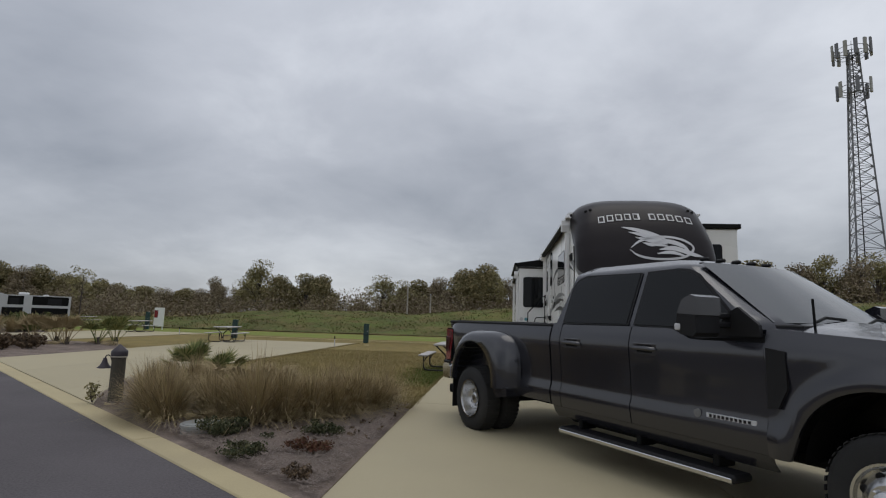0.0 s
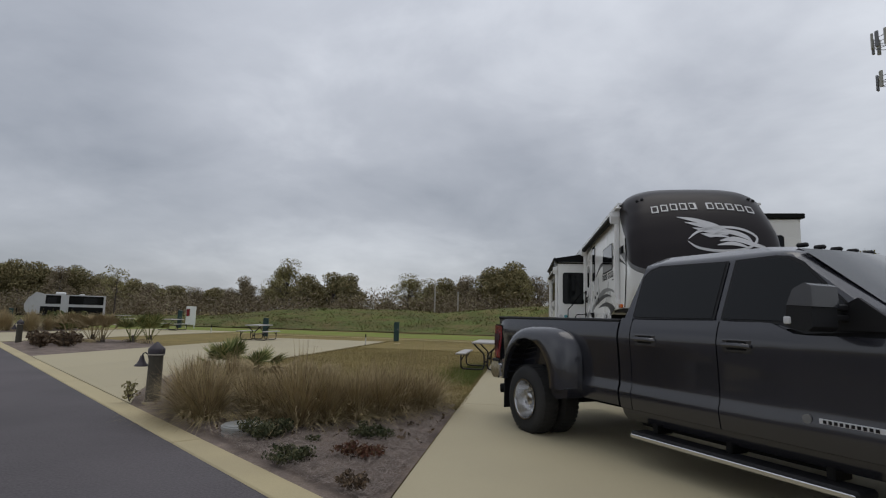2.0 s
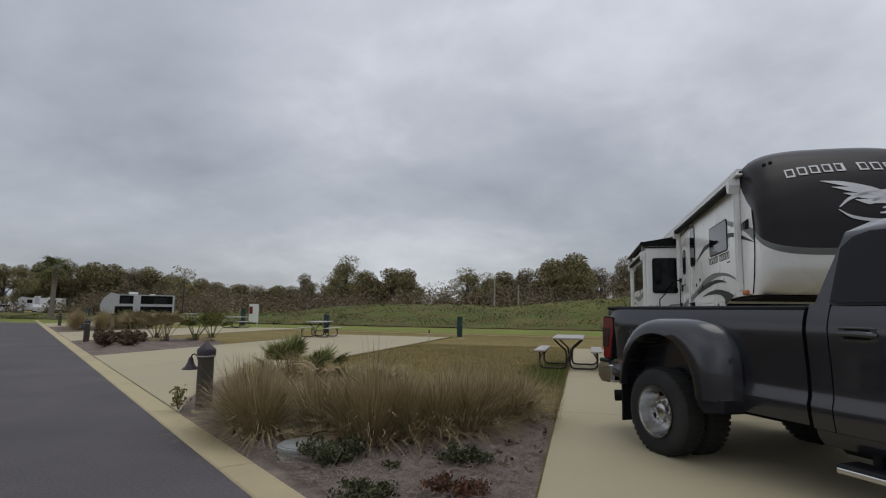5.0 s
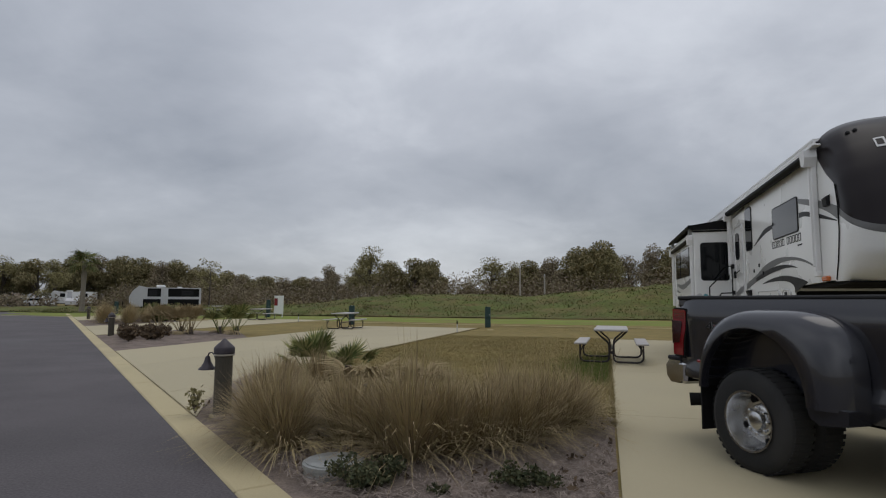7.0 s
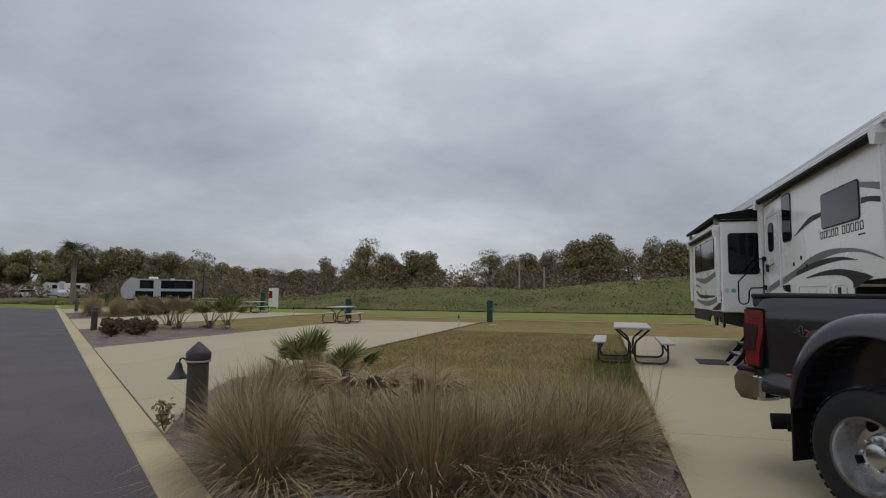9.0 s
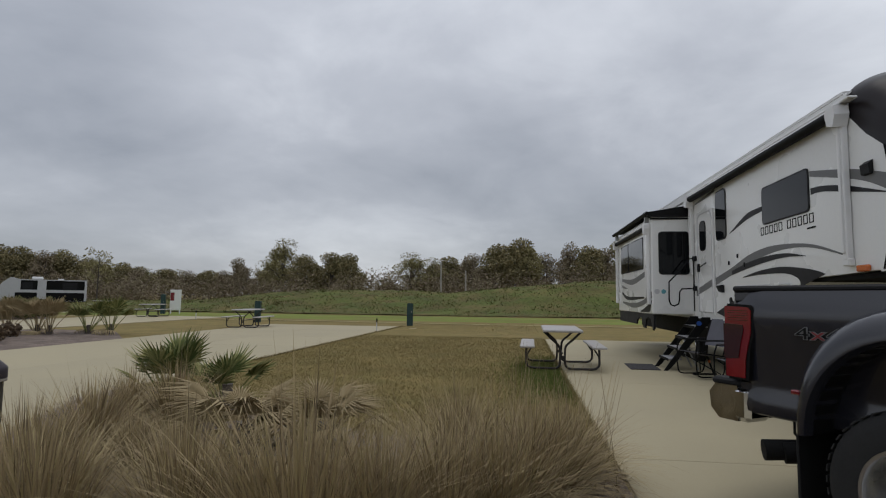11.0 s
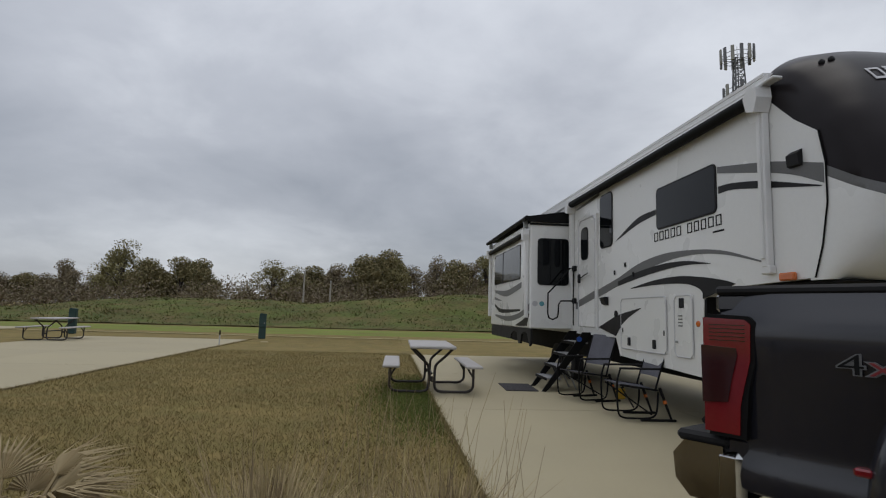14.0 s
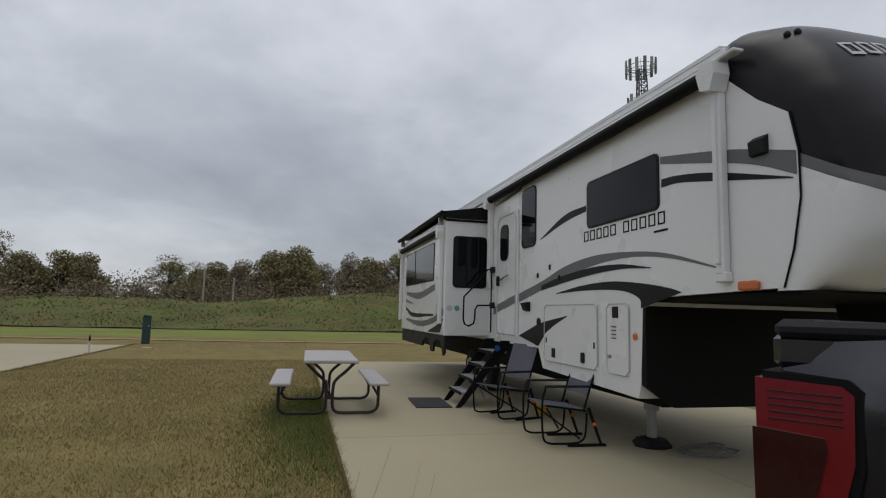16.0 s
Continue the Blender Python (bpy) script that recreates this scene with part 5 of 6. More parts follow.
random.seed(11)
protos = {"oak": [make_tree("oak", 8.0, 4.6, "dense dark green oak tree behind the berm") for _ in range(3)],
          "light": [make_tree("light", 9.0, 3.8, "thin yellow-green tree with visible limbs") for _ in range(3)],
          "brown": [make_tree("brown", 8.0, 3.4, "half-bare brown winter tree") for _ in range(2)]}
used = set()


def plant(kind, x, y, h, wide=1.0):
    base = random.choice(protos[kind])
    ref = {"oak": 8.0, "light": 9.0, "brown": 8.0}[kind]
    z = berm_height(x, y) if 43 < y < 140 and abs(x) < 85 else 0.0
    s = h / ref
    m = pose(x, y, z - 0.1, 0, 0, random.uniform(0, 360)) @ Matrix.Diagonal((s * wide, s * wide, s, 1))
    if base not in used:
        used.add(base)
        base.matrix_basis = m
        return base
    c = copy_thing(base, pose(0, 0, 0))
    c.matrix_basis = m
    return c


for kind, x, y, h, w in (("oak", -31, 90, 6.8, 1.2), ("oak", -27.5, 89, 6.2, 1.0), ("oak", -34.5, 88, 6.4, 1.0), ("light", -38.8, 90, 8.4, 1.05), ("light", -41.5, 92, 6.6, 1.0), ("brown", -46.5, 90, 6.2, 1.0), ("brown", -44, 88, 5.0, 1.1),
                         ("brown", -50, 92, 4.6, 1.3), ("oak", -54, 95, 4.6, 1.3), ("brown", -58, 94, 4.6, 1.4), ("oak", -63, 95, 5.0, 1.3), ("brown", -67, 94, 5.0, 1.3), ("oak", -71, 96, 5.4, 1.2), ("light", -75, 95, 6.4, 1.1), ("oak", -79, 97, 6.0, 1.1), ("oak", -84, 96, 5.8, 1.2),
                         ("brown", -22.5, 93, 3.4, 1.6), ("light", -18, 90, 6.2, 1.3), ("light", -15, 91, 5.8, 1.3), ("oak", -12, 92, 5.8, 1.3), ("brown", -8.8, 90, 6.6, 1.2), ("oak", -5.5, 91, 7.2, 1.2), ("oak", -2.0, 90, 7.9, 1.15), ("light", -0.5, 88, 7.0, 1.0), ("brown", 2.5, 90, 6.0, 1.2), ("brown", 5.5, 90, 7.4, 0.8), ("oak", 8, 90, 6.8, 1.2), ("brown", 11, 91, 7.0, 1.2), ("light", 13.5, 92, 8.2, 1.1),
                         ("oak", 17, 92, 7.6, 1.2), ("brown", 21, 92, 8.0, 1.2), ("oak", 26, 93, 8.4, 1.2), ("light", 31, 92, 8.6, 1.1), ("brown", 36, 93, 8.8, 1.2), ("oak", 41, 92, 8.8, 1.2), ("brown", 46, 91, 8.6, 1.1), ("light", 50, 92, 9.6, 1.0), ("brown", 54, 90, 9.4, 1.1), ("light", 58, 92, 9.8, 1.1), ("oak", 63, 92, 9.6, 1.1), ("brown", 69, 93, 9.6, 1.2)):
    plant(kind, x, y, h * 1.14 * random.uniform(0.97, 1.03), w * 0.95)
for k in range(34):
    x = -86 + 150 * k / 33 + random.uniform(-1.5, 1.5)
    if -26 < x < -20:
        continue
    plant(random.choice(("brown", "brown", "oak", "light")), x, random.uniform(94, 100), random.uniform(4.6, 6.2) * (1.35 if x > 30 else 1.0), 1.5)
for k in range(26):
    a = k / 25
    dx, dy = -0.86 + 0.30 * a, 0.0
    dy = math.sqrt(1 - dx * dx)
    d = random.uniform(118, 138)
    plant(random.choice(("oak", "oak", "light", "brown")), -0.95 + dx * d, 3.4 + dy * d, random.uniform(7.0, 10.0) * (1.0 if a < 0.75 else 0.75), 1.1)
# brush along the feet of the trees
g = Geo()
for k in range(420):
    x = random.uniform(-88, 78)
    y = random.uniform(80, 90)
    r = random.uniform(1.3, 2.9)
    leaves(g, (x, y, berm_height(x, y) + r * 0.8), (r * 1.5, r, r * 1.05), 150, 0.17, 0.2)
for k in range(70):
    x, y = random.uniform(-31, -12), random.uniform(88, 98)
    r = random.uniform(1.3, 2.4)
    leaves(g, (x, y, berm_height(x, y) + r * 0.8), (r * 1.5, r, r), 150, 0.18, 0.2)
for k in range(90):
    dx = random.uniform(-0.86, -0.58)
    d = random.uniform(112, 125)
    r = random.uniform(0.9, 1.6)
    leaves(g, (-0.95 + dx * d, 3.4 + math.sqrt(1 - dx * dx) * d, r * 0.7), (r * 1.6, r * 1.6, r * 0.9), 60, 0.28, 0.3)
single("brush", g, M_THICKET, "tangled brown undergrowth at the feet of the trees", "undergrowth", kind="stuff")
M_POLE = mat("weathered_pole", (0.34, 0.31, 0.27), 0.8, vary=0.2, bump=0.3)
for x_ in (-10.4, -7.6):
    t = thing("utility_pole", "slim pale utility pole behind the berm", "pole", at=(x_, 68, berm_height(x_, 68) - 0.1))
    part("shaft", Geo().tube([(0, 0, 0), (0, 0, 3.6 if x_ < -9 else 2.9)], [0.10, 0.08], 8), M_POLE, t, smooth=60)
    part("cap", Geo().lathe([(0.09, 0.0), (0.09, 0.06), (0.02, 0.09)], 8, (0, 0, 3.58 if x_ < -9 else 2.88)), M_STEEL, t)

# ---- lattice mast ----
mast = thing("lattice_mast", "grey steel lattice mast with panel antennas", "mast", at=(63.9, 104.6, 0))
H, B0, B1 = 51.6, 4.3, 1.05
M_MAST = mat("mast_steel", (0.17, 0.175, 0.185), 0.6, metal=0.4, vary=0.15, bump=0.0)


def mast_corner(k, z):
    r = B0 + (B1 - B0) * (z / H) ** 0.85
    a = radians(100 + 120 * k)
    return Vector((r * math.cos(a), r * math.sin(a), z))


for k in range(3):
    part("leg", Geo().tube([mast_corner(k, z) for z in np.linspace(0, H, 10)], 0.15, 6), M_MAST, mast)
levels = [0]
while levels[-1] < H - 0.8:
    levels.append(levels[-1] + 0.75 * (B0 + (B1 - B0) * levels[-1] / H) + 0.25)
for k in range(3):
    g = Geo()
    for i in range(len(levels) - 1):
        z0, z1 = levels[i], min(levels[i + 1], H)
        a, b_, c, d = mast_corner(k, z0), mast_corner((k + 1) % 3, z0), mast_corner(k, z1), mast_corner((k + 1) % 3, z1)
        g.tube([a, d], 0.06, 4).tube([b_, c], 0.06, 4).tube([c, d], 0.06, 4)
    part("bracing", g, M_MAST, mast, "crossed steel bracing")
part("cable_run", Geo().tube([(0.2, 0.2, 0), (0.15, 0.1, H)], 0.09, 6), M_BLACK, mast)
M_PANEL = mat("antenna_panel", (0.30, 0.30, 0.27), 0.5, vary=0.1, bump=0.0)
for zc, rr, n in ((H + 0.7, 2.7, 12), (H - 6.4, 2.4, 6)):
    ring = [(rr * math.cos(a), rr * math.sin(a), zc) for a in np.linspace(0, 2 * math.pi, 13)[:-1]]
    plat = part("platform", Geo().tube(ring, 0.06, 5, closed=True).tube([(p[0], p[1], p[2] - 0.9) for p in ring], 0.06, 5, closed=True), M_MAST, mast, "antenna platform ring")
    for k in range(6):
        a = math.pi * k / 3
        part("spoke", Geo().tube([(0, 0, zc - 0.9), (rr * math.cos(a), rr * math.sin(a), zc - 0.9)], 0.06, 5), M_MAST, plat)
    for k in range(n):
        a = 2 * math.pi * k / n + 0.2
        g = Geo().box(-0.14, 0.20, -0.30, 0.30, -1.4, 1.5, 0.05)
        g.turn(Matrix.Translation((rr * 1.08 * math.cos(a), rr * 1.08 * math.sin(a), zc - 0.3 + random.uniform(-0.3, 0.3))) @ Matrix.Rotation(a, 4, "Z"))
        part("antenna", g, M_PANEL if k % 2 else M_MAST, plat, "tall panel antenna")
part("lightning_rod", Geo().tube([(0, 0, H), (0, 0, H + 2.6)], 0.04, 5), M_MAST, mast)

# ---- far trailers and cars ----
def far_trailer(at, rz, length, dark, label):
    t = thing("travel_trailer", label, "trailer", at=at, rz=rz, group="far trailers")
    h = 2.6
    prof = [(-length / 2, 0.55), (length / 2 - 0.3, 0.55), (length / 2, 1.0), (length / 2 + 0.05, 1.5), (length / 2 - 0.25, 2.2), (length / 2 - 0.9, 2.8), (length / 2 - 1.6, h), (-length / 2, h)]
    part("body", Geo().prism(prof[::-1], "y", -1.2, 1.2), M_WHITE if not dark else M_SILVER, t, "light body with a rounded front", smooth=30)
    part("roof_unit", Geo().box(length * 0.02, length * 0.02 + 0.9, -0.35, 0.35, h, h + 0.28, 0.08), M_WHITE_TRIM, t, "white roof air conditioner")
    part("roof_vent", Geo().box(-length * 0.22, -length * 0.22 + 0.5, -0.3, 0.3, h, h + 0.12, 0.04), M_WHITE_TRIM, t)
    for sy in (-1, 1):
        y0, y1 = sorted((sy * 1.2, sy * 1.212))
        if dark:
            part("stripe", Geo().box(-length / 2 + 0.2, length / 2 - 1.3, y0, y1, 0.57, 1.35), M_BLACK, t, "black lower panel")
            part("stripe", Geo().box(-length / 2 + 0.2, length / 2 - 1.7, y0, y1, 1.62, 2.5), M_BLACK, t, "black window band")
        z0 = 1.3 if dark else 1.5
        y0, y1 = sorted((sy * 1.213, sy * 1.222))
        for xx, ww in ((-length * 0.30, 1.2), (length * 0.18, 0.8)):
            part("window", Geo().box(xx - ww / 2, xx + ww / 2, y0, y1, 1.65, 2.3), M_GLASS, t, "dark window")
        part("door", Geo().box(-0.2, 0.5, y0, y1, 0.75, 2.55), M_SILVER, t, "light entrance door")
        for xx in (-length * 0.16, -length * 0.16 - 0.85):
            part("wheel", Geo().lathe([(0.05, -0.1), (0.33, -0.1), (0.36, 0), (0.33, 0.1), (0.05, 0.1)], 18, (xx, sy * 1.08, 0.36), "y"), M_TYRE, t, smooth=35)
    part("awning", Geo().tube([(-length / 2 + 0.3, -1.26, h - 0.1), (length / 2 - 2.4, -1.26, h - 0.1)], 0.07, 8), M_BLACK, t, "rolled awning", smooth=50)
    part("frame", Geo().box(-length / 2 + 0.1, length / 2 + 0.6, -0.9, 0.9, 0.4, 0.56), M_CHASSIS, t)
    part("tongue_jack", Geo().tube([(length / 2 + 0.7, 0, 0.02), (length / 2 + 0.7, 0, 1.1)], 0.05, 6), M_BLACK, t)
    return t


far_trailer((-47.6, 54.4, 0.0), -140, 7.0, True, "silver and black travel trailer parked far off")
far_trailer((-93, 82, 0.0), -150, 7.0, False, "small white travel trailer, far off")
far_trailer((-103, 71, 0.0), 45, 7.5, False, "white trailer at the end of the road")


def far_car(at, rz, material, label):
    t = thing("car", label, "car", at=at, rz=rz, group="far cars")
    part("body", Geo().prism([(-2.2, 0.35), (2.2, 0.35), (2.25, 0.75), (1.2, 0.95), (0.6, 1.45), (-1.4, 1.48), (-2.15, 1.0)][::-1], "y", -0.88, 0.88), material, t, smooth=30)
    part("windows", Geo().prism([(1.05, 0.98), (0.55, 1.38), (-1.35, 1.40), (-1.9, 1.0)][::-1], "y", -0.89, 0.89), M_GLASS, t, "dark windows")
    for xx in (-1.4, 1.4):
        for yy in (-0.8, 0.8):
            part("wheel", Geo().lathe([(0.05, -0.1), (0.30, -0.1), (0.33, 0), (0.30, 0.1), (0.05, 0.1)], 16, (xx, yy, 0.33), "y"), M_TYRE, t, smooth=35)


far_car((-94, 76.5, 0), 50, M_WHITE, "white car parked far down the road")
far_car((-91, 80, 0), 140, M_SILVER, "silver car parked far down the road")

# ---- sabal palm and young tree ----
M_PALM = leaf_mat("palm_frond", (0.10, 0.125, 0.045), (0.16, 0.15, 0.06))
M_DRYFROND = leaf_mat("dry_frond", (0.40, 0.32, 0.18), (0.26, 0.20, 0.11))
M_GREENFROND = leaf_mat("green_frond", (0.12, 0.155, 0.05), (0.26, 0.25, 0.10))


def fan(geo, base, direction, stalk, r, n=14, droop=0.25, spread=150, slim=0.050):
    """One fan frond: a stalk and pointed segments with a fold."""
    d = Vector(direction).normalized()
    side = d.cross(Vector((0, 0, 1)))
    side = side.normalized() if side.length > 0.05 else Vector((1, 0, 0))
    up = side.cross(d).normalized()
    tip = Vector(base) + d * stalk
    geo.tube([base, Vector(base) + d * stalk * 0.5 + up * 0.02, tip], [0.012, 0.010, 0.008], 4)
    for k in range(n):
        a = radians(-spread / 2 + spread * k / (n - 1))
        w = d * math.cos(a) + side * math.sin(a)
        ln = r * (0.72 + 0.28 * math.cos(a)) * random.uniform(0.88, 1.08)
        nrm = up
        cw = w.cross(nrm).normalized() * r * slim
        m1 = tip + w * ln * 0.5 - up * droop * ln * 0.10
        e_ = tip + w * ln - up * droop * ln * random.uniform(0.3, 0.9)
        geo.add([tip - cw * 0.4, tip + up * 0.006, tip + cw * 0.4, m1 + cw, m1 + up * r * 0.03, m1 - cw, e_], [(0, 1, 4, 5), (1, 2, 3, 4), (5, 4, 6), (4, 3, 6)])


def palm_tree(at, h):
    t = thing("palm_tree", "sabal palm with a shaggy green head beside the road", "palm", at=at)
    part("trunk", Geo().tube([(0, 0, -0.2), (0.05, 0, h * 0.5), (0, 0.05, h)], [0.26, 0.21, 0.24], 10), mat("palm_trunk", (0.22, 0.19, 0.155), 0.9, vary=0.3, scale=6, bump=0.9), t, smooth=60)
    g = Geo()
    for k in range(38):
        a = random.uniform(0, 2 * math.pi)
        el = random.uniform(-0.6, 1.2)
        fan(g, (0, 0, h - 0.1), (math.cos(a) * math.cos(el), math.sin(a) * math.cos(el), math.sin(el)), 0.8, 0.95, 10, 0.9)
    part("crown", g, M_PALM, t, "drooping fan fronds")


palm_tree((-50.5, 46.5, 0), 5.0)
random.seed(4)
yt = thing("young_tree", "slender young tree with sparse pale leaves", "tree", at=(-44.5, 57.5, 0.2))
g, gl = Geo(), Geo()
g.tube([(0, 0, -0.2), (0.05, 0, 2.2), (0, 0.1, 5.2)], [0.09, 0.06, 0.015], 6)
for k in range(16):
    z = 1.6 + 3.2 * k / 16
    a = k * 2.4
    e_ = Vector((math.cos(a) * 1.1, math.sin(a) * 1.1, z + 0.9))
    g.tube([(0.03, 0, z), e_], [0.025, 0.005], 4)
    leaves(gl, e_, (0.55, 0.55, 0.4), 34, 0.13, 0.2)
part("trunk", g, M_BARK, yt, smooth=60)
part("crown", gl, M_LIGHT, yt, "sparse pale green leaves")

# ---- planting beds ----
M_REED = mat("dry_ornamental_grass", (0.46, 0.35, 0.205), 0.75, vary=0.3, scale=0.6, fine=9, bump=0.0, per_island=1.25, tint=(0.245, 0.20, 0.10), spec=0.2, rough_vary=0.0)


def grass_clump(h, spread, n, seed):
    random.seed(seed)
    g = Geo()
    for _ in range(n):
        a = random.uniform(0, 2 * math.pi)
        th = min(abs(random.gauss(0, 0.50)) + (random.uniform(0, 0.7) if random.random() < 0.25 else 0), 1.18)
        ln = h * random.uniform(0.5, 1.08) * (1.0 if random.random() > 0.06 else 1.22)
        d = Vector((math.cos(a), math.sin(a), 0))
        sidew = Vector((-d.y, d.x, 0)) * random.uniform(0.0016, 0.0042)
        b0 = d * random.uniform(0, 0.15)
        curl = random.uniform(0.05, 0.30) * (0.3 + th) * spread
        p = [b0]
        for u in (0.38, 0.72, 1.0):
            bend = th * (0.75 + 0.45 * u)
            p.append(b0 + d * math.sin(bend) * ln * u + Vector((0, 0, max(math.cos(bend) * ln * u - curl * ln * u ** 3, 0.02))))
        tw = random.uniform(-0.04, 0.04)
        p[2] += Vector((tw, -tw, 0))
        p[3] += Vector((tw * 2, -tw, 0))
        geo_v = [p[0] - sidew, p[0] + sidew, p[1] + sidew, p[1] - sidew, p[2] + sidew * 0.8, p[2] - sidew * 0.8, p[3]]
        g.add(geo_v, [(0, 1, 2, 3), (3, 2, 4, 5), (5, 4, 6)])
    return g


clump_meshes = [mesh_of("ornamental_grass", grass_clump(h, s, n, 30 + i), M_REED) for i, (h, s, n) in enumerate(((0.98, 0.9, 1250), (0.95, 1.0, 1200), (0.9, 0.95, 1150), (1.04, 0.85, 1250)))]
random.seed(21)
for i, (x, y, s) in enumerate(((-4.15, 7.85, 0.85), (-3.56, 7.32, 0.95), (-3.08, 7.62, 0.9), (-2.39, 7.34, 1.0), (-1.86, 7.88, 0.92), (-1.45, 8.55, 0.9), (-1.18, 9.25, 0.85), (-3.5, 8.25, 0.70), (-4.7, 9.0, 0.9), (-2.6, 8.25, 0.68), (-4.6, 9.9, 0.9), (-1.9, 8.9, 0.85), (-4.2, 8.8, 0.62), (-2.0, 9.7, 0.6), (-2.72, 7.5, 0.85), (-2.12, 7.6, 0.8), (-3.9, 7.55, 0.8), (-1.62, 8.15, 0.85), (-1.25, 8.85, 0.8), (-5.2, 10.1, 0.7))):
    ob = tagged(new("ornamental_grass", clump_meshes[i % 4]), "tall clump of dry tan ornamental grass in mulch", "ornamental grass", "grass clumps in the bed")
    ob.matrix_basis = pose(x, y, 0.03, 0, 0, random.uniform(0, 360)) @ Matrix.Diagonal((s, s, s * random.uniform(0.78, 0.98), 1))
for i, (x, y, s) in enumerate(((-26.6, 26.9, 1.25), (-25.9, 27.8, 1.15), (-27.6, 27.9, 1.3), (-26.8, 28.8, 1.2), (-28.6, 28.8, 1.25), (-27.9, 29.9, 1.2), (-29.7, 29.8, 1.2), (-26.0, 29.1, 1.0), (-30.8, 30.8, 1.2), (-29.0, 31.2, 1.1))):
    ob = tagged(new("ornamental_grass", clump_meshes[i % 4]), "far clump of dry ornamental grass beside a pad", "ornamental grass", "grass clumps far off")
    ob.matrix_basis = pose(x, y, 0.0, 0, 0, 40 * i) @ Matrix.Diagonal((s, s, s, 1))


def palmetto(at, n, r, material, label, low=False, h=0.35):
    t = thing("palmetto", label, "palmetto", at=at, group="palmettos")
    g, gd = Geo(), Geo()
    for k in range(n):
        a = 2 * math.pi * k / n + random.uniform(-0.3, 0.3)
        el = random.uniform(0.55, 1.3) if low else random.uniform(0.8, 1.5)
        fan(g, (0.05 * math.cos(a), 0.05 * math.sin(a), 0.05), (math.cos(a) * math.cos(el), math.sin(a) * math.cos(el), math.sin(el)), random.uniform(0.08, 0.24) + h if low else random.uniform(0.2, 0.4) + h, r * random.uniform(0.8, 1.1), 18 if low else 16, 1.3 if low else 0.3, slim=0.030 if low else 0.046)
    part("fronds", g, material, t, "fan-shaped fronds")
    for k in range(3):
        a = random.uniform(0, 6.28)
        fan(gd, (0, 0, 0.05), (math.cos(a), math.sin(a), 0.25), 0.35, r * 0.8, 12, 1.2)
    part("dry_fronds", gd, M_DRYFROND, t, "withered tan fronds")
    part("stem", Geo().tube([(0, 0, -0.05), (0.03, 0, 0.3)], [0.10, 0.06], 8), M_BARK, t, smooth=60)
    return t


random.seed(5)
palmetto((-5.22, 10.75, 0.03), 16, 0.34, M_GREENFROND, "green palmetto with folded fan leaves in the bed", h=0.18)
palmetto((-4.72, 10.95, 0.03), 10, 0.32, M_GREENFROND, "smaller green palmetto beside it", h=0.12)
palmetto((-3.62, 9.2, 0.03), 26, 0.30, M_DRYFROND, "withered tan palmetto among the grass", low=True, h=0.26)
palmetto((-3.05, 9.3, 0.03), 20, 0.27, M_DRYFROND, "dry drooping palmetto among the grass", low=True, h=0.24)
for x, y, m_ in ((-16.9, 20.3, M_DRYFROND), (-16.2, 20.6, M_DRYFROND), (-15.6, 20.4, M_DRYFROND), (-14.8, 21.0, M_GREENFROND), (-14.5, 21.6, M_GREENFROND)):
    palmetto((x, y, 0.03), 12, 0.5, m_, "palmetto in the far planting bed", h=0.4)
M_SHRUB = leaf_mat("juniper_leaf", (0.05, 0.062, 0.03), (0.095, 0.09, 0.045))
M_DEADSHRUB = leaf_mat("dead_shrub", (0.09, 0.065, 0.045), (0.15, 0.105, 0.065))
M_REDSHRUB = leaf_mat("red_shrub", (0.12, 0.045, 0.03), (0.10, 0.065, 0.035))


def shrub(at, r, h, material, label, n=420, size=0.017):
    t = thing("shrub", label, "shrub", at=at, group="small shrubs")
    g, w = Geo(), Geo()
    for k in range(14):
        a = random.uniform(0, 6.28)
        d = random.uniform(0.3, 1.0) * r
        e_ = Vector((math.cos(a) * d, math.sin(a) * d * 0.7, h * random.uniform(0.4, 1.0)))
        w.tube([(0, 0, 0), e_ * 0.5 + Vector((0, 0, h * 0.15)), e_], [0.008, 0.005, 0.002], 4)
        leaves(g, e_, (r * 0.30, r * 0.28, h * 0.32), n // 14, size, 0.1)
        leaves(g, e_ * 0.6, (r * 0.25, r * 0.25, h * 0.25), n // 28, size, 0.1)
    part("twigs", w, M_BARK, t)
    part("foliage", g, material, t, "small needle-like leaves")


shrub((-2.42, 6.60, 0.03), 0.30, 0.17, M_SHRUB, "low dark green juniper in mulch", 1500)
shrub((-1.86, 5.80, 0.03), 0.27, 0.13, M_SHRUB, "low sprawling green shrub in mulch", 1000)
shrub((-1.36, 6.88, 0.03), 0.24, 0.15, M_SHRUB, "small dark green shrub in mulch", 1000)
shrub((-1.31, 6.12, 0.03), 0.26, 0.11, M_REDSHRUB, "low red-leaved shrub in mulch", 800)
shrub((-1.06, 5.17, 0.03), 0.15, 0.11, M_DEADSHRUB, "small brown withered shrub in mulch", 420)
shrub((-1.93, 6.58, 0.03), 0.08, 0.07, M_SHRUB, "tiny dark shrub in mulch", 160)
shrub((-5.40, 8.42, 0.03), 0.10, 0.26, M_LIGHT, "small leafy sprout beside the lamp", 90, 0.028)
for x, y, r in ((-15.0, 17.0, 0.34), (-14.6, 17.5, 0.30), (-15.6, 17.7, 0.34), (-16.2, 18.1, 0.36), (-15.4, 18.4, 0.36), (-16.9, 18.7, 0.34), (-16.4, 19.0, 0.34), (-15.8, 19.3, 0.32)):
    shrub((x, y, 0.03), r, 0.38, M_DEADSHRUB, "low dark shrub in the far bed", 380, 0.06)
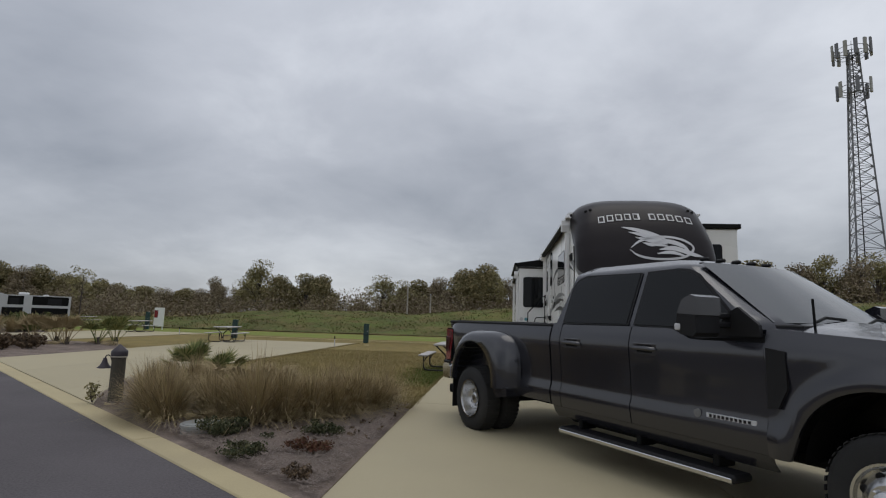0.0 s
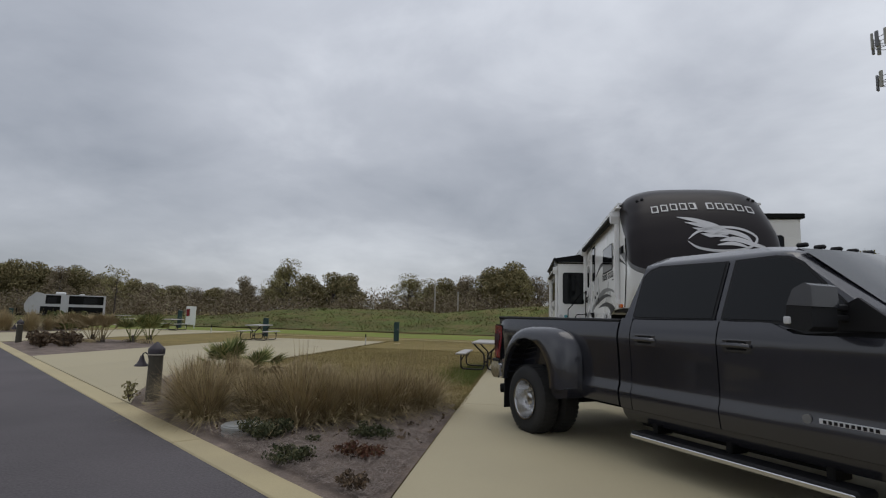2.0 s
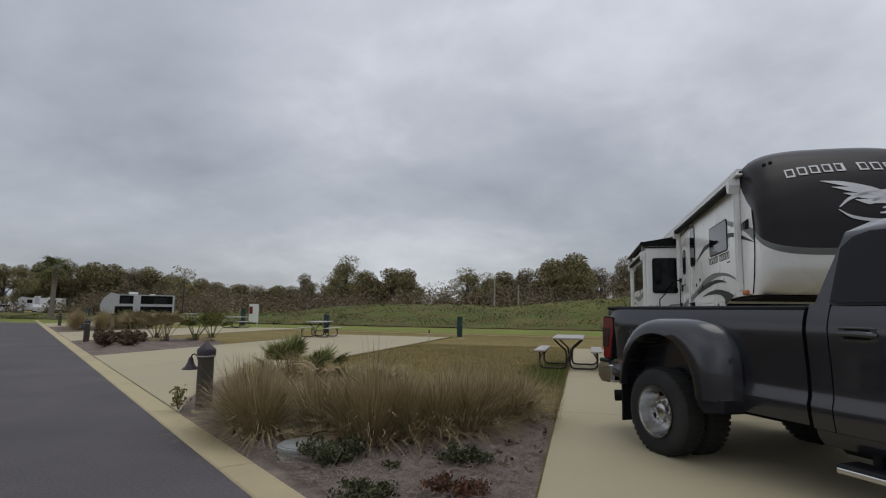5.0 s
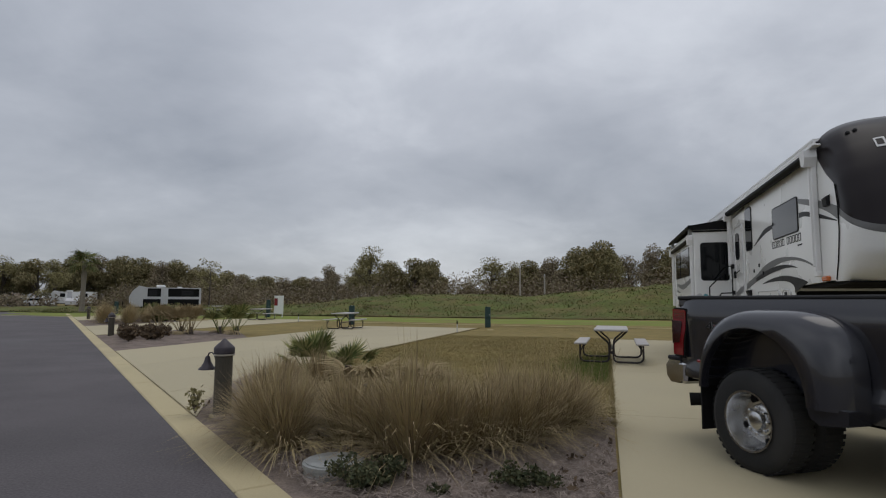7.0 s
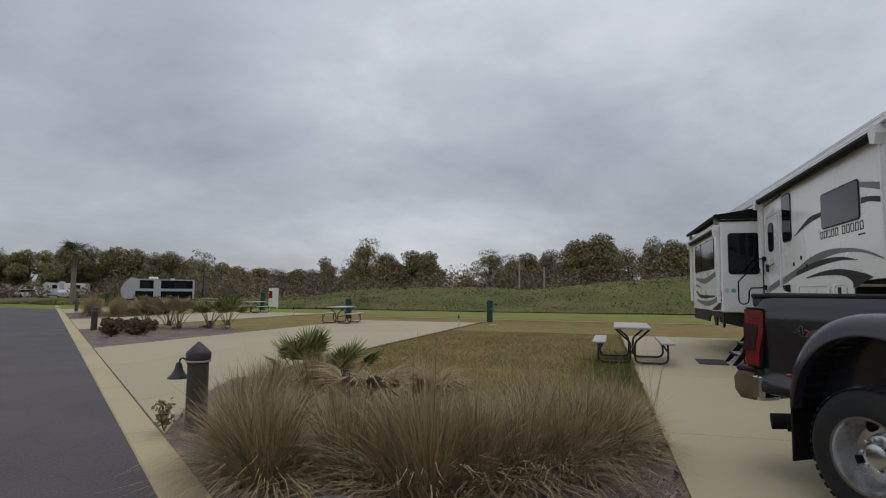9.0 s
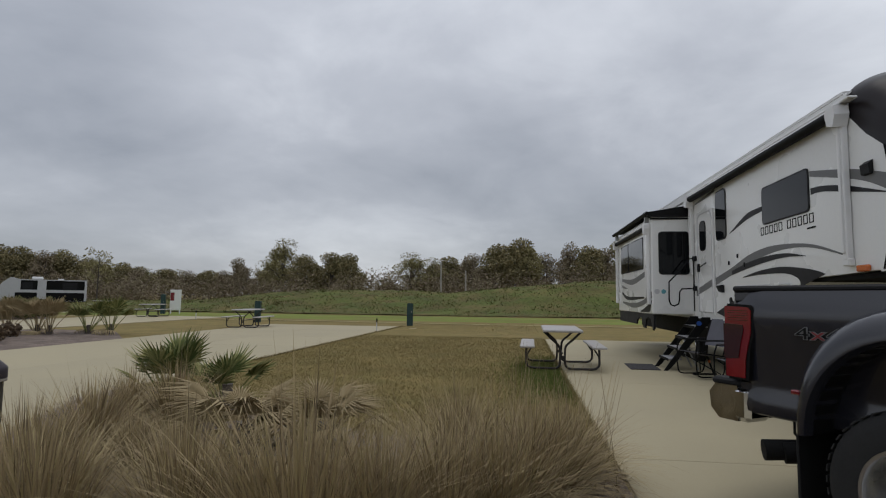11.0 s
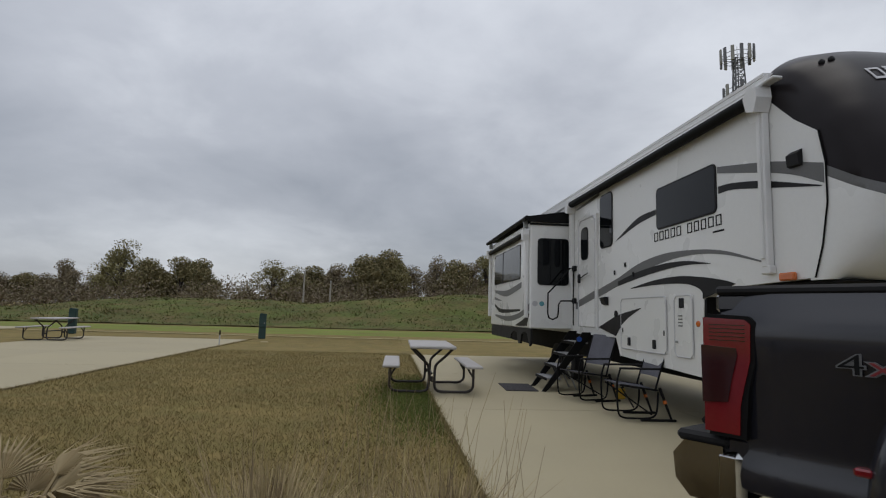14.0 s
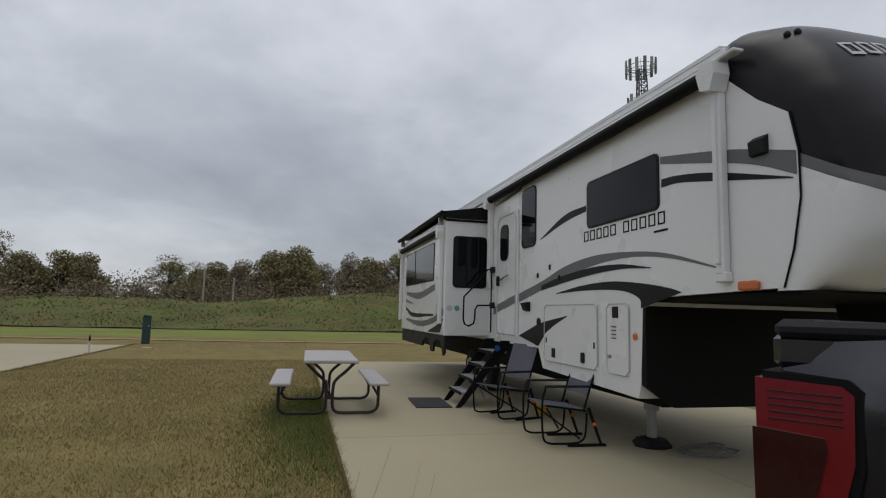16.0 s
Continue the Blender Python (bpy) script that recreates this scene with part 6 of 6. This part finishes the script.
for x, y in ((-26.3, 31.0), (-26.0, 30.0), (-27.2, 32.0)):
    shrub((x, y, 0.0), 1.0, 0.9, M_PALM, "rounded green shrub beside the far pad", 900, 0.11)

# ---- bollard lamps ----
M_POST = mat("post_wood", (0.058, 0.050, 0.036), 0.85, vary=0.35, scale=5, fine=60, bump=0.6, stretch=(1, 1, 0.25))
M_LAMP = mat("bronze_lamp", (0.028, 0.020, 0.026), 0.5, vary=0.2, bump=0.1)
M_ROPE = mat("rope", (0.42, 0.38, 0.32), 0.9, vary=0.2, fine=100, bump=0.4)


def bollard(at, rz, label):
    t = thing("bollard_lamp", label, "lamp post", at=at, rz=rz, group="bollard lamps")
    part("post", Geo().lathe([(0.100, 0.0), (0.098, 0.3), (0.095, 0.66), (0.092, 0.69)], 20), M_POST, t, "round weathered wooden post", smooth=40)
    part("collar", Geo().lathe([(0.135, 0.0), (0.135, 0.025), (0.12, 0.03)], 20, (0, 0, 0.0)), M_CURB, t)
    cap_ = part("cap", Geo().lathe([(0.110, 0.70), (0.114, 0.705), (0.114, 0.765), (0.106, 0.78), (0.012, 0.87), (0.004, 0.872)], 20), M_LAMP, t, "dark conical cap", smooth=30)
    rope = [(0.105 * math.cos(a), 0.105 * math.sin(a), 0.69 + 0.004 * math.sin(a * 30)) for a in np.linspace(0, 2 * math.pi, 61)[:-1]]
    part("rope_band", Geo().tube(rope, 0.011, 6, closed=True), M_ROPE, t, "pale rope band", smooth=60)
    part("lamp_arm", Geo().tube([(0.10, 0, 0.60), (0.13, 0, 0.68), (0.17, 0, 0.71), (0.205, 0, 0.70), (0.222, 0, 0.66)], 0.009, 8), M_LAMP, t, smooth=60)
    part("bell_shade", Geo().lathe([(0.022, 0.665), (0.03, 0.64), (0.04, 0.60), (0.065, 0.555), (0.098, 0.525), (0.10, 0.515), (0.09, 0.518), (0.05, 0.56)], 18, (0.222, 0, 0)), M_LAMP, t, "dark bell-shaped shade", smooth=40)
    return t


bollard((-5.04, 8.42, 0.02), 180, "wooden bollard with a bell lamp and rope band")
bollard((-17.75, 18.95, 0.0), 180, "wooden bollard lamp beside the far pad")
bollard((-33.5, 32.1, 0.0), 180, "wooden bollard lamp far down the kerb")

# ---- service fittings ----
tub = thing("meter_lid", "round galvanised utility cover standing in mulch", "utility cover", at=(-2.84, 6.85, 0.0))
part("ring", Geo().lathe([(0.225, 0.0), (0.225, 0.045), (0.232, 0.05), (0.225, 0.055), (0.225, 0.09), (0.235, 0.095), (0.235, 0.12), (0.21, 0.125)], 32), M_STEEL, tub, "ribbed galvanised ring", smooth=30)
part("lid", Geo().lathe([(0.212, 0.120), (0.212, 0.132), (0.19, 0.138), (0.06, 0.144), (0.01, 0.145)], 32), M_STEEL, tub, "shallow domed lid", smooth=30)
part("lid_knob", Geo().box(0.08, 0.16, -0.02, 0.02, 0.138, 0.158, 0.006), M_STEEL, tub)
M_GREENBOX = mat("green_cabinet", (0.010, 0.040, 0.038), 0.5, vary=0.15, scale=3, bump=0.05)


def pedestal(at, rz, h, label):
    t = thing("power_pedestal", label, "power pedestal", at=at, rz=rz, group="power pedestals")
    part("cabinet", Geo().box(-0.14, 0.14, -0.11, 0.11, 0.0, h * 0.95, 0.012), M_GREENBOX, t, "dark green steel cabinet")
    part("hood", Geo().prism([(-0.14, h * 0.95), (0.15, h * 0.95), (0.15, h), (-0.10, h * 1.03)], "y", -0.125, 0.125), M_GREENBOX, t)
    part("door", Geo().box(-0.11, 0.11, -0.122, -0.11, h * 0.45, h * 0.9, 0.005), M_GREENBOX, t)
    part("latch", Geo().box(0.06, 0.09, -0.135, -0.12, h * 0.6, h * 0.66, 0.004), M_STEEL, t)


pedestal((-6.6, 30.95, 0.0), 10, 1.02, "dark green power pedestal on the lawn")
pedestal((-14.4, 31.6, 0.0), 10, 1.02, "dark green power pedestal behind a picnic table")
pedestal((-25.6, 40.6, 0.0), 10, 1.3, "dark green power pedestal by the far pad")
pedestal((-43.0, 43.4, 0.0), 10, 1.1, "dark green power pedestal far off")
sb = thing("notice_board", "white notice board with a red panel", "sign", at=(-24.9, 40.9, 0.0), rz=20)
part("board", Geo().box(-0.35, 0.35, -0.04, 0.04, 0.25, 1.65, 0.01), M_WHITE_TRIM, sb, "white upright panel")
part("panel", Geo().box(-0.33, -0.08, -0.05, -0.04, 0.9, 1.45), M_RED, sb, "red panel")
for xx in (-0.28, 0.28):
    part("leg", Geo().box(xx - 0.03, xx + 0.03, -0.03, 0.03, 0.0, 0.3), M_WHITE_TRIM, sb)
for x, y in ((-6.94, 26.15), (-18.9, 33.6)):
    t = thing("marker_stake", "slim grey stake with a dark head at the pad edge", "stake", at=(x, y, 0.0), group="marker stakes")
    part("shaft", Geo().tube([(0, 0, 0), (0, 0, 0.34)], 0.022, 8), M_SILVER, t, smooth=60)
    part("head", Geo().lathe([(0.026, 0.34), (0.028, 0.45), (0.015, 0.50), (0.005, 0.50)], 8), M_BLACK, t)
g = Geo().lathe([(0.16, 0.0), (0.15, 0.014), (0.02, 0.016)], 18, (-6.0, 28.6, 0.0))
single("valve_cover", g, M_CURB, "round pale valve cover in the lawn", "valve cover", smooth=30)

# ---- picnic tables ----
def picnic_table(label):
    t = thing("picnic_table", label, "picnic table", group="picnic tables")
    part("tabletop", Geo().box(-0.35, 0.35, -0.915, 0.915, 0.69, 0.735, 0.012), M_TABLE, t, "pale grey tabletop")
    for s in (-1, 1):
        part("bench", Geo().box(min(s * 0.50, s * 0.76), max(s * 0.50, s * 0.76), -0.915, 0.915, 0.405, 0.445, 0.012), M_TABLE, t, "pale grey bench board")
    for e in (-1, 1):
        y = e * 0.62
        fr = None
        for s in (-1, 1):
            pts = spline([(s * 0.33, y, 0.69), (s * 0.20, y, 0.56), (s * 0.07, y, 0.44), (s * 0.045, y, 0.33), (s * 0.045, y, 0.14), (s * 0.07, y, 0.06), (s * 0.15, y, 0.028), (s * 0.38, y, 0.028), (s * 0.56, y, 0.032), (s * 0.64, y, 0.09), (s * 0.65, y, 0.20), (s * 0.65, y, 0.405)], 4)
            part("leg_frame", Geo().tube(pts, 0.021, 8), M_TUBE, t, "dark bent steel tube", smooth=60)
            part("bench_brace", Geo().tube([(s * 0.65, y, 0.24), (s * 0.55, y, 0.405)], 0.016, 6), M_TUBE, t)
        part("clamp", Geo().box(-0.05, 0.05, y - 0.018, y + 0.018, 0.20, 0.26, 0.004), M_TUBE, t)
    part("stretcher", Geo().tube([(0, -0.62, 0.30), (0, 0.62, 0.30)], 0.016, 6), M_TUBE, t)
    return t


pt = picnic_table("picnic table with grey boards and dark tube legs")
pt.matrix_basis = pose(-0.74, 16.22, 0.019, 0, 0, -1)
for x, y, a in ((-12.6, 27.1, 5), (-22.9, 35.7, 8), (-36.4, 48.4, 10)):
    c = copy_thing(pt, pose(x, y, 0.012, 0, 0, a))
    tagged(c, "picnic table on an empty concrete pad")

# ---- camp chairs, mat and loose things ----
M_MESH = mat("grey_mesh_fabric", (0.115, 0.115, 0.135), 0.8, vary=0.2, scale=8, fine=250, bump=0.5)


def camp_chair(at, rz, label):
    """A folding rocking chair; its front looks along +x."""
    t = thing("camp_chair", label, "chair", at=at, rz=rz, group="camp chairs")
    for s in (-1, 1):
        y = s * 0.28
        loop = spline([(0.27, y, 0.62), (0.31, y, 0.45), (0.30, y, 0.12), (0.24, y, 0.045), (0.10, y, 0.035), (-0.02, y, 0.035), (-0.12, y, 0.05), (-0.18, y, 0.12), (-0.20, y, 0.35)], 4)
        part("side_frame", Geo().tube(loop, 0.012, 7), M_BLACK, t, "black bent side tube", smooth=60)
        part("arm_rest", Geo().box(-0.24, 0.28, y - 0.025, y + 0.025, 0.615, 0.64, 0.01), M_PLASTIC, t, "black arm rest")
        part("back_tube", Geo().tube([(-0.16, y, 0.36), (-0.24, y, 0.62), (-0.36, y, 0.95)], 0.012, 7), M_BLACK, t, smooth=60)
        part("seat_tube", Geo().tube([(0.27, y, 0.43), (-0.20, y, 0.37)], 0.012, 7), M_BLACK, t, smooth=60)
        part("rocker", Geo().box(-0.42, 0.02, y - 0.02, y + 0.02, 0.0, 0.028, 0.008), M_BLACK, t, "black rocker foot")
        part("spring_strut", Geo().tube([(-0.22, y, 0.40), (-0.36, y, 0.03)], [0.020, 0.014], 8), M_BLACK, t, "shock strut with an orange collar")
        part("strut_collar", Geo().tube([(-0.276, y, 0.25), (-0.29, y, 0.215)], 0.024, 8), M_AMBER, t)
    part("cross_tube", Geo().tube([(0.26, -0.28, 0.40), (-0.12, 0.28, 0.08)], 0.010, 6), M_BLACK, t)
    part("cross_tube", Geo().tube([(0.26, 0.28, 0.40), (-0.12, -0.28, 0.08)], 0.010, 6), M_BLACK, t)
    rows_ = [[(0.28 - 0.48 * i / 6, -0.27 + 0.54 * k / 6, 0.435 - 0.06 * i / 6 - 0.035 * math.sin(math.pi * k / 6) * math.sin(math.pi * i / 6)) for k in range(7)] for i in range(7)]
    part("seat", Geo().slab(rows_, (0, 0, -0.008)), M_MESH, t, "grey mesh seat", smooth=60)
    rows_ = [[(-0.205 - 0.155 * i / 6 - 0.03 * math.sin(math.pi * k / 6), -0.28 + 0.56 * k / 6, 0.52 + 0.45 * i / 6) for k in range(7)] for i in range(7)]
    part("backrest", Geo().slab(rows_, (-0.008, 0, 0)), M_MESH, t, "grey mesh backrest", smooth=60)


camp_chair((1.56, 15.2, 0.018), 196, "grey mesh folding rocking chair on the pad")
camp_chair((1.66, 13.75, 0.018), 178, "grey mesh folding rocking chair beside the trailer")
M_MAT = mat("door_mat", (0.045, 0.042, 0.045), 0.95, vary=0.3, fine=160, bump=0.8)
g = Geo().box(-0.27, 0.27, -0.46, 0.46, 0.0, 0.016, 0.006)
dm = single("door_mat", g, M_MAT, "dark ribbed door mat on the concrete", "mat")
dm.matrix_basis = pose(0.81, 16.45, 0.019, 0, 0, -3)
can = thing("fuel_can", "small yellow can under the trailer steps", "can", at=(2.15, 15.3, 0.018))
M_YELLOW = mat("yellow_plastic", (0.55, 0.33, 0.02), 0.5, vary=0.1, bump=0.0)
part("body", Geo().box(-0.07, 0.07, -0.05, 0.05, 0.0, 0.16, 0.02), M_YELLOW, can)
part("spout", Geo().tube([(0.03, 0, 0.15), (0.05, 0, 0.20)], 0.018, 8), M_BLACK, can)
pts = []
for k in range(90):
    a = k * 0.22
    pts.append((3.0 + (0.30 + 0.08 * math.sin(k * 0.31)) * math.cos(a), 12.95 + 0.22 * math.sin(a * 1.03) + 0.002 * k, 0.035 + 0.012 * (k % 7) / 7))
single("hose", Geo().tube(pts, 0.008, 6), M_GREY_STRIPE, "grey cable lying in loose coils on the concrete", "cable", smooth=60)

# ---- fine ground cover ----
random.seed(8)
M_BLADE = leaf_mat("lawn_blade", (0.27, 0.208, 0.09), (0.198, 0.166, 0.068))
M_LUSH = leaf_mat("lush_blade", (0.095, 0.135, 0.028), (0.15, 0.165, 0.045))
M_STRAW = leaf_mat("pine_straw", (0.34, 0.28, 0.24), (0.12, 0.095, 0.08))


def blades(name, label, n, place, h, material):
    g = Geo()
    vs, fs = g.v, g.f
    for _ in range(n):
        x, y, z = place()
        a = random.uniform(0, 6.283)
        w = random.uniform(0.003, 0.006)
        c, s = math.cos(a), math.sin(a)
        k = h * random.uniform(0.5, 1.3)
        lx, ly = random.gauss(0, 0.6) * k, random.gauss(0, 0.6) * k
        o = len(vs)
        vs += [(x - c * w, y - s * w, z), (x + c * w, y + s * w, z), (x + lx, y + ly, z + k)]
        fs.append((o, o + 1, o + 2))
    return single(name, g, material, label, "grass", kind="stuff")


def lawn_spot():
    while True:
        y = 9.3 + 15 * random.random() ** 1.7
        x = random.uniform(-6.8, -0.80)
        if y > interp(x, ((-6.83, 12.3), (-5.0, 11.7), (-4.4, 10.9), (-3.4, 10.3), (-2.0, 9.9), (-0.77, 9.4))) - 0.25:
            return x, y, -0.015


blades("lawn_blades", "short dormant lawn blades, tan and olive", 110000, lawn_spot, 0.035, M_BLADE)


def lush_spot():
    while True:
        y = random.gauss(15.2, 1.4)
        x = -0.78 - abs(random.gauss(0, 0.45))
        if 12.2 < y < 18.4 and x > -2.2:
            return x, y, -0.015


blades("lush_blades", "lush green grass along the pad by the table", 11000, lush_spot, 0.055, M_LUSH)


def edge_spot():
    e_ = random.choice((0, 0, 1, 2))
    if e_ == 0:
        return -0.77 + random.gauss(0, 0.012), random.uniform(9.3, 23.5), -0.01
    if e_ == 1:
        return -6.84 + random.gauss(0, 0.02), random.uniform(12.3, 30.5), -0.01
    return random.uniform(-6.8, -0.8), 30.7 + random.gauss(0, 3), -0.01


blades("edge_blades", "grass tufts creeping over the pad edges", 16000, edge_spot, 0.05, M_BLADE)


def berm_spot():
    x, y = random.uniform(-60, 40), 44.6 + 18 * random.random()
    return x, y, berm_height(x, y) + 0.02


g = Geo()
for _ in range(26000):
    x, y, z = berm_spot()
    k = random.uniform(0.05, 0.17) * (1 + 1.2 * max(noise.noise((x * 0.3, y * 0.3, 9.0)), -0.3))
    a = random.uniform(0, 6.283)
    w = random.uniform(0.03, 0.08)
    g.add([(x - math.cos(a) * w, y - math.sin(a) * w, z), (x + math.cos(a) * w, y + math.sin(a) * w, z), (x + random.gauss(0, 0.12), y + random.gauss(0, 0.1), z + k)], [(0, 1, 2)])
single("berm_tufts", g, leaf_mat("berm_tuft", (0.11, 0.13, 0.038), (0.16, 0.14, 0.06)), "rough grass tufts on the berm", "grass", kind="stuff")


def straw_spot():
    while True:
        x = random.uniform(-6.7, -0.8)
        y = random.uniform(4.6, 12)
        if y > edge_y(x) + 0.50 and (x > -5.35 or y > 8.2 - 2.15 * (x + 5.35)) and y < interp(x, ((-6.83, 12.3), (-5.0, 11.7), (-4.4, 10.9), (-3.4, 10.3), (-2.0, 9.9), (-0.77, 9.4))):
            return x, y


g = Geo()
for _ in range(60000):
    x, y = straw_spot()
    a, ln, w = random.uniform(0, 6.283), random.uniform(0.03, 0.09), random.uniform(0.0014, 0.0034)
    c, s = math.cos(a) * ln, math.sin(a) * ln
    z = 0.055 + random.uniform(-0.02, 0.035)
    t_ = random.uniform(-0.015, 0.02)
    o = len(g.v)
    g.v += [(x - s / ln * w, y + c / ln * w, z), (x + s / ln * w, y - c / ln * w, z), (x + c + s / ln * w, y + s - c / ln * w, z + t_), (x + c - s / ln * w, y + s + c / ln * w, z + t_)]
    g.f.append((o, o + 1, o + 2, o + 3))
single("pine_straw", g, M_STRAW, "loose grey-brown pine straw over the bed", "mulch", kind="stuff")
g = Geo()
for _ in range(300):
    x, y = straw_spot()
    if y > 9.0 or y < 6.6:
        continue
    leaves(g, (x, y, 0.08), (0.05, 0.05, 0.03), 3, 0.03, 0.1)
single("leaf_litter", g, M_DEADSHRUB, "brown leaf litter on the mulch", "leaf litter", kind="stuff")
# tall seed stems that stray over the lawn edge
g = Geo()
for _ in range(90):
    x, y = random.gauss(-1.45, 0.35), random.gauss(9.6, 0.35)
    x = min(x, -0.85)
    h = random.uniform(0.5, 0.95)
    lx, ly = random.gauss(0.05, 0.12), random.gauss(0, 0.12)
    g.tube([(x, y, 0.0), (x + lx * 0.4, y + ly * 0.4, h * 0.5), (x + lx, y + ly, h)], [0.0022, 0.0018, 0.0008], 3)
single("seed_stems", g, M_REED, "thin dry seed stems at the edge of the lawn", "grass", kind="stuff")
